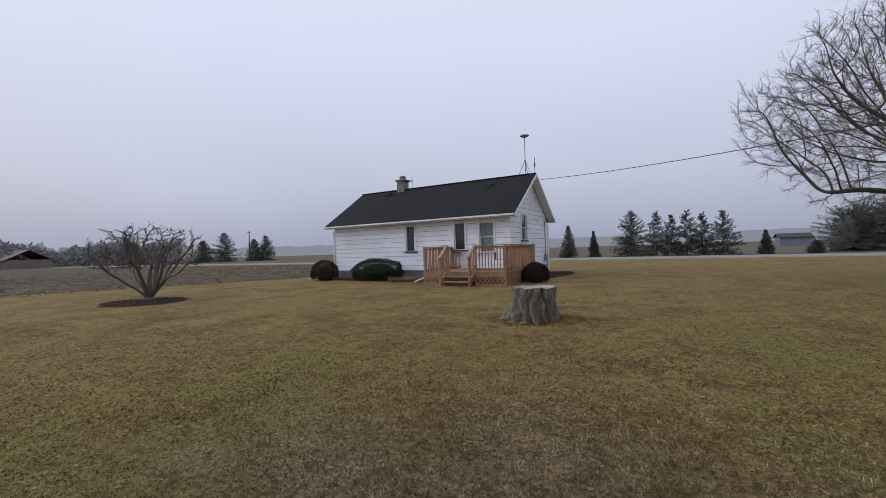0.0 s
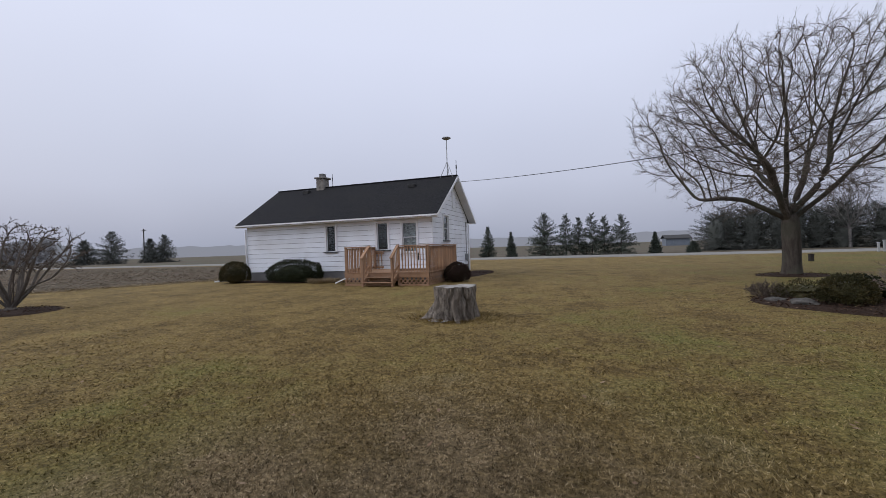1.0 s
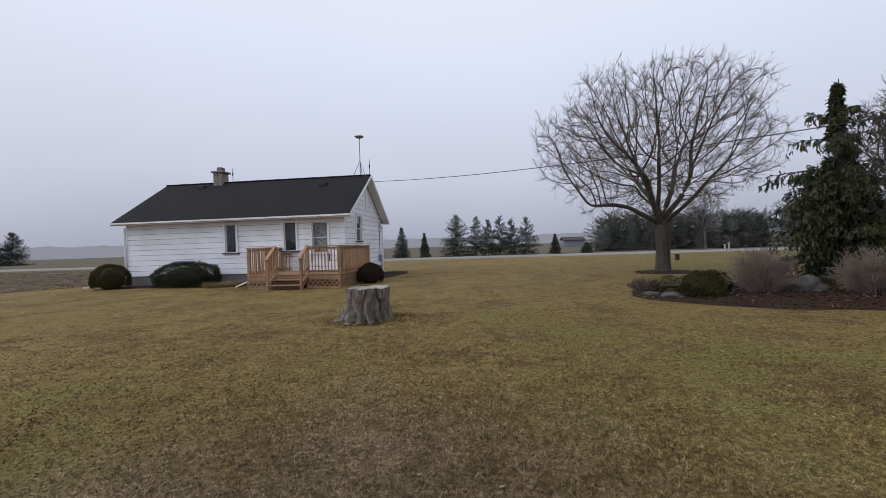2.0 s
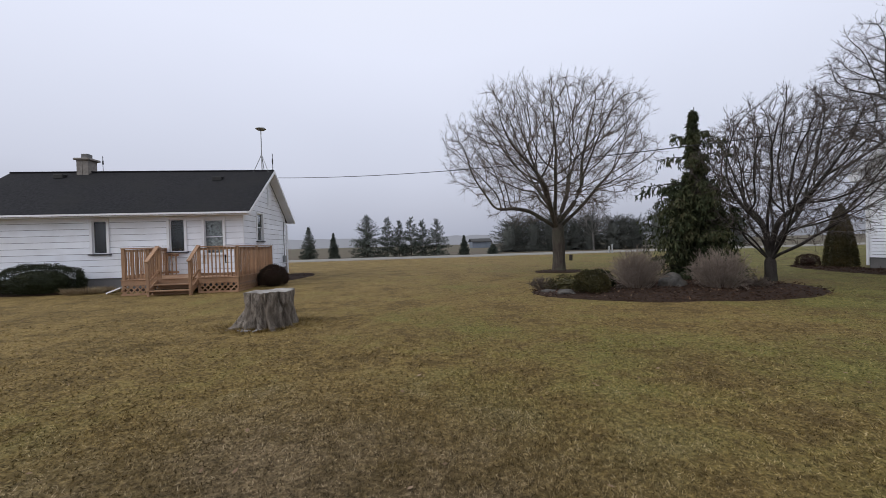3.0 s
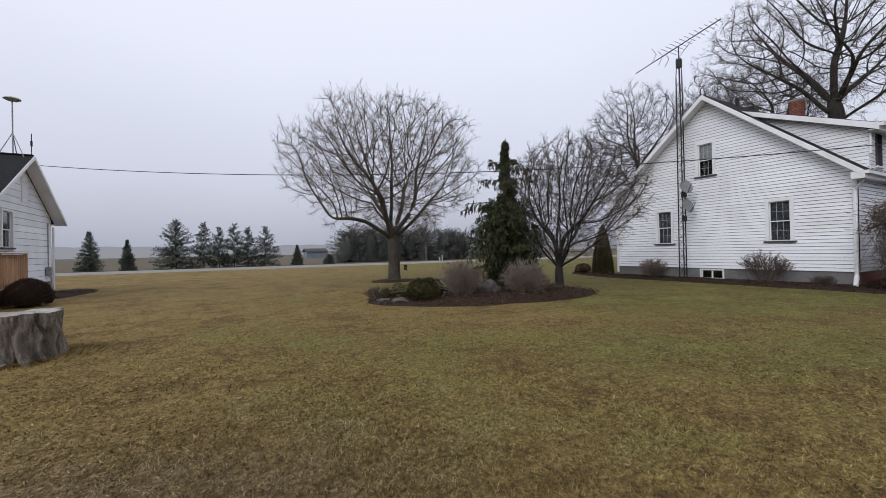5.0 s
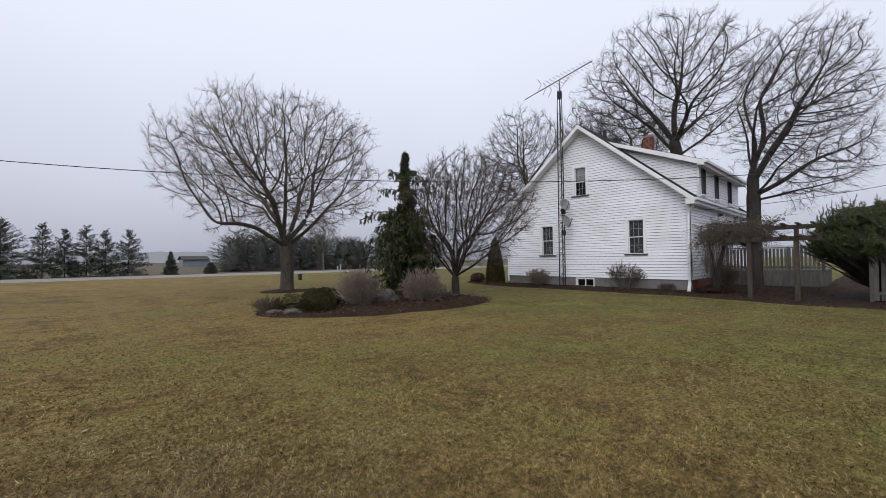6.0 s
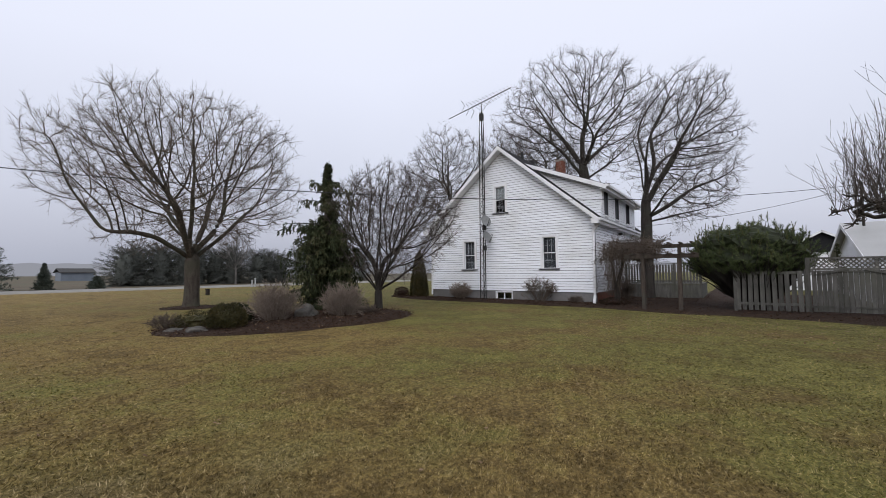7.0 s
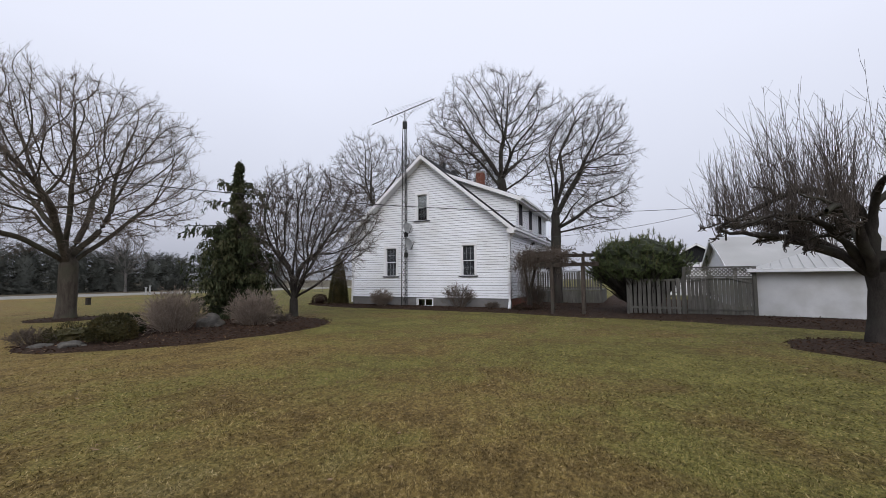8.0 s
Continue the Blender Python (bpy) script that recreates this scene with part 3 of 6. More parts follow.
# -- the small house --
def small_house():
    X0, X1, Y0, Y1 = -18.68, -7.29, 18.40, 24.82
    RY, RZ, EZ = 21.61, 5.60, 3.20
    EX0, EX1, EY0, EY1 = -19.11, -6.85, 17.93, 25.30
    k = (RZ - EZ) / (RY - EY0)
    base = 0.50
    h = thing("small_house", pose((X0 + X1) / 2, (Y0 + Y1) / 2, 0), "small white one-storey house with a charcoal shingle roof", "house")
    off = Vector(((X0 + X1) / 2, (Y0 + Y1) / 2, 0))
    x0, x1, y0, y1, ry = X0 - off.x, X1 - off.x, Y0 - off.y, Y1 - off.y, RY - off.y
    ex0, ex1, ey0, ey1 = EX0 - off.x, EX1 - off.x, EY0 - off.y, EY1 - off.y
    wall_top = EZ + k * (Y0 - EY0) - .16
    gable = lambda c: (lambda a: wall_top + k * min(a, (Y1 - Y0) - a))
    L, D = X1 - X0, Y1 - Y0
    front = Wall((x0, y0, 0), (1, 0, 0), (0, -1, 0), L, base, lambda a: wall_top - .05)
    back = Wall((x1, y1, 0), (-1, 0, 0), (0, 1, 0), L, base, lambda a: wall_top - .05)
    right = Wall((x1, y0, 0), (0, 1, 0), (1, 0, 0), D, base, gable(0), (D / 2,))
    left = Wall((x0, y1, 0), (0, -1, 0), (-1, 0, 0), D, base, gable(0), (D / 2,))
    A = lambda x: x - X0
    fo = [(A(-13.44), A(-12.68), 1.54, 3.03), (A(-10.40), A(-9.60), 1.54, 3.03), (A(-8.98), A(-8.02), 1.00, 2.98)]
    ro = [(20.00 - Y0, 20.95 - Y0, 1.95, 3.34)]
    for w, o in ((front, fo), (back, []), (right, ro), (left, [])):
        core = w.core(h, o, M_SHEATH, thick=.14)
        w.boards(core, o, .262, M_OLDSIDE, gap=.013, proud=.020)
    part("foundation", block(x0 + .02, y0 + .02, -.1, x1 - .02, y1 - .02, base - .004), M_FOUND, h, "grey block foundation")
    part("inner_floor", block(x0 + .15, y0 + .15, base + .1, x1 - .15, y1 - .15, base + .14), M_INNER, h)
    window(h, front, *fo[0], back=M_DIM, back_from=.0, trim=.10)
    window(h, front, *fo[1], back=M_DIM, back_from=.0, trim=.10)
    # glazed back door beside the deck
    a0, a1, z0, z1 = fo[2]
    door = part("door", front.slab(a0 + .08, a1 - .08, .66, 1.42, -.06, -.01), M_TRIM, h, "white back door with a lace panel")
    window(h, front, a0, a1, 1.42, z1, trim=.10, style="double", cols=1, rows=1, back=M_LACE, sill=M_TRIM)
    part("panel", front.slab(a0 + .2, a1 - .2, .80, 1.28, -.012, .004), M_TRIM, door)
    part("handle", rod(front.at(a1 - .16, 1.36, 0), front.at(a1 - .16, 1.36, .06), .02), M_GALV, door, "steel door handle")
    window(h, right, *ro[0], trim=.07, style="double", cols=1, rows=1, back=M_DIM)
    # louvre door high in the gable
    hatch = part("hatch", right.slab(21.72 - Y0, 22.30 - Y0, 3.78, 4.78, .012, .045), M_TRIM, h, "white gable hatch")
    for i in range(9):
        z = 3.84 + i * .1
        part("slat", right.slab(21.78 - Y0, 22.24 - Y0, z, z + .07, .045, .058), M_OLDSIDE, hatch)
    for sgn, ex in ((1, x1), (-1, x0)):
        w = right if sgn > 0 else left
        for a in (0.0, D):
            part("corner_board", w.slab(a - .05 if a else -.02, a + .02 if a else .06, base, wall_top - .06, .0, .024), M_TRIM, h)
    T = .10
    roof_slab(h, ((ex0, ey0, EZ), (ex1, ey0, EZ), (ex1, ry, RZ), (ex0, ry, RZ)), T)
    roof_slab(h, ((ex0, ry, RZ), (ex1, ry, RZ), (ex1, ey1, EZ), (ex0, ey1, EZ)), T)
    part("ridge_cap", block(ex0, ry - .12, RZ - .05, ex1, ry + .12, RZ + .015, bevel=.02), M_ROOF, h)
    for ex, s in ((ex1, 1), (ex0, -1)):
        for ya, yb in ((ey0, ry), (ry, ey1)):
            za, zb = (EZ, RZ) if ya == ey0 else (RZ, EZ)
            bm = bmesh.new()
            hexa(bm, ((ex, ya, za - .17), (ex + s * .03, ya, za - .17), (ex + s * .03, yb, zb - .17), (ex, yb, zb - .17),
                      (ex, ya, za - .02), (ex + s * .03, ya, za - .02), (ex + s * .03, yb, zb - .02), (ex, yb, zb - .02)))
            bmesh.ops.recalc_face_normals(bm, faces=bm.faces[:])
            part("bargeboard", bm, M_TRIM, h)
            bm = bmesh.new()
            xa, xb = sorted((ex - s * .01, (x1 if s > 0 else x0) + s * .035))
            hexa(bm, ((xa, ya, za - .155), (xb, ya, za - .155), (xb, yb, zb - .155), (xa, yb, zb - .155),
                      (xa, ya, za - .13), (xb, ya, za - .13), (xb, yb, zb - .13), (xa, yb, zb - .13)))
            bmesh.ops.recalc_face_normals(bm, faces=bm.faces[:])
            part("soffit", bm, M_TRIM, h)
    for ya, s in ((ey0, 1), (ey1, -1)):
        part("fascia", block(ex0, min(ya, ya + s * .03), EZ - .14, ex1, max(ya, ya + s * .03), EZ - .012), M_TRIM, h)
        part("gutter", beam((ex0, ya - s * .05, EZ - .055), (ex1, ya - s * .05, EZ - .055), .09, .075), M_TRIM, h)
        yy = sorted((ya + s * .03, (y0 if s > 0 else y1) - s * .02))
        part("soffit", block(ex0 + .02, yy[0], EZ - .135, ex1 - .02, yy[1], EZ - .115), M_TRIM, h)
    dp = part("downspout", rod((x0 - .08, y0 - .06, .12), (x0 - .08, y0 - .06, EZ - .25), .045), M_TRIM, h)
    part("outlet", beam((x0 - .08, y0 - .1, .14), (x0 - 1.65, y0 - .85, .05), .14, .07), M_TRIM, dp)
    part("downspout", rod((x1 + .07, y1 + .1, .1), (x1 + .07, y1 + .1, EZ - .25), .045), M_TRIM, h)
    # block chimney
    cx, cy = -15.72 - off.x, 21.61 - off.y
    ch = part("chimney", block(cx - .25, cy - .29, RZ - .5, cx + .25, cy + .29, RZ + .52), M_BLOCK, h, "grey-brown block chimney")
    for i in range(5):
        z = RZ - .42 + i * .2
        for ax in (-.26, .01):
            part("block", block(cx + ax - .0, cy - .315, z, cx + ax + .25, cy - .29, z + .185), M_BLOCK, ch)
    part("cap", block(cx - .36, cy - .40, RZ + .52, cx + .36, cy + .40, RZ + .62, bevel=.02), M_BLOCK, ch)
    part("flue", block(cx - .15, cy - .17, RZ + .62, cx + .15, cy + .17, RZ + .86, bevel=.02), M_FOUND, ch, "clay flue pot")
    part("whip_aerial", rod((cx + .72, cy, RZ - .1), (cx + .72, cy, RZ + .78), .012, 6, rod((cx + .72, cy, RZ + .35), (cx + .72, cy, RZ + .55), .03, 6)), M_BLACKM, h, "thin dark whip aerial")
    for vx, vy in ((-9.25, 20.75), (-16.55, 21.1)):
        z = EZ + k * (vy - EY0)
        bm = block(vx - off.x - .22, vy - off.y - .16, z - .1, vx - off.x + .22, vy - off.y + .16, z + .13, bevel=.03)
        part("roof_vent", bm, M_BLACKM, h, "low black roof vent")
    # receiver disc on a tripod mast
    ax, ay = -7.45 - off.x, ry
    mast = part("mast", rod((ax, ay, RZ), (ax, ay, 7.66), .025, 8), M_GALV, h, "steel mast")
    for dx, dy in ((-.38, -.1), (.36, -.15), (.02, .42)):
        part("strut", rod((ax + dx, ay + dy, RZ - abs(dy) * k - .02), (ax, ay, 6.42), .016, 6), M_GALV, mast)
    bm = bmesh.new()
    bmesh.ops.create_cone(bm, cap_ends=True, segments=24, radius1=.16, radius2=.26, depth=.06, matrix=Matrix.Translation((ax, ay, 7.69)))
    bmesh.ops.create_cone(bm, cap_ends=True, segments=24, radius1=.26, radius2=.22, depth=.05, matrix=Matrix.Translation((ax, ay, 7.745)))
    part("receiver_disc", bm, M_DISH, mast, "flat grey round receiver")
    part("whip_aerial", rod((-6.92 - off.x, ay, RZ - .1), (-6.92 - off.x, ay, 6.45), .014, 6, rod((-6.92 - off.x, ay, 5.95), (-6.92 - off.x, ay, 6.15), .035, 6)), M_BLACKM, h)
    # meter and conduit on the gable end
    part("meter_box", block(x1 + .03, y1 - .75, .75, x1 + .2, y1 - .5, 1.15, bevel=.02), M_GALV, h, "grey meter box")
    part("conduit", rod((x1 + .09, y1 - .62, 1.1), (x1 + .09, y1 - .62, 3.1), .025), M_GALV, h)
    part("gas_pipe", rod((x1 + .12, y1 - .4, .05), (x1 + .12, y1 - .4, .7), .03, 8, rod((x1 + .12, y1 - .4, .7), (x1 + .03, y1 - .4, .7), .03)), M_GALV, h)
    return h


small_house()


# -- the deck of the small house --
def deck():
    X0, X1, Y0, Y1, Y2 = -10.50, -6.47, 15.60, 18.33, 19.60
    F, R = .58, 1.72
    d = thing("deck", pose(X0, Y0, 0), "cedar deck with railings, lattice skirt and steps", "deck")
    P = lambda x, y, z: (x - X0, y - Y0, z)
    def bl(name, a, b, parent=d, label="", bev=.006):
        return part(name, block(*P(*a), *P(*b), bevel=bev), M_DECK, parent, label)
    y = Y0
    while y < Y2 - .1:
        xa = X0 if y < Y1 - .1 else -7.20
        bl("floor_board", (xa - .03, y - .02, F - .035), (X1 + .03, y + .118, F))
        y += .138
    for a, b in (((X0, Y0, F - .22), (X1, Y0 + .04, F - .04)), ((X1 - .04, Y0 + .045, F - .22), (X1, Y2, F - .04)), ((X0, Y0 + .045, F - .22), (X0 + .04, Y1, F - .04))):
        bl("rim_joist", a, b)
    for x, yy in ((X0, Y0), (-9.28, Y0), (-7.92, Y0), (X1 - .09, Y0), (X1 - .09, 17.6), (X1 - .09, Y2 - .09), (X0, 17.0), (X0, Y1 - .09)):
        bl("post", (x, yy + .045, -.05), (x + .09, yy + .135, R - .04))
    def rail(ax, ay, bx, by, R=R):
        """A railing from a to b: cap, two rails and balusters."""
        along = Vector((bx - ax, by - ay, 0)); ln = along.length; u = along / ln
        w = Vector((-u.y, u.x, 0))
        q = lambda t, z: Vector(P(ax, ay, z)) + u * t
        part("rail_cap", beam(q(-.04, R - .02), q(ln + .04, R - .02), .15, .04), M_DECK, d)
        part("rail", beam(q(0, R - .10), q(ln, R - .10), .04, .09), M_DECK, d)
        part("rail", beam(q(0, F + .10), q(ln, F + .10), .04, .09), M_DECK, d)
        m = max(2, int(ln / .135))
        for i in range(m):
            t = (i + .5) * ln / m
            part("baluster", beam(q(t, F - .1) - w * .038, q(t, R - .06) - w * .038, .036, .036), M_DECK, d)
    rail(X0 + .045, Y0 + .09, -9.23, Y0 + .09)
    rail(-7.88, Y0 + .09, X1 - .045, Y0 + .09)
    rail(X1 - .045, Y0 + .09, X1 - .045, Y2 - .05)
    rail(X0 + .045, Y1 - .05, X0 + .045, Y0 + .09)
    rail(X0 + .12, Y1 - .12, -9.88, Y1 - .12, 1.50)
    # lattice skirt
    def lattice(ax, ay, bx, by):
        along = Vector((bx - ax, by - ay, 0)); ln = along.length; u = along / ln
        z0, z1 = .03, F - .22
        hgt = z1 - z0
        for k, sg in enumerate((1, -1)):
            bm = bmesh.new()
            s = -hgt
            while s < ln:
                p, q = (s, z0), (s + hgt, z1)
                if p[0] < 0: p = (0, z0 - s)
                if q[0] > ln: q = (ln, z1 - (s + hgt - ln))
                if q[0] - p[0] > .03:
                    if sg < 0: p, q = (p[0], z0 + z1 - p[1]), (q[0], z0 + z1 - q[1])
                    o = Vector((-u.y, u.x, 0)) * (.004 + .009 * k)
                    beam(Vector(P(ax, ay, p[1])) + u * p[0] + o, Vector(P(ax, ay, q[1])) + u * q[0] + o, .008, .045, bm)
                s += .20
            part("lattice", bm, M_DECK, d)
        part("lattice_frame", beam(P(ax, ay, .04), P(bx, by, .04), .03, .07), M_DECK, d)
    lattice(X0, Y0, -9.28, Y0)
    lattice(-7.88, Y0, X1, Y0)
    lattice(X1, Y0, X1, Y2)
    # steps and stair rails
    for i, (yy, z) in enumerate(((Y0 - .30, .39), (Y0 - .60, .20))):
        bl("tread", (-9.30, yy, z - .04), (-7.84, yy + .29, z))
        bl("riser", (-9.24, yy + .25, z - .20 + .012), (-7.90, yy + .27, z - .042))
    for x in (-9.29, -7.90):
        part("stringer", beam(P(x + .02, Y0 - .58, .10), P(x + .02, Y0, .46), .04, .2), M_DECK, d)
        bl("newel", (x - .02, Y0 - .60, -.03), (x + .07, Y0 - .51, 1.22))
        part("stair_rail", beam(P(x + .03, Y0 - .66, 1.20), P(x + .03, Y0 + .06, 1.74), .12, .05), M_DECK, d)
        part("stair_rail", beam(P(x + .03, Y0 - .56, .46), P(x + .03, Y0 + .05, .86), .04, .08), M_DECK, d)
        for i in range(3):
            yy = Y0 - .42 + i * .14
            bl("baluster", (x + .01, yy, .5 + (yy - Y0 + .56) * .6), (x + .045, yy + .036, 1.24 + (yy - Y0 + .56) * .7), bev=0)


deck()


# -- the farmhouse --
def farmhouse():
    X0, X1, Y0, Y1 = 18.74, 29.6, 5.16, 14.72
    RY, RZ, EZ = 9.90, 8.22, 3.98
    EX0, EX1, EY0, EY1 = 18.22, 30.05, 4.86, 14.94
    base = .52
    off = Vector(((X0 + X1) / 2, (Y0 + Y1) / 2, 0))
    h = thing("farmhouse", Matrix.Translation(off), "white vinyl-sided storey-and-a-half farmhouse with dark roof", "house")
    x0, x1, y0, y1, ry = X0 - off.x, X1 - off.x, Y0 - off.y, Y1 - off.y, RY - off.y
    ex0, ex1, ey0, ey1 = EX0 - off.x, EX1 - off.x, EY0 - off.y, EY1 - off.y
    k0, k1 = (RZ - EZ) / (RY - EY0), (RZ - EZ) / (EY1 - RY)
    D, L = Y1 - Y0, X1 - X0
    wt = EZ - .16
    apex_a = RY - Y0
    top = lambda a: min(wt + k0 * (a + Y0 - EY0), wt + k1 * (EY1 - (a + Y0)))
    gab = Wall((x0, y1, 0), (0, -1, 0), (-1, 0, 0), D, base, lambda a: top(D - a), (D - apex_a,))
    rear = Wall((x1, y0, 0), (0, 1, 0), (1, 0, 0), D, base, top, (apex_a,))
    side = Wall((x0, y0, 0), (1, 0, 0), (0, -1, 0), L, base, lambda a: EZ - .12)
    north = Wall((x1, y1, 0), (-1, 0, 0), (0, 1, 0), L, base, lambda a: EZ - .12)
    G = lambda y: Y1 - y
    go = [(G(12.50), G(11.58), 1.66, 3.34), (G(7.84), G(6.92), 1.66, 3.34), (G(10.50), G(9.65), 4.68, 6.23)]
    so = [(6.3, 7.3, 1.7, 3.2)]
    for w, o in ((gab, go), (side, so), (rear, []), (north, [])):
        core = w.core(h, o, M_SHEATH)
        w.boards(core, o, .130, M_VINYL, gap=.015, proud=.030)
    part("upper_floor", block(x0 + .16, y0 + .16, 3.5, x1 - .16, y1 - .16, 3.6), M_INNER, h)
    part("ground_floor", block(x0 + .16, y0 + .16, base + .05, x1 - .16, y1 - .16, base + .1), M_INNER, h)
    f = Wall((x0 + .03, y1 - .03, 0), (0, -1, 0), (-1, 0, 0), D - .06, -.2, lambda a: base - .004)
    bw = (G(10.42) - .03, G(9.42) - .03, .06, .49)
    f.core(h, [bw], M_FOUND, .2, "foundation", label="grey parged foundation")
    f2 = Wall((x0 + .24, y0 + .03, 0), (1, 0, 0), (0, -1, 0), L - .3, -.2, lambda a: base - .004)
    f2.core(h, [], M_BRICK, .2, "foundation", label="dark red brick foundation")
    bwin = window(h, f, *bw, trim=.05, sill=M_TRIM)
    part("mullion", f.slab((bw[0] + bw[1]) / 2 - .025, (bw[0] + bw[1]) / 2 + .025, bw[2], bw[3] - .05, -.05, .0), M_TRIM, bwin)
    for o, bf in ((go[0], M_PANETONE), (go[1], M_PANETONE), (go[2], M_BLIND)):
        window(h, gab, *o, trim=.12, style="double", cols=3, rows=2, back=bf, back_from=.5 if bf is M_BLIND else 0.0)
    window(h, side, *so[0], trim=.11, style="double", cols=3, rows=2)
    for w, aa in ((gab, (0.0, D)), (side, (0.0, L))):
        for a in aa:
            part("corner_board", w.slab(a - (.13 if a else .022), a + (.022 if a else .13), base, EZ - .2, .0, .022), M_TRIM, h)
    T = .14
    roof_slab(h, ((ex0, ey0, EZ), (ex1, ey0, EZ), (ex1, ry, RZ), (ex0, ry, RZ)), T)
    roof_slab(h, ((ex0, ry, RZ), (ex1, ry, RZ), (ex1, ey1, EZ), (ex0, ey1, EZ)), T)
    for ex, s in ((ex0, -1), (ex1, 1)):
        for ya, za, yb, zb in ((ey0, EZ, ry, RZ), (ry, RZ, ey1, EZ)):
            bm = bmesh.new()
            hexa(bm, ((ex, ya, za - .24), (ex + s * .03, ya, za - .24), (ex + s * .03, yb, zb - .24), (ex, yb, zb - .24),
                      (ex, ya, za - .03), (ex + s * .03, ya, za - .03), (ex + s * .03, yb, zb - .03), (ex, yb, zb - .03)))
            bmesh.ops.recalc_face_normals(bm, faces=bm.faces[:])
            part("bargeboard", bm, M_TRIM, h)
            bm = bmesh.new()
            xa, xb = sorted((ex - s * .01, (x0 if s < 0 else x1) + s * .03))
            hexa(bm, ((xa, ya, za - .19), (xb, ya, za - .19), (xb, yb, zb - .19), (xa, yb, zb - .19),
                      (xa, ya, za - .165), (xb, ya, za - .165), (xb, yb, zb - .165), (xa, yb, zb - .165)))
            bmesh.ops.recalc_face_normals(bm, faces=bm.faces[:])
            part("soffit", bm, M_TRIM, h)
    for ya, s in ((ey0, 1), (ey1, -1)):
        part("fascia", block(ex0, min(ya, ya + s * .03), EZ - .28, ex1, max(ya, ya + s * .03), EZ - .02), M_TRIM, h)
        gutter(h, (ex0 + .02, ya - s * .065, EZ - .10), (ex1 - .02, ya - s * .065, EZ - .10))
        yy = sorted((ya + s * .03, (y0 if s > 0 else y1) - s * .025))
        part("soffit", block(ex0 + .04, yy[0], EZ - .27, ex1 - .04, yy[1], EZ - .25), M_TRIM, h)
        # boxed eave returns on the gable end
        part("eave_return", block(ex0 - .02, min(ya - s * .02, ya + s * .32), EZ - .30, x0 - .024, max(ya - s * .02, ya + s * .32), EZ - .06), M_TRIM, h)
    dp = part("downspout", rod((x0 - .09, y0 + .05, .35), (x0 - .09, y0 + .05, EZ - .62), .06), M_TRIM, h)
    part("elbow", rod((x0 - .09, y0 + .05, EZ - .64), (x0 - .22, ey0 - .04, EZ - .14), .05), M_TRIM, dp)
    part("outlet", rod((x0 - .09, y0 + .05, .37), (x0 - .48, y0 - .02, .05), .068), M_TRIM, dp)
    part("downspout", rod((x0 - .06, y1 - .03, .2), (x0 - .06, y1 - .03, EZ - .3), .05), M_TRIM, h)
    # shed dormer on the garden side
    dx0, dx1, dy, dz, dtop = 19.2 - off.x, 26.8 - off.x, 4.98 - off.y, 5.60, 7.2
    roof_at = lambda y: EZ + k0 * (y - ey0)
    hy = 8.8 - off.y
    cheek = Wall((dx0, hy, 0), (0, -1, 0), (-1, 0, 0), hy - dy, 3.9, lambda a: dtop - (dtop - dz) * a / (hy - dy) - .12)
    c = cheek.core(h, [], M_SHEATH, .1, "dormer_cheek")
    cheek.boards(c, [], .130, M_VINYL, gap=.013, proud=.028)
    face = Wall((dx0, dy, 0), (1, 0, 0), (0, -1, 0), dx1 - dx0, roof_at(dy) - .1, lambda a: dz - .1)
    wo = [(.55, 1.1, 4.22, 5.40), (2.7, 3.3, 4.22, 5.40), (5.2, 5.9, 4.22, 5.40)]
    c = face.core(h, wo, M_SHEATH, .1, "dormer_face")
    face.boards(c, wo, .130, M_VINYL, gap=.012, proud=.026)
    for o in wo:
        window(h, face, *o, trim=.05, back=M_SHEATH, sill=M_TRIM, frame_mat=M_SILL)
    cheek2 = Wall((dx1, dy, 0), (0, 1, 0), (1, 0, 0), hy - dy, 3.9, lambda a: dz + (dtop - dz) * a / (hy - dy) - .12)
    cheek2.core(h, [], M_VINYL, .1, "dormer_cheek")
    ox0, ox1, oy = dx0 - .30, dx1 + .25, dy - .30
    oz = dz - (dtop - dz) / (hy - dy) * .30
    roof_slab(h, ((ox0, oy, oz + .1), (ox1, oy, oz + .1), (ox1, hy + .3, dtop + .18), (ox0, hy + .3, dtop + .18)), .1, name="dormer_roof")
    bm = bmesh.new()
    hexa(bm, ((ox0 - .03, oy, oz - .14), (ox0, oy, oz - .14), (ox0, hy + .3, dtop - .02), (ox0 - .03, hy + .3, dtop - .02),
              (ox0 - .03, oy, oz + .08), (ox0, oy, oz + .08), (ox0, hy + .3, dtop + .16), (ox0 - .03, hy + .3, dtop + .16)))
    bmesh.ops.recalc_face_normals(bm, faces=bm.faces[:])
    part("bargeboard", bm, M_TRIM, h)
    part("soffit", block(ox0, oy, oz - .12, ox1, dy - .02, oz - .10), M_TRIM, h)
    part("fascia", block(ox0, oy - .03, oz - .16, ox1, oy, oz + .09), M_TRIM, h)
    gutter(h, (ox0, oy - .09, oz + .02), (ox1, oy - .09, oz + .02))
    part("downspout", rod((dx0 - .05, dy - .05, 4.6), (dx0 - .05, dy - .05, oz - .1), .04), M_TRIM, h)
    # brick chimney
    cx, cy = 27.8 - off.x, ry + .05
    ch = part("chimney", block(cx - .26, cy - .26, RZ - .4, cx + .26, cy + .26, RZ + 1.25), M_MORTAR, h, "red brick chimney")
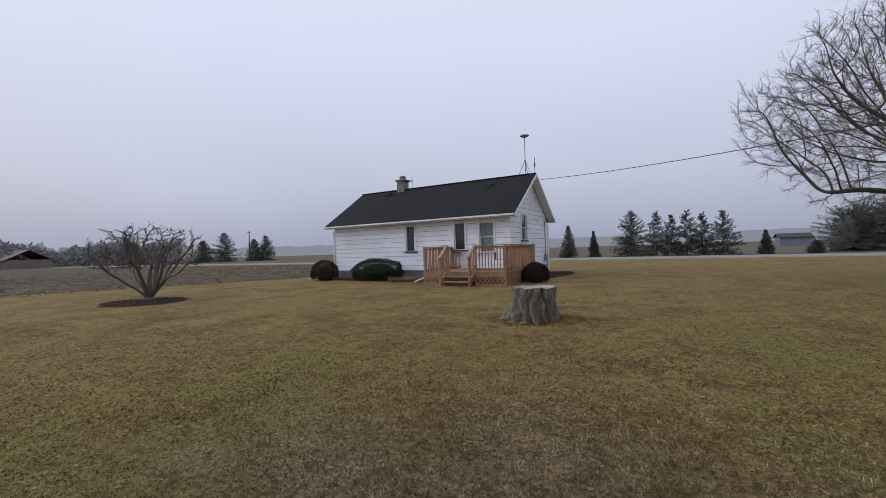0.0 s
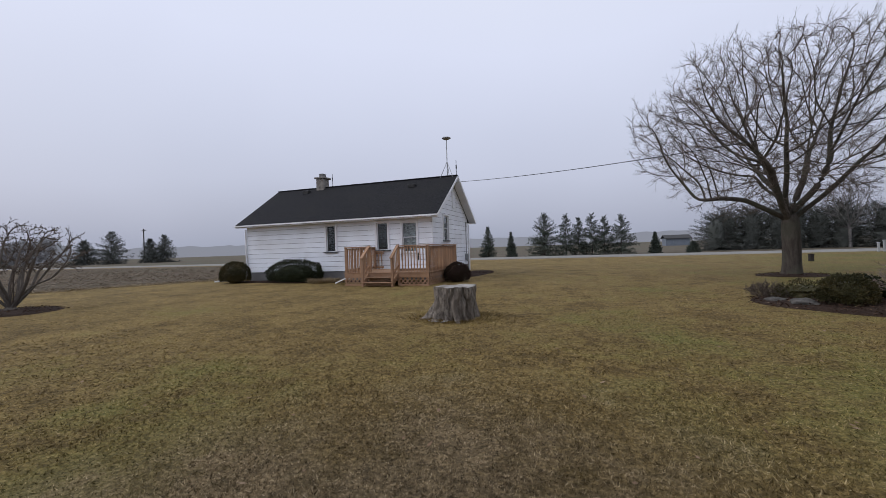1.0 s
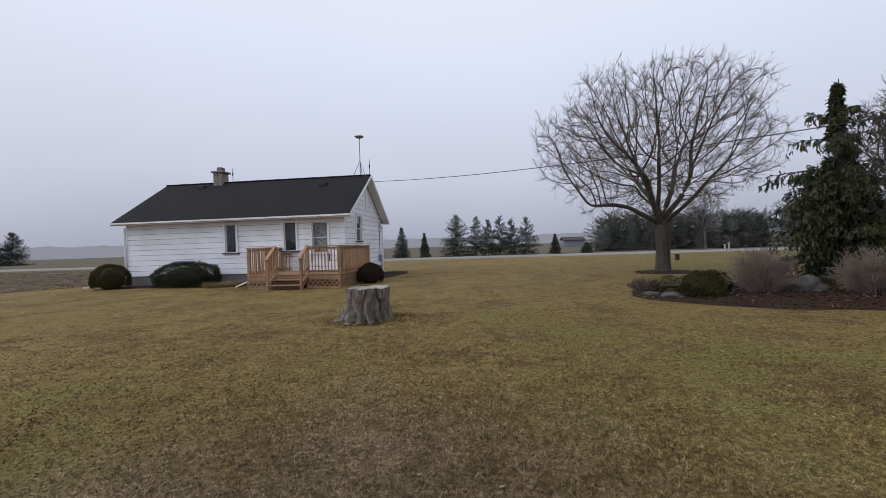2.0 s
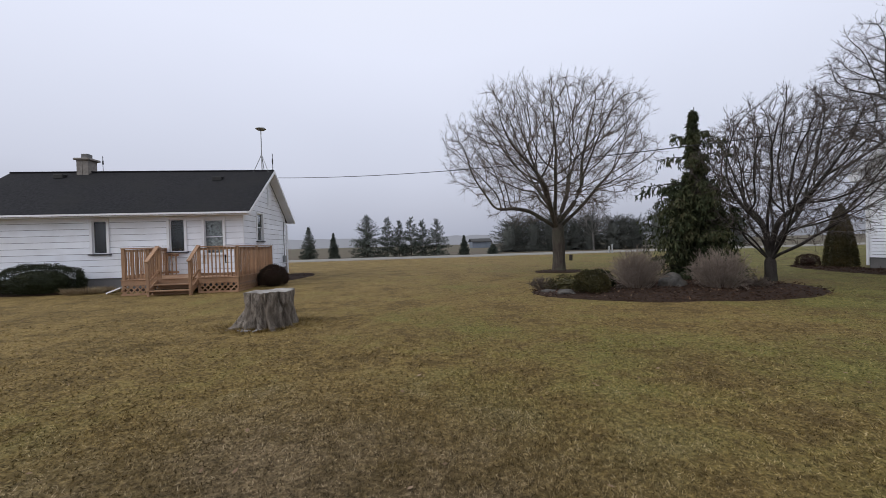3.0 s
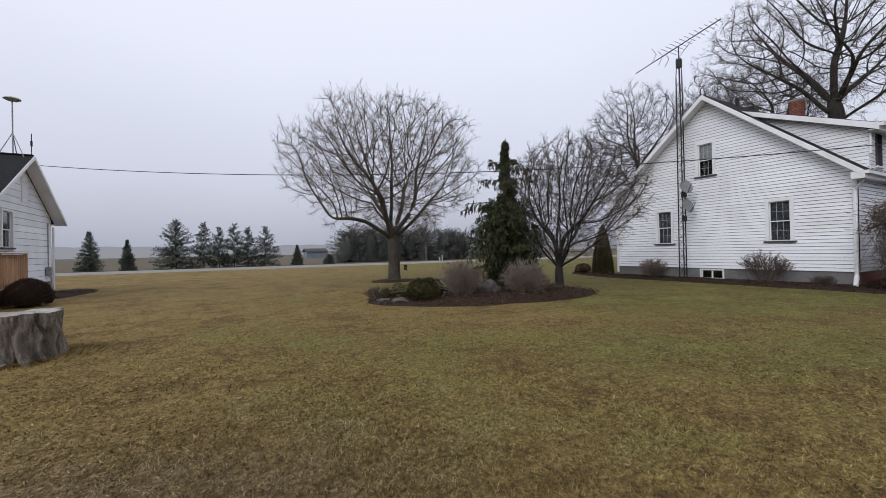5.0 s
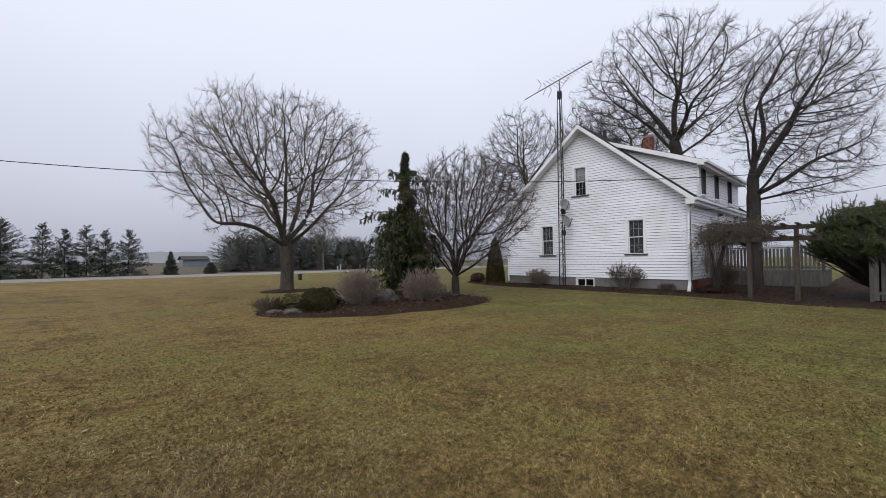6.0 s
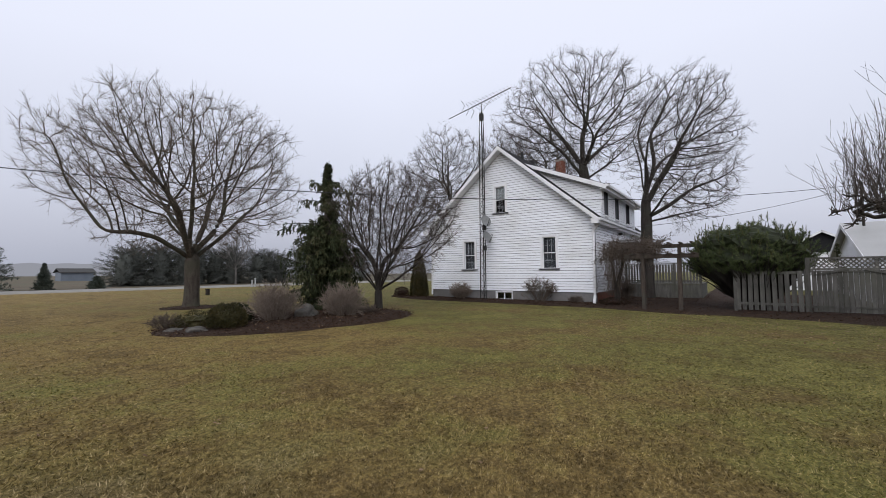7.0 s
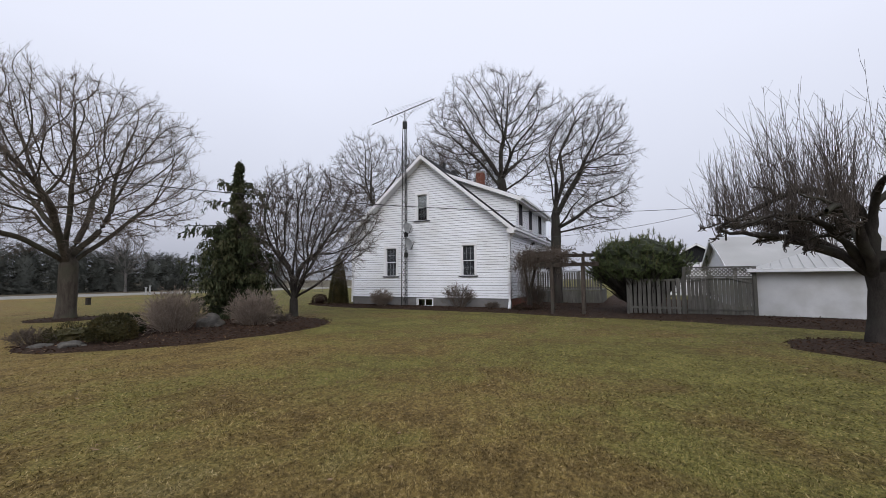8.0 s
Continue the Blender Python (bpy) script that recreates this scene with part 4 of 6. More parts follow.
    for i in range(19):
        z = RZ - .30 + i * .08
        for face_i in range(2):
            for j in range(3):
                w = .165
                a = -.265 + j * .177
                bx = (cx + a, cy - .275, cx + a + w, cy - .26) if face_i == 0 else (cx - .275, cy + a, cx - .26, cy + a + w)
                part("brick", block(bx[0], bx[1], z, bx[2], bx[3], z + .065), M_BRICK, ch)
    part("cap", block(cx - .32, cy - .32, RZ + 1.25, cx + .32, cy + .32, RZ + 1.33, bevel=.02), M_MORTAR, ch)
    part("vent_pipe", rod((20.6 - off.x, ry - .3, RZ - .5), (20.6 - off.x, ry - .3, RZ + .12), .09, 10), M_BLACKM, h, "black roof vent pipe")
    part("roof_vent", block(22.6 - off.x - .16, ry - .2, RZ - .2, 22.6 - off.x + .16, ry + .12, RZ + .14, bevel=.03), M_BLACKM, h)
    part("eave_lamp", block(23.2 - off.x, y0 - .2, 3.5, 23.4 - off.x, y0 - .02, 3.62, bevel=.02), M_BLACKM, h, "dark eave lamp")
    return h


farmhouse()


# -- lattice tower with aerial and dishes beside the farmhouse --
def tower():
    cx, cy, H = 18.10, 10.80, 10.2
    t = thing("antenna_tower", pose(cx, cy, 0), "slim lattice steel tower with TV aerial", "antenna")
    c = [(.17 * math.cos(a), .17 * math.sin(a)) for a in (radians(100), radians(220), radians(340))]
    for x, y in c:
        part("leg", rod((x, y, -.1), (x * .8, y * .8, H - .9), .026, 6), M_BLACKM, t)
    z = .2
    i = 0
    while z < H - 1.2:
        for k in range(3):
            a, b = c[k], c[(k + 1) % 3]
            if i % 2:
                a, b = b, a
            part("brace", rod((*a, z), (*b, z + .33), .010, 5), M_BLACKM, t)
        z += .33
        i += 1
    top = part("top_section", rod((0, 0, H - 1.6), (0, 0, H + .5), .025, 8), M_BLACKM, t)
    for x, y in c:
        part("leg", rod((x * .8, y * .8, H - .9), (x * .55, y * .55, H), .02, 6), M_BLACKM, t)
    part("collar", rod((0, 0, H - .45), (0, 0, H - .1), .13, 10), M_BLACKM, t)
    # aerial boom with elements
    b0, b1 = Vector((.35, 2.4, H + .30)), Vector((-.2, -1.9, H + .76))
    boom = part("boom", rod(b0, b1, .026, 6), M_BLACKM, t, "dark aerial boom")
    d = (b1 - b0)
    for i in range(12):
        p = b0 + d * (.44 + i * .049)
        w = .62 - i * .03
        part("element", rod(p + Vector((-w, 0, .0)), p + Vector((w, 0, .0)), .011, 5), M_BLACKM, boom)
    p = b0 + d * .36
    for s in (1, -1):
        for q in (-.5, 0, .5):
            part("element", rod(p + Vector((q, 0, 0)), p + Vector((q, .22, .34 * s)), .012, 5), M_BLACKM, boom)
    part("boom_stay", rod((0, 0, H - .02), b1 * .55 + b0 * .45 + Vector((0, -.6, .02)), .01, 5), M_BLACKM, boom)

    def dish(name, x, y, z, turn):
        ob = thing(name, pose(cx + x, cy + y, z), "grey oval satellite dish on the tower", "satellite dish", "dishes on the tower")
        bm = bmesh.new()
        n, rings = 24, 6
        tip = bm.verts.new((0, 0, -.07))
        rows = [[bm.verts.new((.27 * q / rings * math.cos(a), .34 * q / rings * math.sin(a), -.07 + .07 * (q / rings) ** 2)) for a in [2 * math.pi * j / n for j in range(n)]] for q in range(1, rings + 1)]
        for j in range(n):
            bm.faces.new((tip, rows[0][j], rows[0][(j + 1) % n]))
            for q in range(rings - 1):
                bm.faces.new((rows[q][j], rows[q + 1][j], rows[q + 1][(j + 1) % n], rows[q][(j + 1) % n]))
        bmesh.ops.solidify(bm, geom=bm.faces[:], thickness=.012)
        rot = (Vector((math.sin(turn), math.cos(turn), .45))).to_track_quat("Z", "Y").to_matrix().to_4x4()
        bmesh.ops.transform(bm, matrix=rot, verts=bm.verts[:])
        smooth(part("reflector", bm, M_DISH, ob))
        tipp = rot @ Vector((0, -.12, .42))
        part("arm", rod(rot @ Vector((0, -.33, 0)), tipp, .014, 6), M_BLACKM, ob)
        part("receiver", rod(tipp, rot @ Vector((0, -.06, .34)), .04, 8), M_DISH, ob)
        part("bracket", rod(rot @ Vector((0, 0, -.08)), (-x * .8, -y * .8, 0), .025, 6), M_BLACKM, ob)
    dish("satellite_dish", -.12, -.28, 4.22, radians(215))
    dish("satellite_dish", -.12, -.34, 3.36, radians(200))
    for z in (2.65, 3.75):
        part("junction_box", block(-.1, -.2, z, .05, -.02, z + .26, bevel=.01), M_BLACKM, t)


tower()


# ---- trees and shrubs ----
def colonise(rng, pulls, nodes, parents, step, reach, kill, lift, inertia=.35, jitter=.12, rounds=170):
    """Grows a branching skeleton towards the points in pulls: each pull draws the nearest node and dies once it is reached."""
    cap = 40000
    pos, par, way, kids = np.zeros((cap, 3)), np.full(cap, -1), np.zeros((cap, 3)), np.zeros(cap, int)
    n = len(nodes)
    pos[:n], par[:n] = nodes, parents
    way[1:n] = unit(pos[1:n] - pos[par[1:n]]); way[0] = (0, 0, 1)
    def gaps(q):
        return np.sqrt(np.maximum(0, (pulls ** 2).sum(1)[:, None] + (q ** 2).sum(1)[None] - 2 * pulls @ q.T))
    d = gaps(pos[:n])
    near, dist = d.argmin(1), d.min(1)
    for _ in range(rounds):
        on = dist < reach
        if not on.any() or n > cap - 3000:
            break
        ids, inv = np.unique(near[on], return_inverse=True)
        total = np.zeros((len(ids), 3))
        np.add.at(total, inv, unit(pulls[on] - pos[near[on]]))
        ok = kids[ids] < 3
        ids, total = ids[ok], total[ok]
        if not len(ids):
            break
        w = unit(unit(total) + way[ids] * inertia + np.array([0, 0, lift]) + rng.normal(0, jitter, total.shape))
        m = len(ids)
        pos[n:n + m], par[n:n + m], way[n:n + m] = pos[ids] + w * step, ids, w
        kids[ids] += 1
        d = gaps(pos[n:n + m])
        i = d.argmin(1)
        dm = d[np.arange(len(d)), i]
        better = dm < dist
        near, dist = np.where(better, n + i, near), np.where(better, dm, dist)
        live = dist > kill
        pulls, near, dist = pulls[live], near[live], dist[live]
        n += m
    return pos[:n], par[:n]


def bare_tree(name, x, y, label, seed, trunk, limbs, dome, step=.25, pulls=3000, tip=.007, twig=.0055, sprays=3, spray=.5, barks=(M_BARK, M_TWIG), lift=.06, wobble=.10, floor=-9.0, start=.45, bend=.0, group="", buds=None):
    """A leafless tree. trunk: (height, radius); limbs: rows of (azimuth, elevation, length, height of its foot as a share of the trunk);
    dome: middle and half axes of the crown, which side branches fill."""
    rng = np.random.default_rng(seed)
    H, R = trunk
    ob = thing(name, pose(x, y, 0), label, "tree", group)
    k = max(4, int(H / step) + 1)
    z = np.linspace(-.15, H, k)
    nodes = [np.array((rng.normal(0, .06 * R), rng.normal(0, .06 * R), q)) for q in z]
    parents = list(range(-1, k - 1))
    for az, el, ln, foot in limbs:
        i = min(k - 1, int(round(foot * (k - 1))))
        a, e = radians(az), radians(el)
        d = np.array((math.sin(a) * math.cos(e), math.cos(a) * math.cos(e), math.sin(e)))
        p, last = nodes[i], i
        for q in range(max(2, int(ln * start / step))):
            d = unit(d + rng.normal(0, wobble, 3) + np.array((0, 0, bend)))
            p = p + d * step
            nodes.append(p); parents.append(last)
            last = len(nodes) - 1
    c, half = np.array(dome[:3]), np.array(dome[3:]) - spray * .95
    u = unit(rng.normal(0, 1, (pulls, 3)))
    lump = np.array([.98 + .16 * noise.noise((q[0] * 2.2 + seed, q[1] * 2.2, q[2] * 2.2)) + .08 * noise.noise((q[0] * 6 + seed, q[1] * 6, q[2] * 6)) for q in u])
    goal = c + u * half * (lump * rng.uniform(.02, 1, pulls) ** .42)[:, None]
    goal = goal[goal[:, 2] > floor]
    pos, par = colonise(rng, goal, np.array(nodes), np.array(parents), step, step * 9, step * 1.15, lift)
    n = len(pos)
    has = np.zeros(n, bool); has[par[1:]] = True
    power = math.log((~has).sum()) / math.log(R / tip)
    load = np.where(has, 0.0, 1.0)
    for i in range(n - 1, 0, -1):
        load[par[i]] += load[i]
    rad = tip * load ** (1 / power)
    main = np.full(n, -1)
    for i in range(1, n):
        if main[par[i]] < 0 or load[i] > load[main[par[i]]]:
            main[par[i]] = i
    for _ in range(2):
        mid = pos * .5 + pos[np.maximum(par, 0)] * .25 + pos[np.where(main < 0, np.arange(n), main)] * .25
        keep = (main < 0) | (par < 0)
        pos = np.where(keep[:, None], pos, mid)
    rad[:k] *= 1 + .5 * np.exp(-(z + .15) / (.35 * R + .12))
    rad[:k] = np.minimum(rad[:k], R * 1.6)
    wood, fine = {}, {}
    for i in range(n):
        if i and main[par[i]] == i:
            continue
        chain, r = ([par[i]], [min(rad[par[i]] * .8, rad[i] * 1.25)]) if i else ([], [])
        j = i
        while j >= 0:
            chain.append(j); r.append(rad[j]); j = main[j]
        if len(chain) < 2:
            continue
        big = max(r) > .03
        (wood if big else fine).setdefault(len(chain), []).append((pos[chain], r))
    # sprays of twigs on all the thin wood
    thin = np.flatnonzero(rad < tip * 2.4)
    way = unit(pos - pos[np.maximum(par, 0)])
    src = np.repeat(thin, sprays)
    side = unit(rng.normal(0, 1, (len(src), 3)))
    d = unit(way[src] + side * rng.uniform(.3, 1.0, (len(src), 1)) + unit(pos[src] - c) * .25 + np.array([0, 0, lift * 2]))
    ln = spray * rng.uniform(.35, 1.15, len(src))
    p0 = pos[src] - way[src] * (step * rng.uniform(0, 1, (len(src), 1)))
    tp, tr = shoot(rng, p0, d, ln, np.full(len(src), twig), np.full(len(src), twig * .6), 3, .14, lift)
    q, w, r, f = offshoots(rng, tp, tr, 3, .2, 38)
    fine_len = np.repeat(ln, 3) * rng.uniform(.3, .65, len(q))
    w = unit(w + np.array([0, 0, lift * 2]))
    smooth(part("trunk", tubes([(np.array([v[0] for v in rows]), np.array([v[1] for v in rows]), 10 if kk > 6 else 7) for kk, rows in wood.items()]), barks[0], ob))
    smooth(part("crown", tubes([(np.array([v[0] for v in rows]), np.array([v[1] for v in rows]), 4) for kk, rows in fine.items()] + [(tp, tr, 3)]), barks[1], ob))
    tagged(part("fine_growth", slivers(rng, q, w, fine_len, np.full(len(q), twig * 1.7)), barks[1], ob), kind="stuff")
    if buds:
        tips = np.concatenate((tp[:, -1], q + w * fine_len[:, None]))
        tips = tips[rng.uniform(0, 1, len(tips)) < buds[0]]
        m = len(tips)
        part("bud_cover", blades(rng, tips, unit(rng.normal(0, .5, (m, 3)) + np.array([0, 0, .6])), rng.uniform(.6, 1.2, m) * buds[1], np.full(m, buds[1] * .45)), buds[2], ob)
    return ob


def twig_bush(name, x, y, label, seed, width, height, stems, counts=(5, 5), material=M_GREYTWIG, bare=0.0, twig=.0045, group="", spread=1.0):
    """A leafless shrub: many stems that fan out from the ground."""
    rng = np.random.default_rng(seed)
    ob = thing(name, pose(x, y, 0), label, "shrub", group)
    az = rng.uniform(0, 2 * np.pi, stems)
    out = np.sqrt(rng.uniform(0.02, 1, stems)) * width / 2 * spread
    tip = np.stack((np.cos(az) * out, np.sin(az) * out, np.sqrt(np.maximum(0.05, 1 - (out / (width / 2 * spread)) ** 2 * .75)) * height * rng.uniform(.8, 1, stems)), -1)
    foot = np.stack((np.cos(az) * out * .18, np.sin(az) * out * .18, np.full(stems, -.03)), -1)
    ln = np.linalg.norm(tip - foot, axis=1) * .8
    pts, rad = shoot(rng, foot, tip - foot, ln, np.full(stems, .011), np.full(stems, .004), 6, .12, .02)
    gs = [(pts, rad, 4)]
    lev = ln
    for i, c in enumerate(counts):
        pl = np.repeat(lev, c)
        p, d, r, f = offshoots(rng, pts, rad, c, max(.25, bare), 33)
        length = np.maximum(.07, pl * .5 * rng.uniform(.6, 1.1, len(p)) * (1.15 - .6 * f))
        pts, rad = shoot(rng, p, d, length, np.full(len(p), twig), np.full(len(p), twig * .6), 3, .16, .03)
        gs.append((pts, rad, 3))
        lev = length
    part("stem_work", tubes(gs[:1]), material, ob)
    part("twig_mass", tubes(gs[1:]), material, ob)
    return ob


def leafy_bush(name, x, y, label, seed, size, leaves, material, leaf=(.05, .018), lumps=.18, group="", z=0.0, taper=0.0):
    """A clipped evergreen shrub: a woody frame under a shell of small leaves."""
    rng = np.random.default_rng(seed)
    ob = thing(name, pose(x, y, z), label, "shrub", group)
    d = unit(rng.normal(0, 1, (leaves, 3)))
    d[:, 2] = np.abs(d[:, 2]) * 1.25 - .45
    d = unit(d)
    bump = np.array([noise.noise((a * 2.6 + seed, b * 2.6, c * 2.6)) + .5 * noise.noise((a * 7 + seed, b * 7, c * 7)) for a, b, c in d])
    r = (1 + lumps * bump) * rng.uniform(.72, 1.0, leaves) ** .5
    half = np.array([size[0] / 2, size[1] / 2, size[2] * .58])
    p = d * r[:, None] * half + np.array([0, 0, size[2] * .42])
    p[:, 2] = np.maximum(p[:, 2], .02)
    p[:, :2] *= (1 - taper * np.clip(p[:, 2] / size[2] - .2, 0, 1))[:, None]
    way = unit(d + rng.normal(0, .55, d.shape) + np.array([0, 0, .3]))
    s = rng.uniform(.6, 1.3, leaves)
    part("foliage", blades(rng, p, way, leaf[0] * s, leaf[1] * s), material, ob)
    n = 26
    q = d[:n] * half * .8 + np.array([0, 0, size[2] * .42])
    ft = q * np.array([.15, .15, 0]) + np.array([0, 0, -.03])
    pts = np.stack((ft, ft * .4 + q * .5, q), 1)
    part("branch_work", tubes([(pts, np.tile(np.array([[.018, .012, .005]]), (n, 1)), 5)]), M_DARKTWIG, ob)
    # a dense inner mass keeps the shrub from being see-through
    bm = bmesh.new()
    bmesh.ops.create_icosphere(bm, subdivisions=3, radius=1)
    for v in bm.verts:
        k = .66 * (1 + lumps * noise.noise(v.co * 2.6 + Vector((seed, 0, 0))))
        zz = max(.01, v.co.z * half[2] * k + size[2] * .42)
        k *= 1 - taper * min(1, max(0, zz / size[2] - .2))
        v.co = Vector((v.co.x * half[0] * k, v.co.y * half[1] * k, zz))
    part("inner_foliage", bm, material, ob)
    return ob


def conifer(name, x, y, label, seed, height, width, material, whorls=26, per=9, droop=.15, needle=(.16, .035), density=26, first=.08, power=.8, barks=(M_DARKBARK,), group="", gaps=.0, full=False):
    """A spruce or pine: a straight trunk with whorls of branches that carry needle sprays."""
    rng = np.random.default_rng(seed)
    ob = thing(name, pose(x, y, 0), label, "tree", group)
    z = np.linspace(-.1, height, 8)
    tp = np.stack((rng.normal(0, .02, 8), rng.normal(0, .02, 8), z), -1)[None]
    tr = (.035 * height / 4 * (1 - z / height * .92) + .01)[None]
    n = whorls * per
    f = np.repeat(np.linspace(first, .97, whorls), per) + rng.normal(0, .03 if gaps else .012, n)
    if gaps:
        f = f[rng.uniform(0, 1, n) > gaps]; n = len(f)
    az = rng.uniform(0, 2 * np.pi, n)
    shape = np.sqrt(np.maximum(.02, 1 - ((f - .38) / .66) ** 2)) if full else np.maximum(.05, (1 - f)) ** power
    ln = width / 2 * shape * rng.uniform(.6, 1.12, n)
    el = np.radians(55 * f - 12 + rng.normal(0, 8, n))
    d = np.stack((np.cos(az) * np.cos(el), np.sin(az) * np.cos(el), np.sin(el)), -1)
    p = np.stack((np.zeros(n), np.zeros(n), f * height), -1)
    pts, rad = shoot(rng, p, d, ln, .006 + .010 * ln, np.full(n, .003), 5, .07, -droop * .12)
    smooth(part("trunk", tubes([(tp, tr, 8)]), barks[0], ob))
    part("branch_work", tubes([(pts, rad, 3)]), barks[0], ob)
    q, w, r, g = offshoots(rng, pts, rad, density, .12, 48, .5)
    w = unit(w + np.array([0, 0, -droop * .4]) + rng.normal(0, .2, w.shape))
    s = rng.uniform(.6, 1.3, len(q)) * np.repeat(np.clip(ln / (width / 2), .4, 1), density)
    part("needles", blades(rng, q, w, needle[0] * s, needle[1] * s), material, ob)
    if full:
        zc = np.linspace(first * height, height * .92, 9)
        rc = width * .15 * np.sqrt(np.maximum(.01, 1 - ((zc / height - .38) / .66) ** 2)) * rng.uniform(.8, 1.1, 9)
        part("inner_foliage", tubes([(np.stack((rng.normal(0, .1, 9), rng.normal(0, .1, 9), zc), -1)[None], rc[None], 9)]), material, ob)
    return ob


def weeping_cypress(x, y):
    """A ragged cypress whose branch ends hang down in curtains."""
    rng = np.random.default_rng(5)
    H = 6.05
    ob = thing("weeping_cypress", pose(x, y, 0), "ragged dark green weeping cypress in the mulch bed", "tree")
    z = np.linspace(-.1, H, 12)
    tp = np.stack((.06 * np.sin(z * 1.1), .06 * np.cos(z * .9) - .06, z), -1)[None]
    smooth(part("trunk", tubes([(tp, (.10 * (1 - z / H) + .012)[None], 9)]), M_DARKBARK, ob))
    arms = [(5.15, 320, .45), (5.0, 140, .35), (4.92, 150, .75), (4.85, 330, .95), (4.9, 40, .6), (4.8, 240, .6), (4.3, 145, 1.15), (4.25, 325, 1.1), (4.3, 60, .7), (4.25, 230, .8),
            (3.45, 143, 1.95), (3.35, 150, 1.7), (3.4, 310, .9), (3.3, 30, 1.0), (3.3, 250, 1.0), (2.9, 135, 1.3), (2.8, 320, 1.0), (1.35, 148, 2.0), (1.2, 140, 1.8), (1.25, 156, 1.7)]
    m = 230
    f = np.concatenate(([a[0] / H for a in arms], rng.uniform(.05, .55, m - 60), rng.uniform(.50, .98, 60)))
    n = len(f)
    az = np.concatenate((np.radians([a[1] for a in arms]), rng.uniform(0, 2 * np.pi, m)))
    prof = np.interp(f, (0, .1, .3, .45, .52, .6, .75, .9, 1), (1.15, 1.6, 1.5, 1.25, .95, .52, .30, .15, .04))
    ln = prof * rng.uniform(.5, 1.08, n)
    ln[:len(arms)] = [a[2] for a in arms]
    el = np.radians(rng.normal(20, 9, n))
    d = np.stack((np.cos(az) * np.cos(el), np.sin(az) * np.cos(el), np.sin(el)), -1)
    p = np.stack((np.zeros(n), np.zeros(n), f * H), -1)
    pts, rad = shoot(rng, p, d, ln, .006 + .010 * ln, np.full(n, .004), 8, .05, -.055)
    ab, aw, _, _ = offshoots(rng, pts, rad, 46, .02, 55, .4)
    s = rng.uniform(.6, 1.3, len(ab))
    part("arm_foliage", blades(rng, ab, unit(aw + np.array([0, 0, -.35])), .13 * s, .045 * s), M_NEEDLE, ob)
    part("branch_work", tubes([(pts, rad, 5)]), M_DARKBARK, ob)
    q, w, r, g = offshoots(rng, pts, rad, 22, .04, 65, .3)
    hang = np.clip(np.repeat(ln, 22), .3, .9) * rng.uniform(.14, .45, len(q))
    sp, sr = shoot(rng, q, w * .5 + np.array([0, 0, -.4]), hang, np.full(len(q), .006), np.full(len(q), .003), 3, .08, -.6)
    part("hanging_foliage", tubes([(sp, sr, 3)]), M_NEEDLE, ob)
    b, bw, _, _ = offshoots(rng, sp, sr, 9, .02, 36, .4)
    s = rng.uniform(.6, 1.3, len(b))
    part("foliage", blades(rng, b, unit(bw + np.array([0, 0, -.5])), .15 * s, .042 * s), M_NEEDLE, ob)
    return ob


def spread(n, el, ln, az0=0, foot=1.0, jitter=9, seed=1):
    r = random.Random(seed)
    return [(az0 + 360 * i / n + r.uniform(-jitter, jitter), el + r.uniform(-jitter, jitter), ln * r.uniform(.85, 1.1), foot) for i in range(n)]


# the broad lawn tree
bare_tree("lawn_tree", 7.46, 19.65, "broad leafless lawn tree with a short forked trunk", 11, (2.35, .30),
          [(-69, 47, 8.2, .86), (-60, 66, 8.0, .95), (105, 82, 8.0, 1), (111, 60, 7.6, .93), (-95, 50, 6.0, .95), (160, 58, 7.0, .95), (205, 56, 7.0, .9), (20, 60, 7.0, .95), (-30, 60, 6.6, 1)],
          (-.45, .15, 6.0, 5.8, 5.6, 4.15), .24, 4000, .0075, .0046, 3, .55, lift=.05, start=.46, floor=2.3, wobble=.13)
# the twiggy small tree in the mulch bed
bare_tree("ornamental_tree", 11.54, 12.0, "small twiggy leafless ornamental tree at the mulch bed", 23, (.7, .16),
          spread(7, 58, 5.0, 10, .9, 8, 31) + spread(6, 74, 5.2, 30, 1, 8, 32) + [(172, 50, 5.0, .88), (-50, 60, 4.6, .9)],
          (.1, -.5, 3.6, 3.05, 3.5, 2.75), .17, 4800, .0070, .0046, 3, .36, (M_DARKBARK, M_DARKTWIG), lift=.02, start=.38, floor=1.2, wobble=.16)
# the spreading shrub-like tree with fat buds on the far side of the lawn
bare_tree("magnolia_tree", -17.45, 7.55, "low spreading leafless magnolia with fat buds", 31, (.15, .17),
          spread(9, 52, 3.0, 5, .5, 8, 3) + spread(7, 68, 2.9, 20, .6, 8, 4), (0, 0, 1.75, 2.2, 2.2, 1.35), .13, 620, .0075, .0062, 2, .17, (M_STEM, M_TWIG), lift=.05, start=.55, floor=1.15, buds=(.28, .07, M_TWIG))
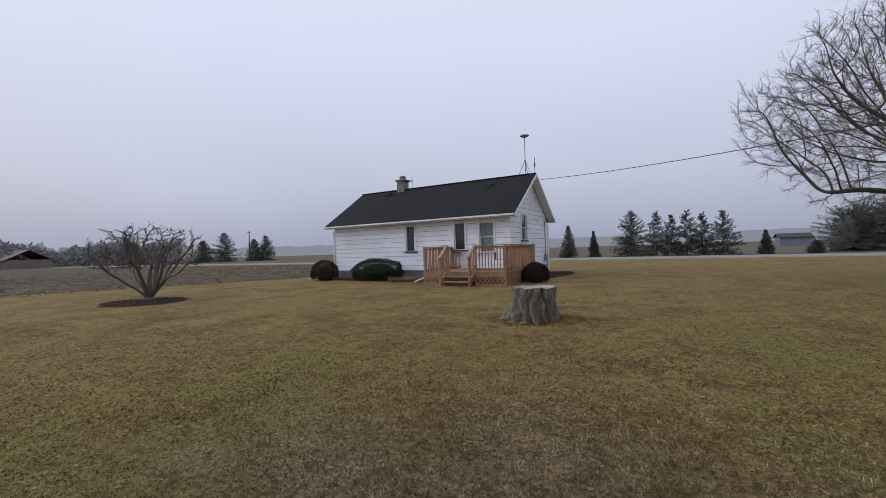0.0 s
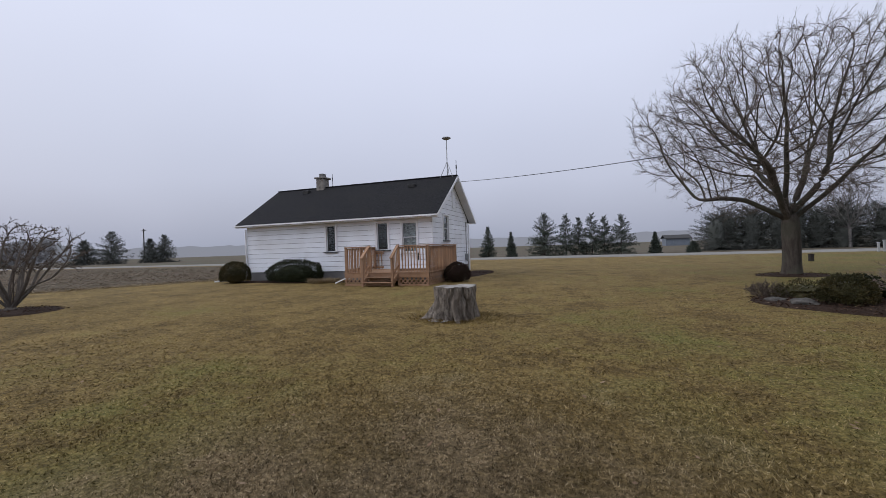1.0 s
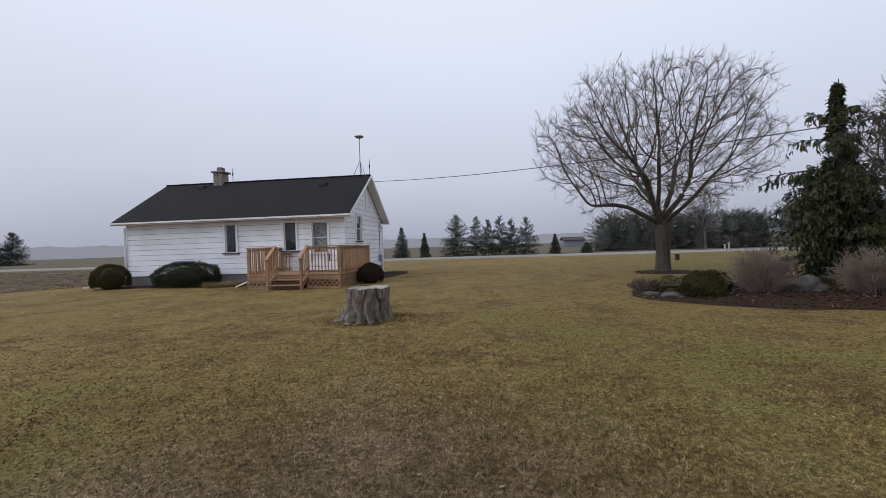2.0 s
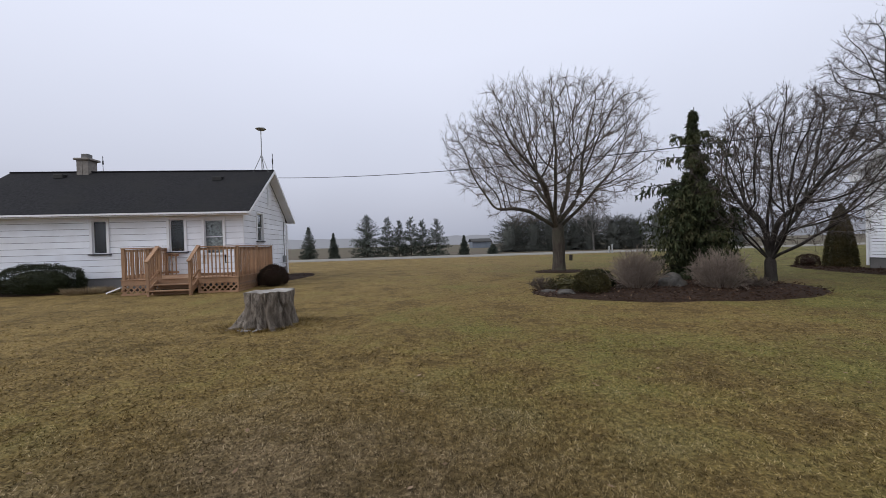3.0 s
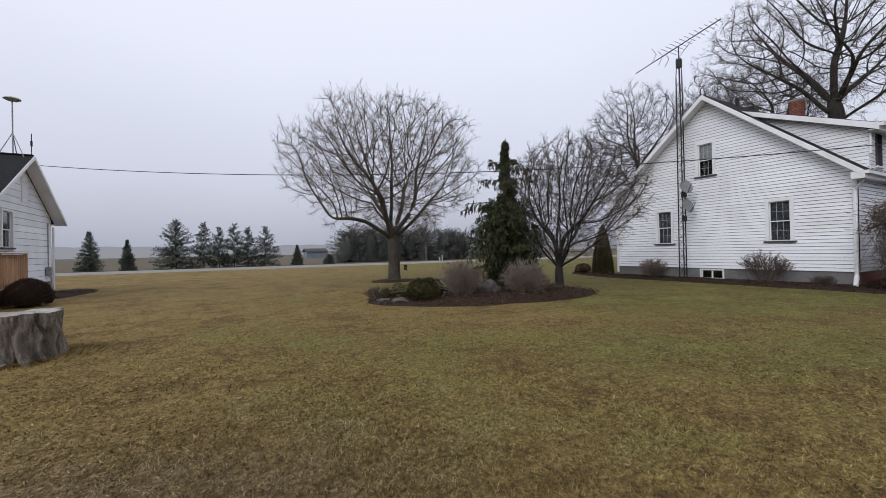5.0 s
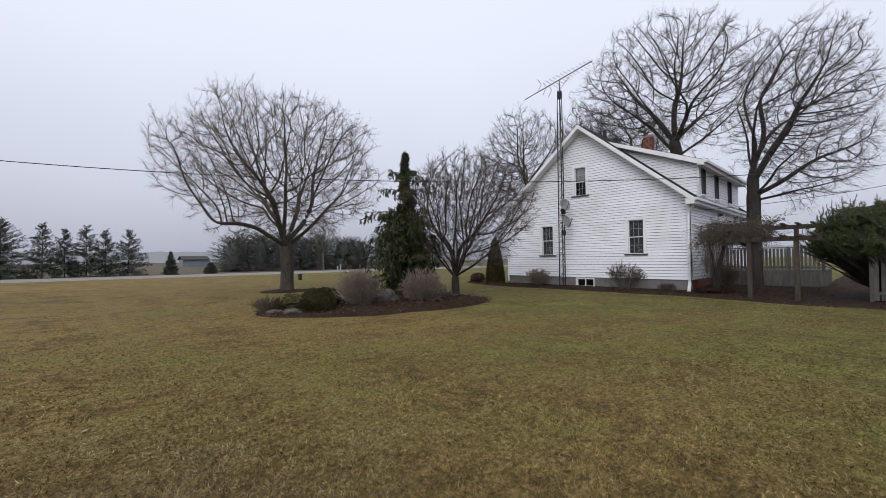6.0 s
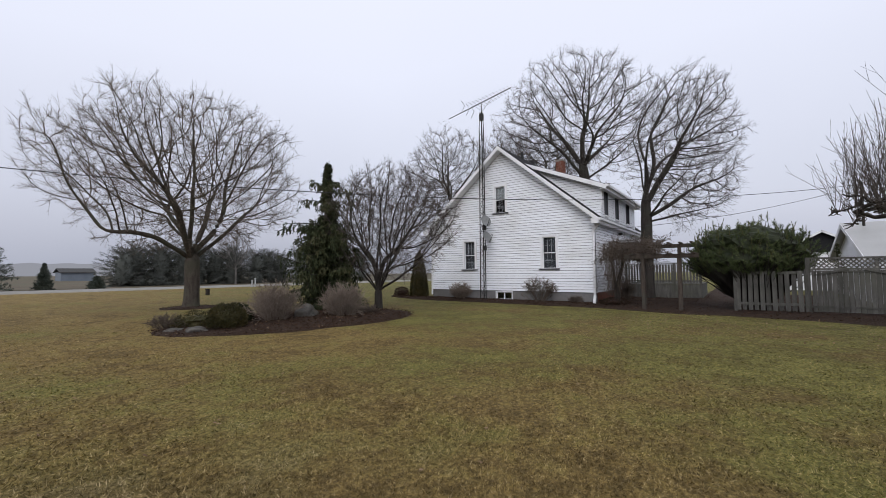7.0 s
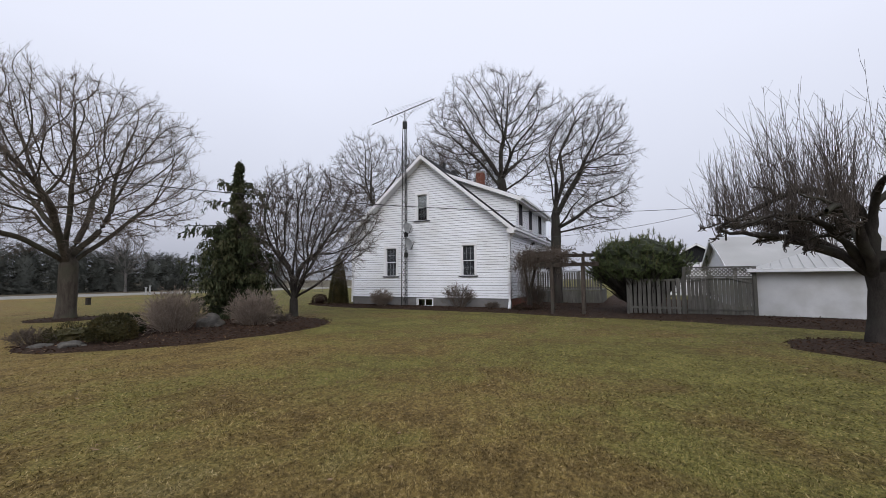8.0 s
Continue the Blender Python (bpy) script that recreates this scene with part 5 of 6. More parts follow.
# tall maples behind the farmhouse
bare_tree("maple_tree", 36.8, 11.0, "tall leafless maple behind the farmhouse", 41, (11.0, .50),
          [(-10, 56, 9, 1), (60, 62, 9, 1), (130, 55, 9, 1), (190, 50, 9, 1), (250, 60, 9, 1), (320, 35, 8, .92), (165, 30, 8, .88), (0, 84, 10, 1), (215, 22, 7, .82), (350, 20, 7, .84)],
          (0, .7, 15.6, 7.4, 8.2, 7.2), .38, 2900, .0120, .0068, 3, .8, (M_DARKBARK, M_DARKTWIG), lift=.05, start=.42)
bare_tree("maple_tree", 37.5, 14.2, "leafless maple with low arching limbs behind the farmhouse", 43, (8.4, .32),
          [(-30, 60, 8, 1), (20, 72, 9, 1), (60, 50, 7, .95), (-5, 34, 8.5, .9), (10, 18, 7.5, .85), (180, 55, 6, 1), (230, 35, 6, .85), (-20, 20, 7, .7)],
          (0, 2.4, 11.8, 5.5, 6.4, 5.2), .36, 2000, .0115, .0068, 3, .8, (M_DARKBARK, M_DARKTWIG), lift=.05, start=.5)
bare_tree("maple_tree", 23.4, 3.75, "tall leafless maple with several upright stems beside the pergola", 47, (5.6, .28),
          [(-20, 86, 7.0, 1), (185, 74, 7.0, 1), (192, 55, 7.4, .92), (-5, 70, 4.2, .78), (90, 76, 6.0, .95), (-100, 76, 6.0, 1), (190, 34, 5.0, .80), (168, 18, 3.6, .72), (206, 24, 4.0, .78), (180, 84, 7.0, 1)],
          (0, -1.85, 7.9, 3.3, 3.2, 4.9), .24, 3000, .0085, .0046, 3, .55, (M_DARKBARK, M_DARKTWIG), lift=.05, start=.5)
bare_tree("maple_tree", 34.8, 24.6, "leafless maple beyond the farmhouse gable", 53, (9.0, .26),
          spread(5, 56, 8.2, 10, 1, 9, 8) + spread(5, 32, 6.6, 40, .8, 9, 9) + [(0, 85, 9.0, 1)], (0, .4, 12.0, 5.4, 5.9, 6.0), .38, 2000, .0115, .0068, 3, .8, (M_DARKBARK, M_DARKTWIG), lift=.05, start=.4)
bare_tree("maple_tree", 36.5, 19.6, "slanting leafless maple beyond the farmhouse gable", 59, (7.0, .26),
          [(150, 70, 8.5, 1), (175, 58, 8.0, .9), (0, 55, 6.5, .9), (90, 65, 7, 1), (20, 75, 8, 1), (170, 30, 5, .8)], (0, -.4, 12.0, 4, 3.8, 5.4), .38, 1600, .0115, .0068, 3, .8, (M_DARKBARK, M_DARKTWIG), lift=.05, start=.5)
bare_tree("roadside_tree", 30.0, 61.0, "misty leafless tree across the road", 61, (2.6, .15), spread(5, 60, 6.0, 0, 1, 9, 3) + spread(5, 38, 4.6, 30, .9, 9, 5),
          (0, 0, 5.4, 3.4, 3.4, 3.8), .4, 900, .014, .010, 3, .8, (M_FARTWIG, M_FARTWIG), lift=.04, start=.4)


def apple_tree(x, y):
    """An old pruned apple tree: crooked level limbs and a thicket of upright water shoots."""
    rng = np.random.default_rng(71)
    ob = thing("apple_tree", pose(x, y, 0), "old pruned apple tree with gnarled limbs and water shoots", "tree")
    k = 9
    z = np.linspace(-.2, 2.05, k)
    tp = np.stack((.05 * np.sin(z * 2), .04 * np.cos(z * 3) - .04, z), -1)[None]
    tr = (.215 * (1 + .6 * np.exp(-(z + .2) / .20)) * (1 - .06 * z) * (1 + .05 * np.sin(z * 9)))[None]
    # three limb shapes, turned about the trunk: an arch, a rising limb and a low level one
    shapes = {"arch": ((0, 0, 1.6), (-.02, -.05, 2.4), (.0, .2, 3.15), (.05, .8, 3.55), (.1, 1.6, 3.5), (.2, 2.35, 3.05), (.25, 3.1, 2.75)),
              "rise": ((0, .05, 1.5), (.0, .5, 1.95), (.05, 1.05, 2.5), (.1, 1.7, 2.85), (.1, 2.5, 2.85), (.2, 3.1, 2.7)),
              "low": ((0, .05, 1.6), (.1, .8, 2.08), (.1, 1.6, 2.4), (.2, 2.3, 2.5), (.3, 3.0, 2.6))}
    rows = [("arch", 0, 1), ("rise", 12, 1), ("low", -14, 1), ("rise", -32, .95), ("arch", 150, .95), ("rise", 95, 1), ("low", 60, 1), ("rise", 200, 1), ("low", 175, 1), ("arch", 265, .9), ("rise", 300, .95), ("low", 235, 1)]
    pts = []
    for kind, turn, size in rows:
        c = np.array(shapes[kind], float)
        t, u = np.linspace(0, 1, len(c)), np.linspace(0, 1, 14)
        q = np.stack([np.interp(u, t, c[:, k2]) for k2 in range(3)], -1)
        q[1:-1] = (q[:-2] + 2 * q[1:-1] + q[2:]) / 4
        q += rng.normal(0, .05, q.shape) * np.linspace(.2, 1, 14)[:, None]
        q[:, :2] *= size * .93
        a = radians(turn)
        q[:, :2] = q[:, :2] @ np.array([[math.cos(a), -math.sin(a)], [math.sin(a), math.cos(a)]])
        pts.append(q)
    pts = np.array(pts)
    n = len(pts)
    rad = np.linspace(.115, .035, 14)[None] * rng.uniform(.8, 1.05, (n, 1)) * (1 + .22 * rng.uniform(-1, 1, (n, 14)))
    q, w, r, f = offshoots(rng, pts, rad, 7, .3, 48, .3)
    w[:, 2] *= .35
    p2, r2 = shoot(rng, q, w, rng.uniform(.3, .85, len(q)), np.minimum(r * .75, .05), np.full(len(q), .014), 8, .24, -.005)
    smooth(part("trunk", tubes([(tp, tr, 14), (pts, rad, 8), (p2, r2, 6)]), M_DARKBARK, ob))
    # short knobbly spurs
    q, w, r, f = offshoots(rng, np.concatenate((pts[:, 5:12], p2[:, :7]), 0), np.concatenate((rad[:, 5:12], r2[:, :7]), 0), 26, .05, 75, .3)
    p3, r3 = shoot(rng, q, w, rng.uniform(.05, .24, len(q)), np.full(len(q), .016), np.full(len(q), .008), 4, .4, .12)
    # water shoots
    q, w, r, f = offshoots(rng, np.concatenate((pts[:, 6:13], p2[:, :7]), 0), np.concatenate((rad[:, 6:13], r2[:, :7]), 0), 13, .05, 40, .3)
    out = unit(q * np.array([1, 1, 0]))
    w = unit(out * rng.uniform(-.12, .42, (len(q), 1)) + np.array([0, 0, 1.0]) + rng.normal(0, .16, w.shape))
    p4, r4 = shoot(rng, q, w, rng.uniform(.5, 2.7, len(q)) * np.clip(1.2 - np.linalg.norm(q[:, :2], axis=1) / 6, .35, 1), np.full(len(q), .0062), np.full(len(q), .003), 5, .06, .03)
    q, w, r, f = offshoots(rng, p4, r4, 4, .12, 32, .3)
    p5, r5 = shoot(rng, q, w, rng.uniform(.12, .55, len(q)), np.full(len(q), .0038), np.full(len(q), .0024), 3, .12, .06)
    smooth(part("crown", tubes([(p3, r3, 4), (p4, r4, 4), (p5, r5, 3)]), M_DARKTWIG, ob))


apple_tree(11.6, -5.05)
weeping_cypress(9.75, 13.05)

# conifers across the road
for i, (x, y, h, w, g, lab) in enumerate((
        (-12.8, 56.0, 4.25, 2.7, 0, "dark young spruce beside the road"), (-9.55, 56.0, 3.4, 1.6, 0, "narrow dark cedar beside the road"),
        (-5.05, 56.0, 5.4, 4.6, .1, "full dark pine beside the road"), (-2.25, 56.0, 5.3, 2.6, .3, "thin-crowned young pine beside the road"), (-0.65, 56.4, 4.7, 2.8, .3, "thin-crowned young pine beside the road"),
        (1.0, 56.0, 5.1, 3.2, .2, "thin-crowned young pine beside the road"), (2.55, 56.6, 4.7, 2.8, .3, "thin-crowned young pine beside the road"), (4.5, 56.0, 4.75, 3.6, .2, "thin-crowned young pine beside the road"),
        (8.4, 56.0, 2.65, 1.5, 0, "small bronzed cedar beside the road"), (12.6, 56.2, 1.3, 1.7, 0, "low rounded conifer beside the road"))):
    conifer("pine_tree", x, y, lab, 100 + i, h, w * (1.3 if g else 1), M_PINE, 17 if g else 26, (14 if g == .1 else 9) if g else 14, .0, (.42, .075) if g else (.30, .07), 44 if g else 26, .02 if not g else .08, .5 if g else .6, group="conifers across the road", gaps=g * .6)
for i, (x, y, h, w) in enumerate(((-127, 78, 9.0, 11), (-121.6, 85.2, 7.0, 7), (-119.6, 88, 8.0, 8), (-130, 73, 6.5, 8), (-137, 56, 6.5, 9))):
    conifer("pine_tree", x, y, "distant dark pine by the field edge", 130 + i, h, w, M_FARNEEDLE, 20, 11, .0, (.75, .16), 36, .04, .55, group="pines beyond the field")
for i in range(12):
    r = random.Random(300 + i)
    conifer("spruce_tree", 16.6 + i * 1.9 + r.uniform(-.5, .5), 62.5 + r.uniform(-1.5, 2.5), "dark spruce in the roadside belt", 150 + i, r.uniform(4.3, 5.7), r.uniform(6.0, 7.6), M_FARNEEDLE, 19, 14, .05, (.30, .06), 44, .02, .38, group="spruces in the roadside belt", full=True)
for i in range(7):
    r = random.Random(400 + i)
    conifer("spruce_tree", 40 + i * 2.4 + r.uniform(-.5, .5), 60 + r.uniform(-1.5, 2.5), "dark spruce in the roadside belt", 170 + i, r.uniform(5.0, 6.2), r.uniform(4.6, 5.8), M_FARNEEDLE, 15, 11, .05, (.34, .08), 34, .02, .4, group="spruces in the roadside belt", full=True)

# mulch bed planting
twig_bush("bare_shrub", 6.30, 11.0, "dense grey leafless shrub in the mulch bed", 201, 1.75, 1.55, 140, (6, 4), group="bare shrubs in the bed")
twig_bush("bare_shrub", 8.35, 10.35, "dense grey leafless shrub in the mulch bed", 202, 1.75, 1.5, 140, (6, 4), group="bare shrubs in the bed")
leafy_bush("yew_shrub", 4.85, 10.85, "small olive yew with bronze tips in mulch", 203, (.92, .9, .70), 6200, M_OLIVE, (.06, .02))
leafy_bush("yew_shrub", 5.55, 11.75, "small dark olive clipped yew in mulch", 204, (.85, .85, .6), 5200, M_YEW, (.06, .02))
leafy_bush("bronze_shrub", 4.6, 11.9, "low bronze and olive shrub in mulch", 205, (1.15, .95, .48), 1900, M_OLIVE, (.06, .018), .4)
twig_bush("bare_shrub", 4.0, 12.4, "low twiggy leafless shrub in mulch", 206, 1.3, .5, 50, (5, 4), M_TWIG)
twig_bush("bare_shrub", 9.6, 10.6, "low twiggy leafless shrub in mulch", 207, 1.0, .5, 40, (5, 4), M_TWIG)


def boulder(x, y, size, seed, label):
    bm = bmesh.new()
    bmesh.ops.create_icosphere(bm, subdivisions=4, radius=1)
    for v in bm.verts:
        k = 1 + .28 * noise.noise(v.co * 1.3 + Vector((seed, 0, 0))) + .08 * noise.noise(v.co * 4 + Vector((seed, 5, 0)))
        c = v.co * k
        v.co = Vector((c.x * size[0] / 2, c.y * size[1] / 2, max(-.12, c.z * size[2] / 2)))
    ob = smooth(part("boulder", bm, M_ROCK))
    ob.location, ob.rotation_euler = (x, y, size[2] * .28), (0, 0, seed)
    return tagged(ob, label, "rock", "stones in the bed")


boulder(7.55, 11.25, (1.1, .7, .62), 1.0, "large grey boulder in the mulch bed")
boulder(4.15, 10.95, (.55, .42, .24), 2.2, "low grey fieldstone at the bed edge")
boulder(3.85, 11.6, (.45, .34, .16), 3.1, "flat pale fieldstone at the bed edge")
boulder(8.75, 11.3, (.6, .5, .35), 4.1, "grey fieldstone among shrubs")

# shrubs at the farmhouse
leafy_bush("cedar_shrub", 18.95, 15.95, "tall dark teardrop-shaped clipped cedar at the house corner", 210, (1.2, 1.2, 3.5), 16000, M_OLIVE, (.08, .025), .06, z=-.65, taper=.66)
leafy_bush("yew_shrub", 18.4, 16.9, "small rounded brownish shrub beside the cedar", 211, (.9, .9, .6), 3000, M_BROWNLEAF, (.06, .02))
twig_bush("bare_shrub", 17.95, 12.15, "leafless grey shrub against the foundation", 212, 1.65, 1.2, 100, (6, 5), M_GREYTWIG)
twig_bush("bare_shrub", 18.0, 7.6, "open vase-shaped leafless shrub against the foundation", 213, 2.0, 1.55, 56, (6, 6), M_TWIG, bare=.42)
twig_bush("bare_shrub", 18.1, 5.92, "low brown leafless shrub against the foundation", 214, .9, .5, 50, (5, 4), M_TWIG)
twig_bush("bare_shrub", 19.8, 4.3, "tall leafless climber bush at the house corner", 215, 1.5, 1.7, 60, (7, 6), M_TWIG)
leafy_bush("ground_cover", 18.6, 4.35, "low russet ground cover in the mulch", 216, (1.6, 1.2, .3), 2500, M_BROWNLEAF, (.06, .025), .3)

# shrubs at the small house
leafy_bush("ball_shrub", -18.45, 17.2, "round clipped dark olive shrub at the house corner", 220, (1.65, 1.5, 1.3), 17000, M_OLIVE, (.055, .02), .08, z=-.12)
leafy_bush("ball_shrub", -5.85, 17.6, "round clipped bronze shrub beside the deck", 221, (1.15, 1.1, 1.0), 11000, M_BROWNLEAF, (.055, .02), .1, z=-.12)
leafy_bush("yew_shrub", -14.7, 17.5, "wide dark green mounded yew against the wall", 222, (3.4, 1.6, 1.36), 16000, M_YEW, (.07, .025), .16, z=-.15)


def straw_clump(x, y, r, h, n, seed):
    rng = np.random.default_rng(seed)
    ob = thing("grass_clump", pose(x, y, 0), "clump of dry straw-coloured ornamental grass", "grass")
    a = rng.uniform(0, 2 * np.pi, n)
    q = np.sqrt(rng.uniform(0, 1, n)) * r * .5
    p = np.stack((np.cos(a) * q, np.sin(a) * q, np.zeros(n)), -1)
    d = np.stack((np.cos(a) * .8, np.sin(a) * .8, rng.uniform(.3, 1.3, n)), -1)
    part("leaves", blades(rng, p, d, rng.uniform(.5, 1.1, n) * h, np.full(n, .016)), M_STRAW, ob)


straw_clump(-12.7, 17.1, 1.3, .36, 1300, 1)
straw_clump(-11.9, 17.5, .8, .30, 500, 2)


# big needle bush behind the fence
def mugo(x, y):
    rng = np.random.default_rng(77)
    ob = thing("mugo_pine", pose(x, y, 0), "broad dark green mugo pine behind the fence", "tree")
    half = np.array([1.75, 2.15, 1.28])
    def tufts(n, lo, hi, low):
        """Branch ends spread over a lumpy dome, with their own short outward and upward run."""
        d = unit(rng.normal(0, 1, (n, 3)))
        d[:, 2] = np.abs(d[:, 2]) * 1.2 + low
        d = unit(d)
        lump = np.array([1 + .16 * noise.noise(Vector(v) * 2.4) + .10 * noise.noise(Vector(v) * 6) for v in d])
        tip = d * half * (lump * rng.uniform(lo, hi, n))[:, None] + np.array([0, 0, 2.15])
        way = unit(d * .7 + np.array([0, 0, .6]) + rng.normal(0, .5, (n, 3)))
        return tip, way
    tip, way = tufts(1250, .78, 1.0, -.75)
    inner, iway = tufts(300, .5, .78, -.6)
    keep = (tip[:, 2] > 1.25) | (tip[:, 1] < -.1) | (rng.uniform(0, 1, len(tip)) < .12)
    tip, way = tip[keep], way[keep]
    ends, ways = np.concatenate((tip, inner)), np.concatenate((way, iway))
    n = len(ends)
    foot = np.stack((rng.normal(0, .12, n), rng.normal(-.2, .15, n), rng.uniform(.0, 1.2, n)), -1)
    back = ends - ways * .3
    pts = np.stack((foot, foot * .5 + back * .5 + np.array([0, 0, -.2]), back, ends), 1)
    part("branch_work", tubes([(pts, np.tile(np.array([[.026, .016, .009, .005]]), (n, 1)), 4)]), M_DARKBARK, ob)
    sp, sr = shoot(rng, ends - ways * .22, ways, rng.uniform(.16, .30, n), np.full(n, .006), np.full(n, .004), 4, .08, .08)
    q, w, _, f = offshoots(rng, sp, sr, 60, .0, 50, .35)
    s = rng.uniform(.7, 1.2, len(q))
    # upright candles on the highest tufts
    top = ends[ways[:, 2] > .72][:150]
    cp, cr = shoot(rng, top, np.array([0, 0, 1.0]) + rng.normal(0, .2, (len(top), 3)), rng.uniform(.12, .36, len(top)), np.full(len(top), .009), np.full(len(top), .006), 4, .06, .1)
    part("candles", tubes([(cp, cr, 4)]), M_GOLD, ob)
    cq, cw, _, _ = offshoots(rng, cp, cr, 40, .0, 26, .3)
    cs = rng.uniform(.4, .9, len(cq))
    part("needles", joined(slivers(rng, q, w, .10 * s, .011 * s), slivers(rng, cq, cw, .10 * cs, .011 * cs)), M_MUGO, ob)
    # added inner mass; darker leaf colour paints the shade inside the bush
    bm = bmesh.new()
    bmesh.ops.create_icosphere(bm, subdivisions=4, radius=1)
    for v in bm.verts:
        k = .76 * (1 + .2 * noise.noise(v.co * 2.4) + .14 * noise.noise(v.co * 7))
        v.co = Vector((v.co.x * half[0] * k, v.co.y * half[1] * k, max(-.75, v.co.z * half[2] * k) + 2.15))
    part("inner_foliage", bm, M_YEW, ob)


mugo(19.2, -.45)


# ---- the stump ----
def stump(x, y):
    ob = thing("tree_stump", pose(x, y, 0), "weathered grey tree stump with flared roots", "stump")
    n, rows = 220, 36
    H = .70
    ROOTS = ((3.45, .72, .17), (4.0, .45, .12), (4.5, .24, .10), (5.0, .52, .14), (5.5, .20, .10), (5.95, .22, .12), (.6, .22, .25), (1.9, .3, .25), (2.7, .3, .2))
    def rim(a, f):
        """The stump's radius at the angle a and the share f of its height."""
        u, w = math.cos(a), math.sin(a)
        flare = 0.0
        for at, size, wide in ROOTS:
            g = math.exp(-((math.remainder(a - at, 2 * math.pi) + .12 * math.sin(f * 6 + at)) / wide) ** 2)
            flare += size * g * math.exp(-f * 5.2) + .10 * g * (1 - .8 * f)
        r = .39 + .045 * f + flare + .05 * noise.noise((u * 1.5, w * 1.5, f * 1.2)) + .045 * noise.noise((u * 3.3, w * 3.3, f * .9)) - .02 * math.exp(-f * 3)
        twist = .5 * noise.noise((u * 2, w * 2, f * 3.5))
        r += .055 * noise.noise((u * 7 + twist, w * 7, f * 2.2)) + .036 * noise.noise((u * 15, w * 15 + twist, f * 3.0)) + .02 * noise.noise((u * 30, w * 30, f * 7))
        r -= math.exp(-((a - 5.55 - .16 * math.sin(f * 5)) / .045) ** 2) * .13 * min(1, f * 2) + math.exp(-((a - 4.75 - .1 * math.sin(f * 7)) / .04) ** 2) * .09 * (1 - f) + math.exp(-((a - 4.1 + .1 * f) / .04) ** 2) * .07
        return r
    def lid(a, q):
        """The height of the uneven cut at the angle a and the share q of the radius."""
        u, w = math.cos(a) * q, math.sin(a) * q
        return H + .03 * noise.noise((u * 1.6, w * 1.6, 3.3)) + .014 * noise.noise((u * 6, w * 6, 1.3)) - .035 * (1 - q) * (1 + noise.noise((u * 3, w * 3, 7)))
    bm = bmesh.new()
    grid = []
    for i in range(rows + 1):
        f = i / rows
        grid.append([bm.verts.new((rim(a, f) * math.cos(a), rim(a, f) * math.sin(a), -.12 + (lid(a, 1) + .12) * f)) for a in [2 * math.pi * j / n for j in range(n)]])
    for i in range(rows):
        for j in range(n):
            k = (j + 1) % n
            bm.faces.new((grid[i][j], grid[i][k], grid[i + 1][k], grid[i + 1][j]))
    smooth(part("trunk", bm, M_STUMP, ob))
    bm = bmesh.new()
    rings, prev = 14, None
    for q in range(rings + 1):
        f = max(.02, 1 - q / rings)
        row = [bm.verts.new((rim(a, 1) * .995 * f * math.cos(a), rim(a, 1) * .995 * f * math.sin(a), lid(a, f) + .002)) for a in [2 * math.pi * j / n for j in range(n)]]
        if prev:
            for j in range(n):
                k = (j + 1) % n
                bm.faces.new((prev[j], prev[k], row[k], row[j]))
        prev = row
    bm.faces.new(prev)
    smooth(part("cut_face", bm, M_STUMPTOP, ob, "cracked pale end grain"))
    rng = np.random.default_rng(4)
    m = 9
    a = rng.uniform(4.0, 4.7, m)
    r = rng.uniform(.52, .75, m)
    for i in range(m):
        s = rng.uniform(.02, .05)
        o = part("bark_flake", block(-s, -s * .35, -.006, s, s * .35, .008), M_STUMPTOP, ob)
        o.location, o.rotation_euler = (r[i] * math.cos(a[i]), r[i] * math.sin(a[i]), .035), (rng.uniform(-.3, .3), rng.uniform(-.3, .3), rng.uniform(0, 6))


stump(-3.12, 8.5)


# ---- beds of bark mulch ----
def ellipse(a, b, wob, seed):
    return lambda t: 1 / math.sqrt((math.cos(t) / a) ** 2 + (math.sin(t) / b) ** 2) * (1 + wob * noise.noise((math.cos(t) * 2 + seed, math.sin(t) * 2, seed)) + wob * .3 * noise.noise((math.cos(t) * 9 + seed, math.sin(t) * 9, seed)))


def bed(name, x, y, a, b, seed, label, rise=.09, wob=.10, chips=1500, rot=0):
    fn = ellipse(a, b, wob, seed)
    hgt = lambda px, py, f: (rise * (1 - f ** 3) + .03 * noise.noise((px * 2, py * 2, seed)) * (1 - f) + .006 if f < .99 else -.02)
    ob = part(name, patch(fn, 14, 72, hgt), M_MULCH)
    ob.location, ob.rotation_euler = (x, y, .012), (0, 0, rot)
    tagged(smooth(ob), label, "mulch bed", kind="structure")
    rng = np.random.default_rng(int(seed * 10))
    t = rng.uniform(0, 2 * np.pi, chips)
    q = np.sqrt(rng.uniform(0, 1.04, chips))
    rr = np.array([fn(v) for v in t]) * q
    p = np.stack((rr * np.cos(t), rr * np.sin(t), rise * (1 - q ** 3) + .02), -1)
    d = np.stack((rng.normal(0, 1, chips), rng.normal(0, 1, chips), rng.normal(.1, .25, chips)), -1)
    s = rng.uniform(.03, .10, chips)
    c = part("mulch_chips", blades(rng, p, d, s, s * .35), M_CHIP, ob)
    tagged(c, "dark bark chips", kind="stuff")


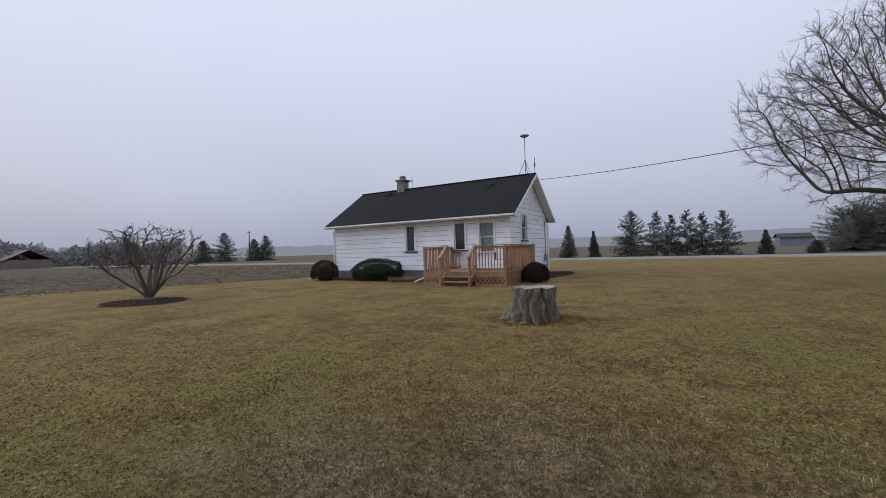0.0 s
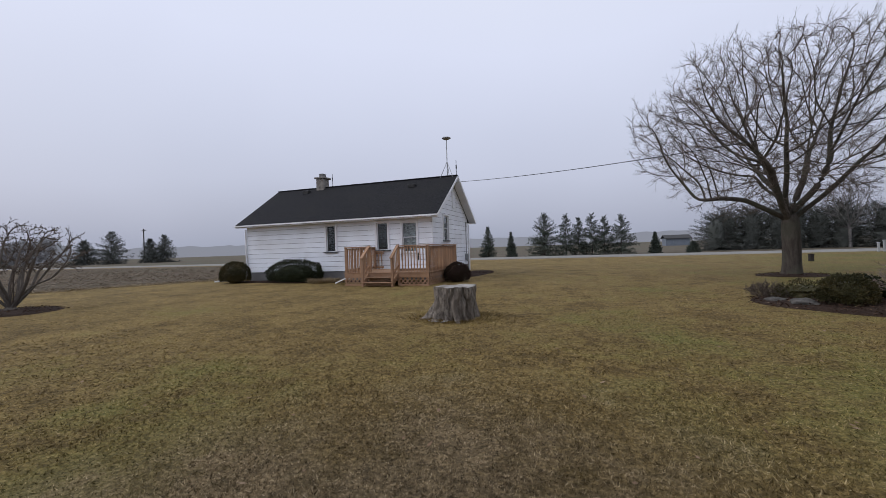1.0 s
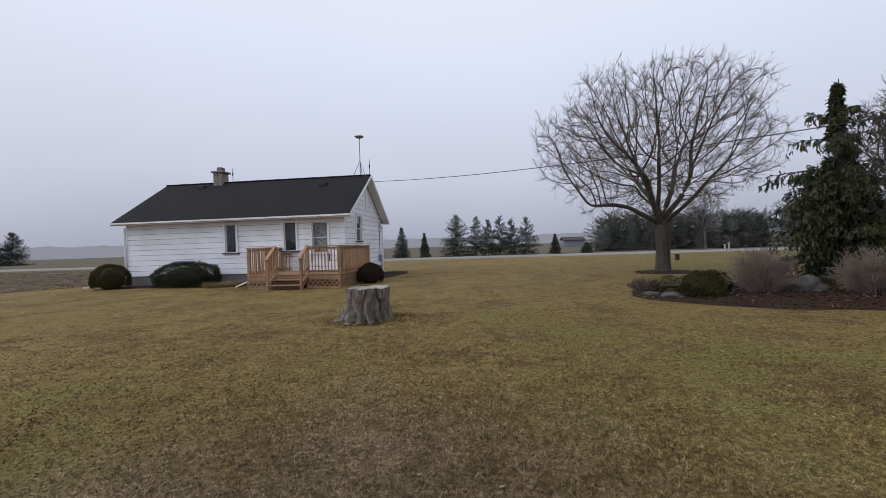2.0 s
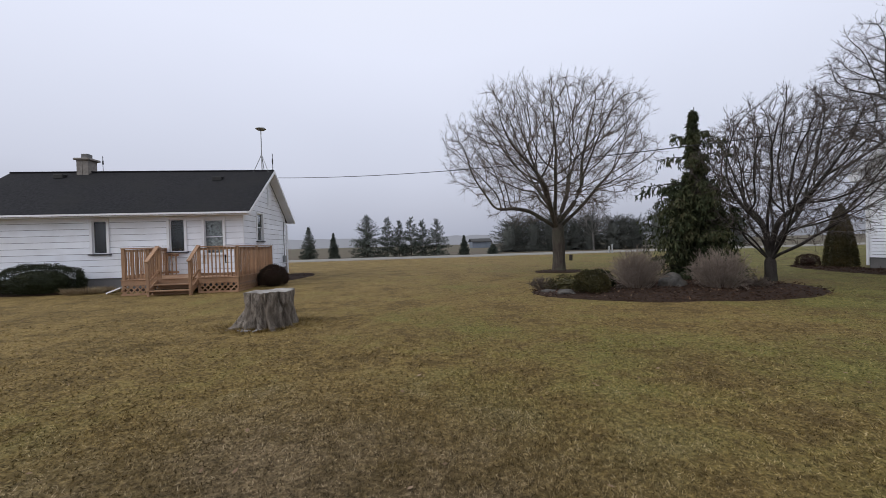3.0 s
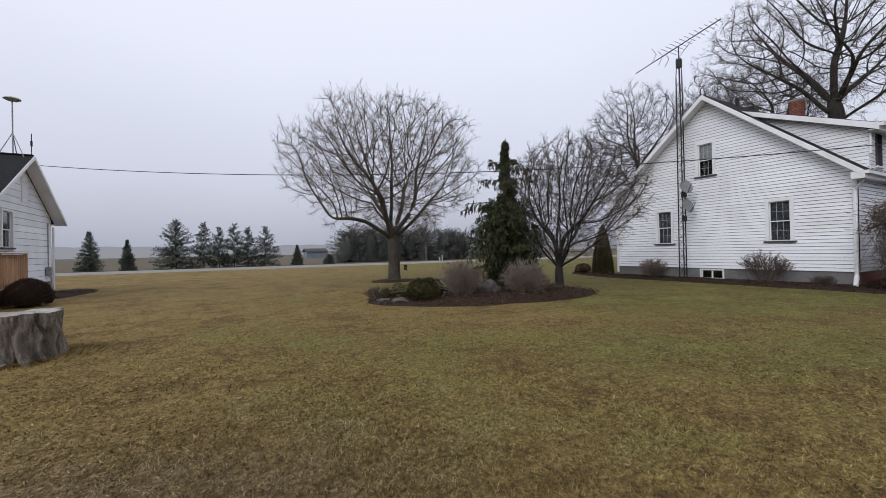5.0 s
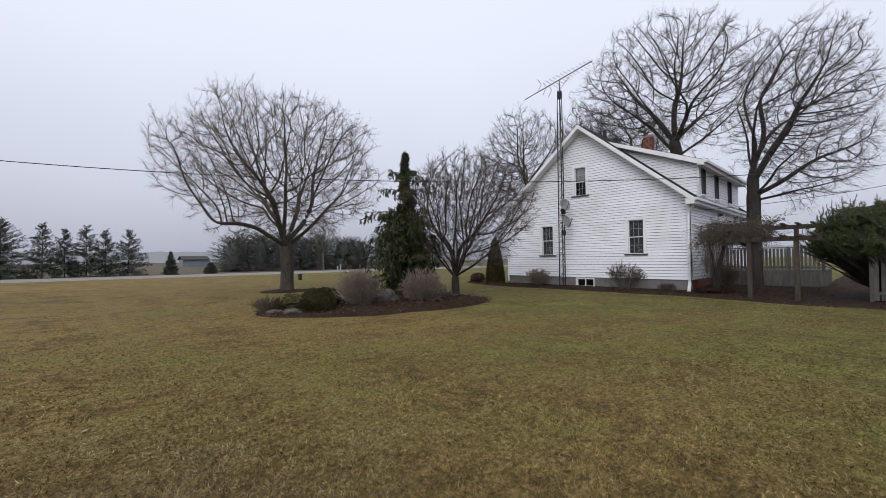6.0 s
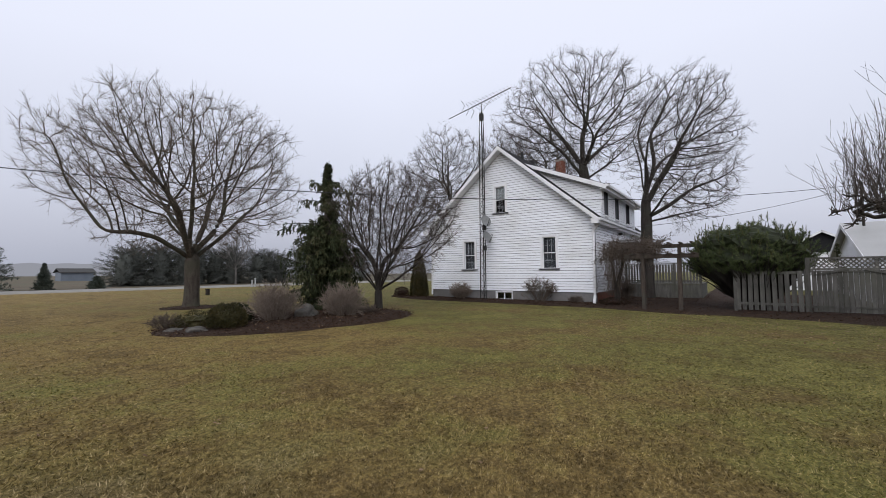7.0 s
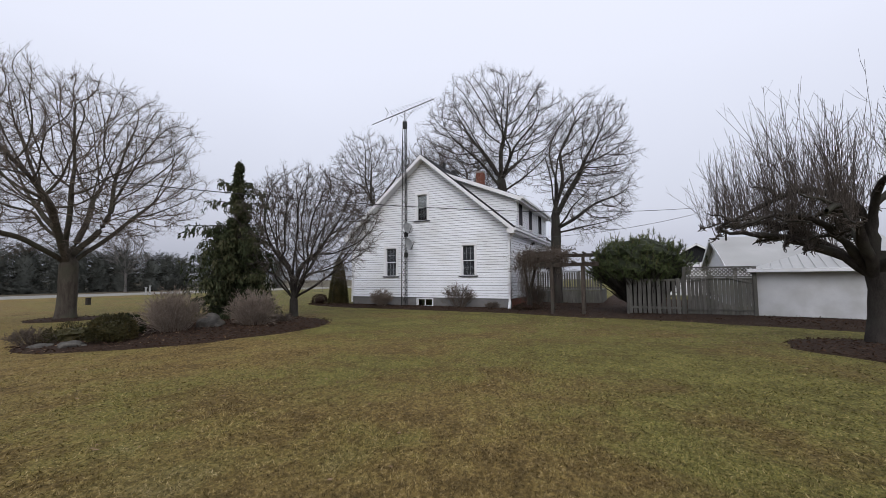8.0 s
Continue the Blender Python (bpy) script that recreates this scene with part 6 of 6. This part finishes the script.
bed("mulch_bed", 7.5, 11.35, 4.15, 2.6, 1.3, "dark bark mulch island bed in the lawn", .12, .08, 6000, -.12)
bed("mulch_ring", 7.46, 19.65, 1.25, 1.1, 2.1, "thin mulch ring under the lawn tree", .05, .12, 400)
bed("mulch_ring", -17.2, 7.3, 1.55, 1.25, 3.7, "dark mulch ring under the magnolia", .05, .15, 500)
bed("mulch_ring", 10.75, -4.85, 1.65, 1.6, 4.9, "dark mulch ring under the apple tree", .06, .12, 1200)
bed("mulch_bed", -6.35, 22.6, .95, 3.0, 5.3, "bare dark soil along the gable end", .08, .15, 500)
bed("mulch_bed", -14.6, 17.8, 4.8, .8, 6.3, "narrow dark soil bed along the house wall", .05, .1, 400)

rng = np.random.default_rng(66)
n = 520
t, q = rng.uniform(0, 2 * np.pi, n), rng.uniform(.25, 1.05, n) ** .6
p = np.stack((7.5 + 3.95 * q * np.cos(t), 11.35 + 2.35 * q * np.sin(t), .135 * (1 - q ** 3) + .035), -1)
tagged(part("fallen_leaves", blades(rng, p, np.stack((rng.normal(0, 1, n), rng.normal(0, 1, n), rng.normal(0, .3, n)), -1), rng.uniform(.04, .09, n), rng.uniform(.02, .05, n), True), M_DRYLEAF), "dry pale leaves on the mulch", "leaves", kind="stuff")

# the long bed along farmhouse, pergola, fence and garage
rng = np.random.default_rng(88)
ys = np.linspace(17.6, -12, 150)
edge = np.interp(ys, (-12, -9, -5.1, -2.9, .2, 1.5, 4.6, 9, 13.9, 16, 17.6), (14.2, 14.2, 14.5, 15.2, 15.9, 15.7, 16.6, 16.8, 16.85, 17.3, 18.2))
edge = edge + np.array([.16 * noise.noise((y * .8, 3, 0)) + .05 * noise.noise((y * 4, 3, 0)) for y in ys])
far = np.where(ys > 5.2, 18.8, np.where(ys > 1.4, 24.3, np.where(ys > -.2, 45.0, np.where(ys > -4.3, 30.0, 18.6))))
v = []
for y, a, b in zip(ys, edge, far):
    for i in range(9):
        f = i / 8
        x = a + (b - a) * f
        v.append((x, y, .0 if i == 0 else .015 + .06 * min(1, f * 3) + .03 * noise.noise((x * 2, y * 2, 4))))
f = [(i * 9 + j, i * 9 + j + 1, (i + 1) * 9 + j + 1, (i + 1) * 9 + j) for i in range(len(ys) - 1) for j in range(8)]
long_bed = tagged(smooth(part("mulch_bed", (v, f), M_MULCH)), "long dark mulch bed beside house and fence", "mulch bed", kind="structure")
n = 9000
i = rng.integers(0, len(ys), n)
fr = rng.uniform(-.02, .9, n)
p = np.stack((edge[i] + (far[i] - edge[i]) * fr, ys[i] + rng.uniform(-.1, .1, n), .03 + .06 * np.minimum(1, fr * 3)), -1)
s = rng.uniform(.03, .11, n)
tagged(part("mulch_chips", blades(rng, p, np.stack((rng.normal(0, 1, n), rng.normal(0, 1, n), rng.normal(.1, .25, n)), -1), s, s * .35), M_CHIP, long_bed), "dark bark chips", kind="stuff")


# ---- pergola, fences, garage ----
def pergola():
    p = thing("pergola", pose(16.85, 2.2, 0), "weathered wooden pergola overgrown with bare vines", "pergola")
    L = lambda x, y, z: (x - 16.85, y - 2.2, z)
    for x, y, h in ((16.85, 1.62, 2.02), (16.85, 2.86, 2.02), (19.0, 1.82, 2.5), (19.0, 3.2, 2.5)):
        part("post", block(*L(x - .068, y - .068, -.05), *L(x + .068, y + .068, h), bevel=.012), M_OLDWOOD, p)
    part("beam", beam(L(16.79, 1.0, 2.06), L(16.79, 3.5, 2.06), .05, .15), M_OLDWOOD, p)
    part("beam", beam(L(16.92, 1.0, 2.06), L(16.92, 3.5, 2.06), .05, .15), M_OLDWOOD, p)
    part("beam", beam(L(19.0, 1.1, 2.55), L(19.0, 3.6, 2.55), .06, .16), M_OLDWOOD, p)
    for i in range(6):
        y = 1.15 + i * .41
        part("rafter", beam(L(16.5, y, 2.16), L(17.7, y, 2.16), .09, .05), M_OLDWOOD, p)
        part("rafter", beam(L(18.4, y + .2, 2.66), L(19.6, y + .2, 2.66), .09, .05), M_OLDWOOD, p)
    rng = np.random.default_rng(91)
    v = thing("climbing_vine", pose(18.3, 3.95, 0), "tangle of bare brown vines over the pergola", "vine")
    n = 1700
    s = np.stack((rng.uniform(-1.2, .8, n), rng.uniform(-1.5, .55, n), rng.uniform(1.85, 2.5, n)), -1)
    s[:, 2] += .20 * (s[:, 0] + 1.4)
    pts, rad = shoot(rng, s, rng.normal(0, 1, (n, 3)) * np.array([1, 1, .35]), rng.uniform(.3, .85, n), np.full(n, .008), np.full(n, .004), 7, .35, -.06)
    m = 320
    s2 = np.stack((rng.uniform(-.9, .9, m), rng.uniform(.0, .6, m), rng.uniform(1.3, 2.4, m)), -1)
    p2, r2 = shoot(rng, s2, np.array([0, 0, -1.0]) + rng.normal(0, .3, (m, 3)), rng.uniform(.4, 1.3, m), np.full(m, .006), np.full(m, .003), 7, .2, -.1)
    stem = np.array([[(.15, .25, -.1), (.1, .2, .5), (-.1, .15, 1.0), (.0, .0, 1.6), (-.3, -.2, 2.2), (-.8, -.4, 2.4)], [(.0, .3, -.1), (.1, .3, .5), (.25, .35, 1.0), (.2, .4, 1.6), (.1, .5, 2.1), (.0, .1, 2.4)]])
    smooth(part("stem", tubes([(stem, np.array([[.11, .09, .08, .07, .06, .04], [.06, .055, .05, .045, .04, .03]]), 9)]), M_DARKBARK, v))
    part("vine_tangle", tubes([(pts, rad, 3), (p2, r2, 3)]), M_TWIG, v)
    q, w, _, _ = offshoots(rng, pts, rad, 8, .1, 60, .3)
    part("dead_foliage", blades(rng, q[:2600], w[:2600], np.full(2600, .06), np.full(2600, .035)), M_BROWNLEAF, v)


pergola()


def side_deck():
    d = thing("side_deck", pose(24.4, 1.4, 0), "grey raised deck with slatted railing beside the farmhouse", "deck")
    W, D = 3.7, 4.0
    part("skirt", block(0, 0, -.05, .04, W, .78), M_GREYWOOD, d)
    part("skirt", block(.05, 0, -.05, D, .04, .78), M_GREYWOOD, d)
    for i in range(27):
        part("floor_board", block(-.03 + i * .15, -.03, .79, .11 + i * .15, W + .03, .83), M_GREYWOOD, d)
    for y in (0, 1.2, 2.4, W - .1):
        part("post", block(-.02, y, .0, .08, y + .1, 1.92), M_GREYWOOD, d)
    part("rail", block(-.03, 0, 1.86, .12, W, 1.90), M_GREYWOOD, d)
    part("rail", block(.0, 0, .92, .05, W, .99), M_GREYWOOD, d)
    for i in range(26):
        part("baluster", block(-.045, .03 + i * .142, .86, -.015, .12 + i * .142, 1.84), M_GREYWOOD, d)


side_deck()


def fence():
    X, Y0, Y1 = 18.05, -.02, -2.0
    f = thing("board_fence", pose(X, Y0, 0), "weathered grey board fence with gaps", "fence")
    for y in (Y0, Y1 + .0):
        part("post", block(-.05, y - Y0 - .05, -.05, .05, y - Y0 + .05, 1.52), M_GREYWOOD, f)
    for z in (.25, 1.36):
        part("rail", block(.005, Y1 - Y0, z, .045, 0, z + .09), M_GREYWOOD, f)
    n = 11
    r = random.Random(5)
    for i in range(n):
        y = -.06 - i * (2.0 - .14) / (n - .3)
        h = 1.46 + r.uniform(-.02, .02)
        o = part("board", block(-.02, -.065, .06, 0, .065, h, bevel=.004), M_GREYWOOD, f)
        o.location, o.rotation_euler = (0 if i % 2 == 0 else .068, y - .03, 0), (r.uniform(-.012, .012), 0, 0)
    g = thing("garden_gate", pose(18.17, -2.06, 0), "weathered grey board gate with a lattice top and bent-up braces", "gate")
    W = 2.28
    for y in (0, -W):
        part("post", block(-.06, y - .06, -.05, .06, y + .06, 1.92, bevel=.01), M_GREYWOOD, g)
    for i in range(17):
        y = -.10 - i * .128
        part("board", block(-.012, y - .118, .08, .012, y, 1.44 + r.uniform(-.008, .008)), M_GREYWOOD, g)
    for z in (.22, 1.42, 1.49, 1.86):
        part("rail", block(-.036, -W + .06, z, -.013, -.06, z + .06), M_GREYWOOD, g)
    part("brace", beam((-.045, -.1, 1.30), (-.045, -1.0, 1.52), .025, .06), M_GREYWOOD, g)
    part("brace", beam((-.045, -1.35, 1.52), (-.045, -W + .08, 1.30), .025, .06), M_GREYWOOD, g)
    z0, z1 = 1.55, 1.86
    for k, sg in enumerate((1, -1)):
        s = -(z1 - z0)
        while s < W - .12:
            a, b = (s, z0), (s + z1 - z0, z1)
            if a[0] < 0: a = (0, z0 - s)
            if b[0] > W - .12: b = (W - .12, z1 - (s + z1 - z0 - W + .12))
            if sg < 0: a, b = (a[0], z0 + z1 - a[1]), (b[0], z0 + z1 - b[1])
            if abs(b[0] - a[0]) > .03:
                part("lattice_strip", beam((-.02 + .012 * k, -.06 - a[0], a[1]), (-.02 + .012 * k, -.06 - b[0], b[1]), .009, .035), M_GREYWOOD, g)
            s += .13


fence()


def garage():
    g = thing("garage", pose(18.3, -4.4, 0, 0, 0, -12), "low whitewashed block garage with ribbed steel roof", "garage")
    W, D, H = 7.2, 6.4, 1.74
    part("wall", block(0, -W, -.1, .2, 0, H), M_STUCCO, g)
    part("wall", block(.2, -.2, -.1, D, 0, H), M_STUCCO, g)
    part("wall", block(D - .2, -W, -.1, D, -.2, H), M_STUCCO, g)
    part("wall", block(.2, -W, -.1, D - .2, -W + .2, H), M_STUCCO, g)
    r = random.Random(8)
    for i in range(9):
        for j in range(17):
            z, y = .02 + i * .2, -.42 - j * .42 + (.2 if i % 2 else 0)
            if y < -W + .05 or y + .4 > .02:
                continue
            part("block", block(-.006 - r.uniform(0, .0015), y, z, 0, min(y + .417, -.01), z + .197), M_STUCCO, g)
    e, rz = .22, 2.62
    x0, x1, y0, y1 = -e, D + e, -W - e, e
    cx, hy = D / 2, 2.2
    bm = bmesh.new()
    c = [bm.verts.new(p) for p in ((x0, y1, H + .06), (x0, y0, H + .06), (x1, y0, H + .06), (x1, y1, H + .06), (cx, y1 - hy, rz), (cx, y0 + hy, rz))]
    for q in ((0, 4, 5, 1), (1, 5, 2), (2, 5, 4, 3), (3, 4, 0), (0, 1, 2, 3)):
        bm.faces.new([c[i] for i in q])
    bmesh.ops.recalc_face_normals(bm, faces=bm.faces[:])
    part("roof", bm, M_TIN, g, "pale ribbed steel roof")
    s = (rz - H - .06) / (cx - x0)
    y = y1 - .12
    while y > y0 + .1:
        t = min(1.0, (y1 - y) / hy, (y - y0) / hy)
        part("rib", beam((x0 + .01, y, H + .075), (x0 + (cx - x0) * t, y, H + .075 + (rz - H - .06) * t), .03, .03), M_TIN, g)
        y -= .30
    part("fascia", block(x0 - .03, y0, H - .04, x0, y1, H + .07), M_TRIM, g)
    gutter(g, (x0 - .09, y0, H + .0), (x0 - .09, y1, H + .0))
    part("fascia", block(x0, y1, H - .04, x1, y1 + .03, H + .07), M_TRIM, g)
    # taller sided garage behind it
    h = thing("sided_garage", pose(29.45, -5.0, 0), "white sided gable garage behind the fence", "garage")
    w = Wall((4.25, 0, 0), (-1, 0, 0), (0, 1, 0), 8.5, 0, lambda a: 2.1 + 1.75 * (1 - abs(a - 4.25) / 4.25), (4.25,))
    core = w.core(h, [], M_INNER)
    w.boards(core, [], .15, M_VINYL)
    part("wall", block(-4.25, -7, 0, -4.1, -.16, 2.1), M_VINYL, h)
    part("wall", block(4.1, -7, 0, 4.25, -.16, 2.1), M_VINYL, h)
    part("wall", block(-4.1, -7, 0, 4.1, -6.85, 2.1), M_VINYL, h)
    for s in (1, -1):
        roof_slab(h, ((s * 4.55, .35, 2.08), (s * 4.55, -7.3, 2.08), (0, -7.3, 3.98), (0, .35, 3.98)), .1, M_TIN)
        bm = bmesh.new()
        hexa(bm, ((0, .35, 3.74), (0, .38, 3.74), (s * 4.55, .38, 1.86), (s * 4.55, .35, 1.86), (0, .35, 3.96), (0, .38, 3.96), (s * 4.55, .38, 2.07), (s * 4.55, .35, 2.07)))
        bmesh.ops.recalc_face_normals(bm, faces=bm.faces[:])
        part("bargeboard", bm, M_TRIM, h)
    conifer("spruce_tree", 23.5, -3.6, "small young spruce behind the gate", 240, 2.6, 1.0, M_NEEDLE, 16, 8, .1, (.14, .05), 18, .05)
    b = thing("drive_shed", pose(39.5, -5.12, 0), "dark brown gable shed with a pale door band", "shed")
    w = Wall((0, 3, 0), (0, -1, 0), (-1, 0, 0), 6, 0, lambda a: 2.55 + 1.72 * (1 - abs(a - 3) / 3), (3.0,))
    w.core(b, [], M_ROOF)
    part("door", w.slab(.3, 5.7, 0, 2.80, .01, .06), M_TRIM, b, "pale overhead door")
    for s in (1, -1):
        roof_slab(b, ((-.3, s * 3.3, 2.48), (8, s * 3.3, 2.48), (8, 0, 4.40), (-.3, 0, 4.40)), .1, M_ROOF)
        part("fascia", beam((-.32, s * 3.3, 2.40), (-.32, 0, 4.32), .04, .16), M_TRIM, b)
        part("wall", block(.16, min(s * 3, s * 2.85), 0, 8, max(s * 3, s * 2.85), 2.5), M_SHEATH, b)


garage()


sb = thing("splash_block", pose(-11.1, 16.35, 0), "white plastic splash trough tipped beside the deck", "splash block")
part("trough", beam((-.35, .1, .05), (.32, -.15, .26), .3, .05), M_TRIM, sb)
part("rim", beam((-.35, .26, .09), (.32, .01, .30), .03, .09), M_TRIM, sb)

# ---- wires and poles ----
def cable(name, a, b, sag, label, r=.012):
    a, b = np.array(a, float), np.array(b, float)
    t = np.linspace(0, 1, 60)
    p = a + (b - a) * t[:, None]
    p[:, 2] -= 4 * sag * t * (1 - t)
    return tagged(smooth(part(name, tubes([(p[None], np.full((1, 60), r), 6)]), M_WIRE)), label, "cable", kind="structure")


cable("overhead_cable", (-6.86, 22.3, 5.33), (28.9, -5.42, 5.9), 1.43, "black overhead service cable across the yard", .014)
cable("overhead_cable", (28.9, -5.42, 5.85), (20.5, 5.0, 3.6), .35, "thin black cable to the farmhouse", .012)
cable("overhead_cable", (28.9, -5.42, 5.9), (40, -40, 6.5), .8, "black overhead service cable across the yard", .014)


def pole(name, x, y, h, r, label, arm):
    p = thing(name, pose(x, y, 0), label, "utility pole")
    part("shaft", rod((0, 0, -.3), (0, 0, h), r, 10, r2=r * .75), M_DARKBARK, p)
    if arm:
        part("crossarm", block(-arm, -.06, h - .6, arm, .06, h - .45), M_DARKBARK, p)
        for s in (-1, -.4, .4, 1):
            part("insulator", rod((s * arm * .9, 0, h - .45), (s * arm * .9, 0, h - .25), .05, 8), M_DISH, p)
    else:
        part("weatherhead", rod((0, 0, h), (-.12, .08, h + .06), .05, 8), M_BLACKM, p)


pole("utility_pole", 28.9, -5.42, 6.0, .07, "dark service mast that rises through the garage roof", 0)
pole("utility_pole", -124, 85, 10.2, .17, "distant wooden utility pole at the roadside", 1.1)

# ---- roadside and distance ----
def far_shed(x, y, w, d, h, rz, wall_mat, roof_mat, label):
    s = thing("far_barn", pose(x, y, 0), label, "barn")
    part("wall", block(-w / 2, -d / 2, 0, w / 2, d / 2, h), wall_mat, s)
    for sg in (1, -1):
        roof_slab(s, ((-w / 2 - .4, sg * (d / 2 + .4), h), (w / 2 + .4, sg * (d / 2 + .4), h), (w / 2 + .4, 0, rz), (-w / 2 - .4, 0, rz)), .15, roof_mat)
    part("door", block(-1.2, -d / 2 - .06, 0, 1.2, -d / 2 - .005, h * .8), wall_mat, s)


far_shed(26.4, 135, 6.2, 6, 2.2, 3.2, M_BLUEWALL, M_SHEATH, "distant low blue-grey shed with a dark roof")
far_shed(-172, 42, 15, 10, 2.6, 5.6, M_BARNWALL, M_BARNROOF, "distant low brown barn at the field edge")

m = thing("utility_box", pose(12.8, 30.4, 0), "small dark utility box standing in the lawn", "utility box")
part("body", block(-.10, -.13, -.05, .10, .13, .40, bevel=.02), M_DARKBARK, m)
part("lid", block(-.12, -.15, .40, .12, .15, .46, bevel=.02), M_DARKBARK, m)
m = thing("roadside_marker", pose(23.9, 45.0, 0), "pair of pale grey roadside marker posts", "marker post")
for dx in (0, .38):
    part("post", block(dx - .07, -.06, -.05, dx + .07, .06, .72 + dx * .5, bevel=.02), M_DISH, m)
    part("cap", block(dx - .10, -.09, .72 + dx * .5, dx + .10, .09, .79 + dx * .5, bevel=.02), M_DISH, m)

# misty woods beyond the field, their haze mixed into the leafless grey
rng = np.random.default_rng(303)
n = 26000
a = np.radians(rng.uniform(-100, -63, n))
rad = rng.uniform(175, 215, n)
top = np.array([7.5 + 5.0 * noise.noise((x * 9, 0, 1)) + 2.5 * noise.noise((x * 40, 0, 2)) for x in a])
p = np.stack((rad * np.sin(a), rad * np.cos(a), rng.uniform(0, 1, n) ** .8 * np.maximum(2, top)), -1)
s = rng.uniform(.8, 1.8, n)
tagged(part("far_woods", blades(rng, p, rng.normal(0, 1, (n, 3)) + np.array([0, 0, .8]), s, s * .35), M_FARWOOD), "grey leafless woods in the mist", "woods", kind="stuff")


# ---- grass, stubble and fallen leaves ----
def keep_lawn(x, y):
    """True where turf grows: off the beds, buildings and stump."""
    u, w = (x - 7.5) * .993 - (y - 11.35) * .12, (x - 7.5) * .12 + (y - 11.35) * .993
    ok = (u / 4.15) ** 2 + (w / 2.6) ** 2 > 1.0
    ok &= (x + 3.12) ** 2 + (y - 8.5) ** 2 > .30
    ok &= x < np.interp(y, (-12, -9, -5.1, -2.9, .2, 1.5, 4.6, 9, 13.9, 17.6), (14.2, 14.2, 14.5, 15.2, 15.9, 15.7, 16.6, 16.8, 16.85, 18.2))
    ok &= ((x - 10.75) / 1.65) ** 2 + ((y + 4.85) / 1.6) ** 2 > 1.0
    ok &= ~((x < -5.6) & (x > -19.5) & (y > 17.6))
    ok &= x > field_edge(y)
    return ok


def turf(name, seed, n, r0, r1, label, a0=-84, a1=122):
    """Mown grass that grows coarser and sparser with the distance from the middle of the yard."""
    rng = np.random.default_rng(seed)
    a = np.radians(rng.uniform(a0, a1, n))
    r = r1 * np.sqrt(rng.uniform(0, 1, n)) if r1 < 3 else r0 * (r1 / r0) ** rng.uniform(0, 1, n)
    x, y = -.46 + r * np.sin(a), r * np.cos(a)
    k = keep_lawn(x, y)
    x, y, r = x[k], y[k], r[k]
    m = len(x)
    p = np.stack((x, y, np.full(m, -.004)), -1)
    d = np.stack((rng.normal(0, .7, m), rng.normal(0, .7, m), np.abs(rng.normal(.55, .35, m)) / (1 + (r / 7) ** 2) + .05), -1)
    patchy = np.array([noise.noise((u * .9, v * .9, 5)) + .6 * noise.noise((u * 3, v * 3, 9)) for u, v in zip(x, y)])
    h = (.028 + .0011 * r) * rng.uniform(.5, 1.4, m) * (1 + .35 * patchy)
    tagged(part(name, slivers(rng, p, d, h, .0030 * np.maximum(r, 1.7) / (1 + (r / 9) ** 2) * rng.uniform(.6, 1.3, m)), M_GRASS), label, "grass", kind="stuff")


turf("turf_grass", 1, 700000, 2.1, 40.0, "short winter grass, brown and green mixed")
turf("turf_grass", 2, 30000, 2.1, 30.0, "short winter grass, brown and green mixed", 122, 276)
turf("turf_grass", 3, 26000, .06, 2.1, "short winter grass, brown and green mixed", 0, 360)
rng = np.random.default_rng(17)
n = 3000
a = rng.uniform(0, 2 * np.pi, n)
r = .48 + np.abs(rng.normal(0, .17, n)) * (1 + 1.5 * np.cos(a) ** 4)
p = np.stack((-3.12 + r * np.cos(a), 8.5 + r * np.sin(a), np.full(n, -.01)), -1)
tagged(part("long_grass", blades(rng, p, np.stack((np.cos(a) * .6, np.sin(a) * .6, rng.uniform(.2, .9, n)), -1), rng.uniform(.05, .12, n), np.full(n, .009)), M_GRASS), "longer unmown grass round the stump", "grass", kind="stuff")
n = 6000
x, y = rng.uniform(8.0, 16.4, n), rng.uniform(-6, 7, n)
w = rng.uniform(0, 1, n) < np.exp(-((x - 13.2) / 2.6) ** 2 - ((y - .5) / 4) ** 2)
x, y = x[w], y[w]
x2, y2 = rng.uniform(-12, 14, 420), rng.uniform(1.5, 14, 420)
x, y = np.concatenate((x, x2)), np.concatenate((y, y2))
k = keep_lawn(x, y)
x, y = x[k], y[k]
p = np.stack((x, y, rng.uniform(.02, .045, len(x))), -1)
tagged(part("fallen_leaves", blades(rng, p, np.stack((rng.normal(0, 1, len(x)), rng.normal(0, 1, len(x)), rng.normal(0, .25, len(x))), -1), rng.uniform(.03, .075, len(x)), rng.uniform(.02, .045, len(x)), True), M_DRYLEAF), "scattered dry brown fallen leaves", "leaves", kind="stuff")
n = 26000
y = np.round(rng.uniform(-12, 42, n) / .76) * .76 + rng.normal(0, .08, n)
x = field_edge(y) - np.abs(rng.normal(0, 26, n))
p = np.stack((x, y, np.full(n, .03)), -1)
tagged(part("stubble", blades(rng, p, np.stack((rng.normal(0, .8, n), rng.normal(0, .8, n), rng.uniform(.02, .22, n)), -1), rng.uniform(.15, .55, n), rng.uniform(.015, .035, n)), M_STUBBLE), "pale broken corn stubble", "stubble", kind="stuff")
n = 9000
y = rng.uniform(-12, 34, n)
x = field_edge(y) + rng.normal(.2, .7, n)
p = np.stack((x, y, np.full(n, .025)), -1)
tagged(part("verge_grass", blades(rng, p, np.stack((rng.normal(0, .8, n), rng.normal(0, .8, n), rng.uniform(.02, .4, n)), -1), rng.uniform(.08, .25, n), rng.uniform(.012, .03, n)), M_STRAW), "bleached grass along the field edge", "grass", kind="stuff")
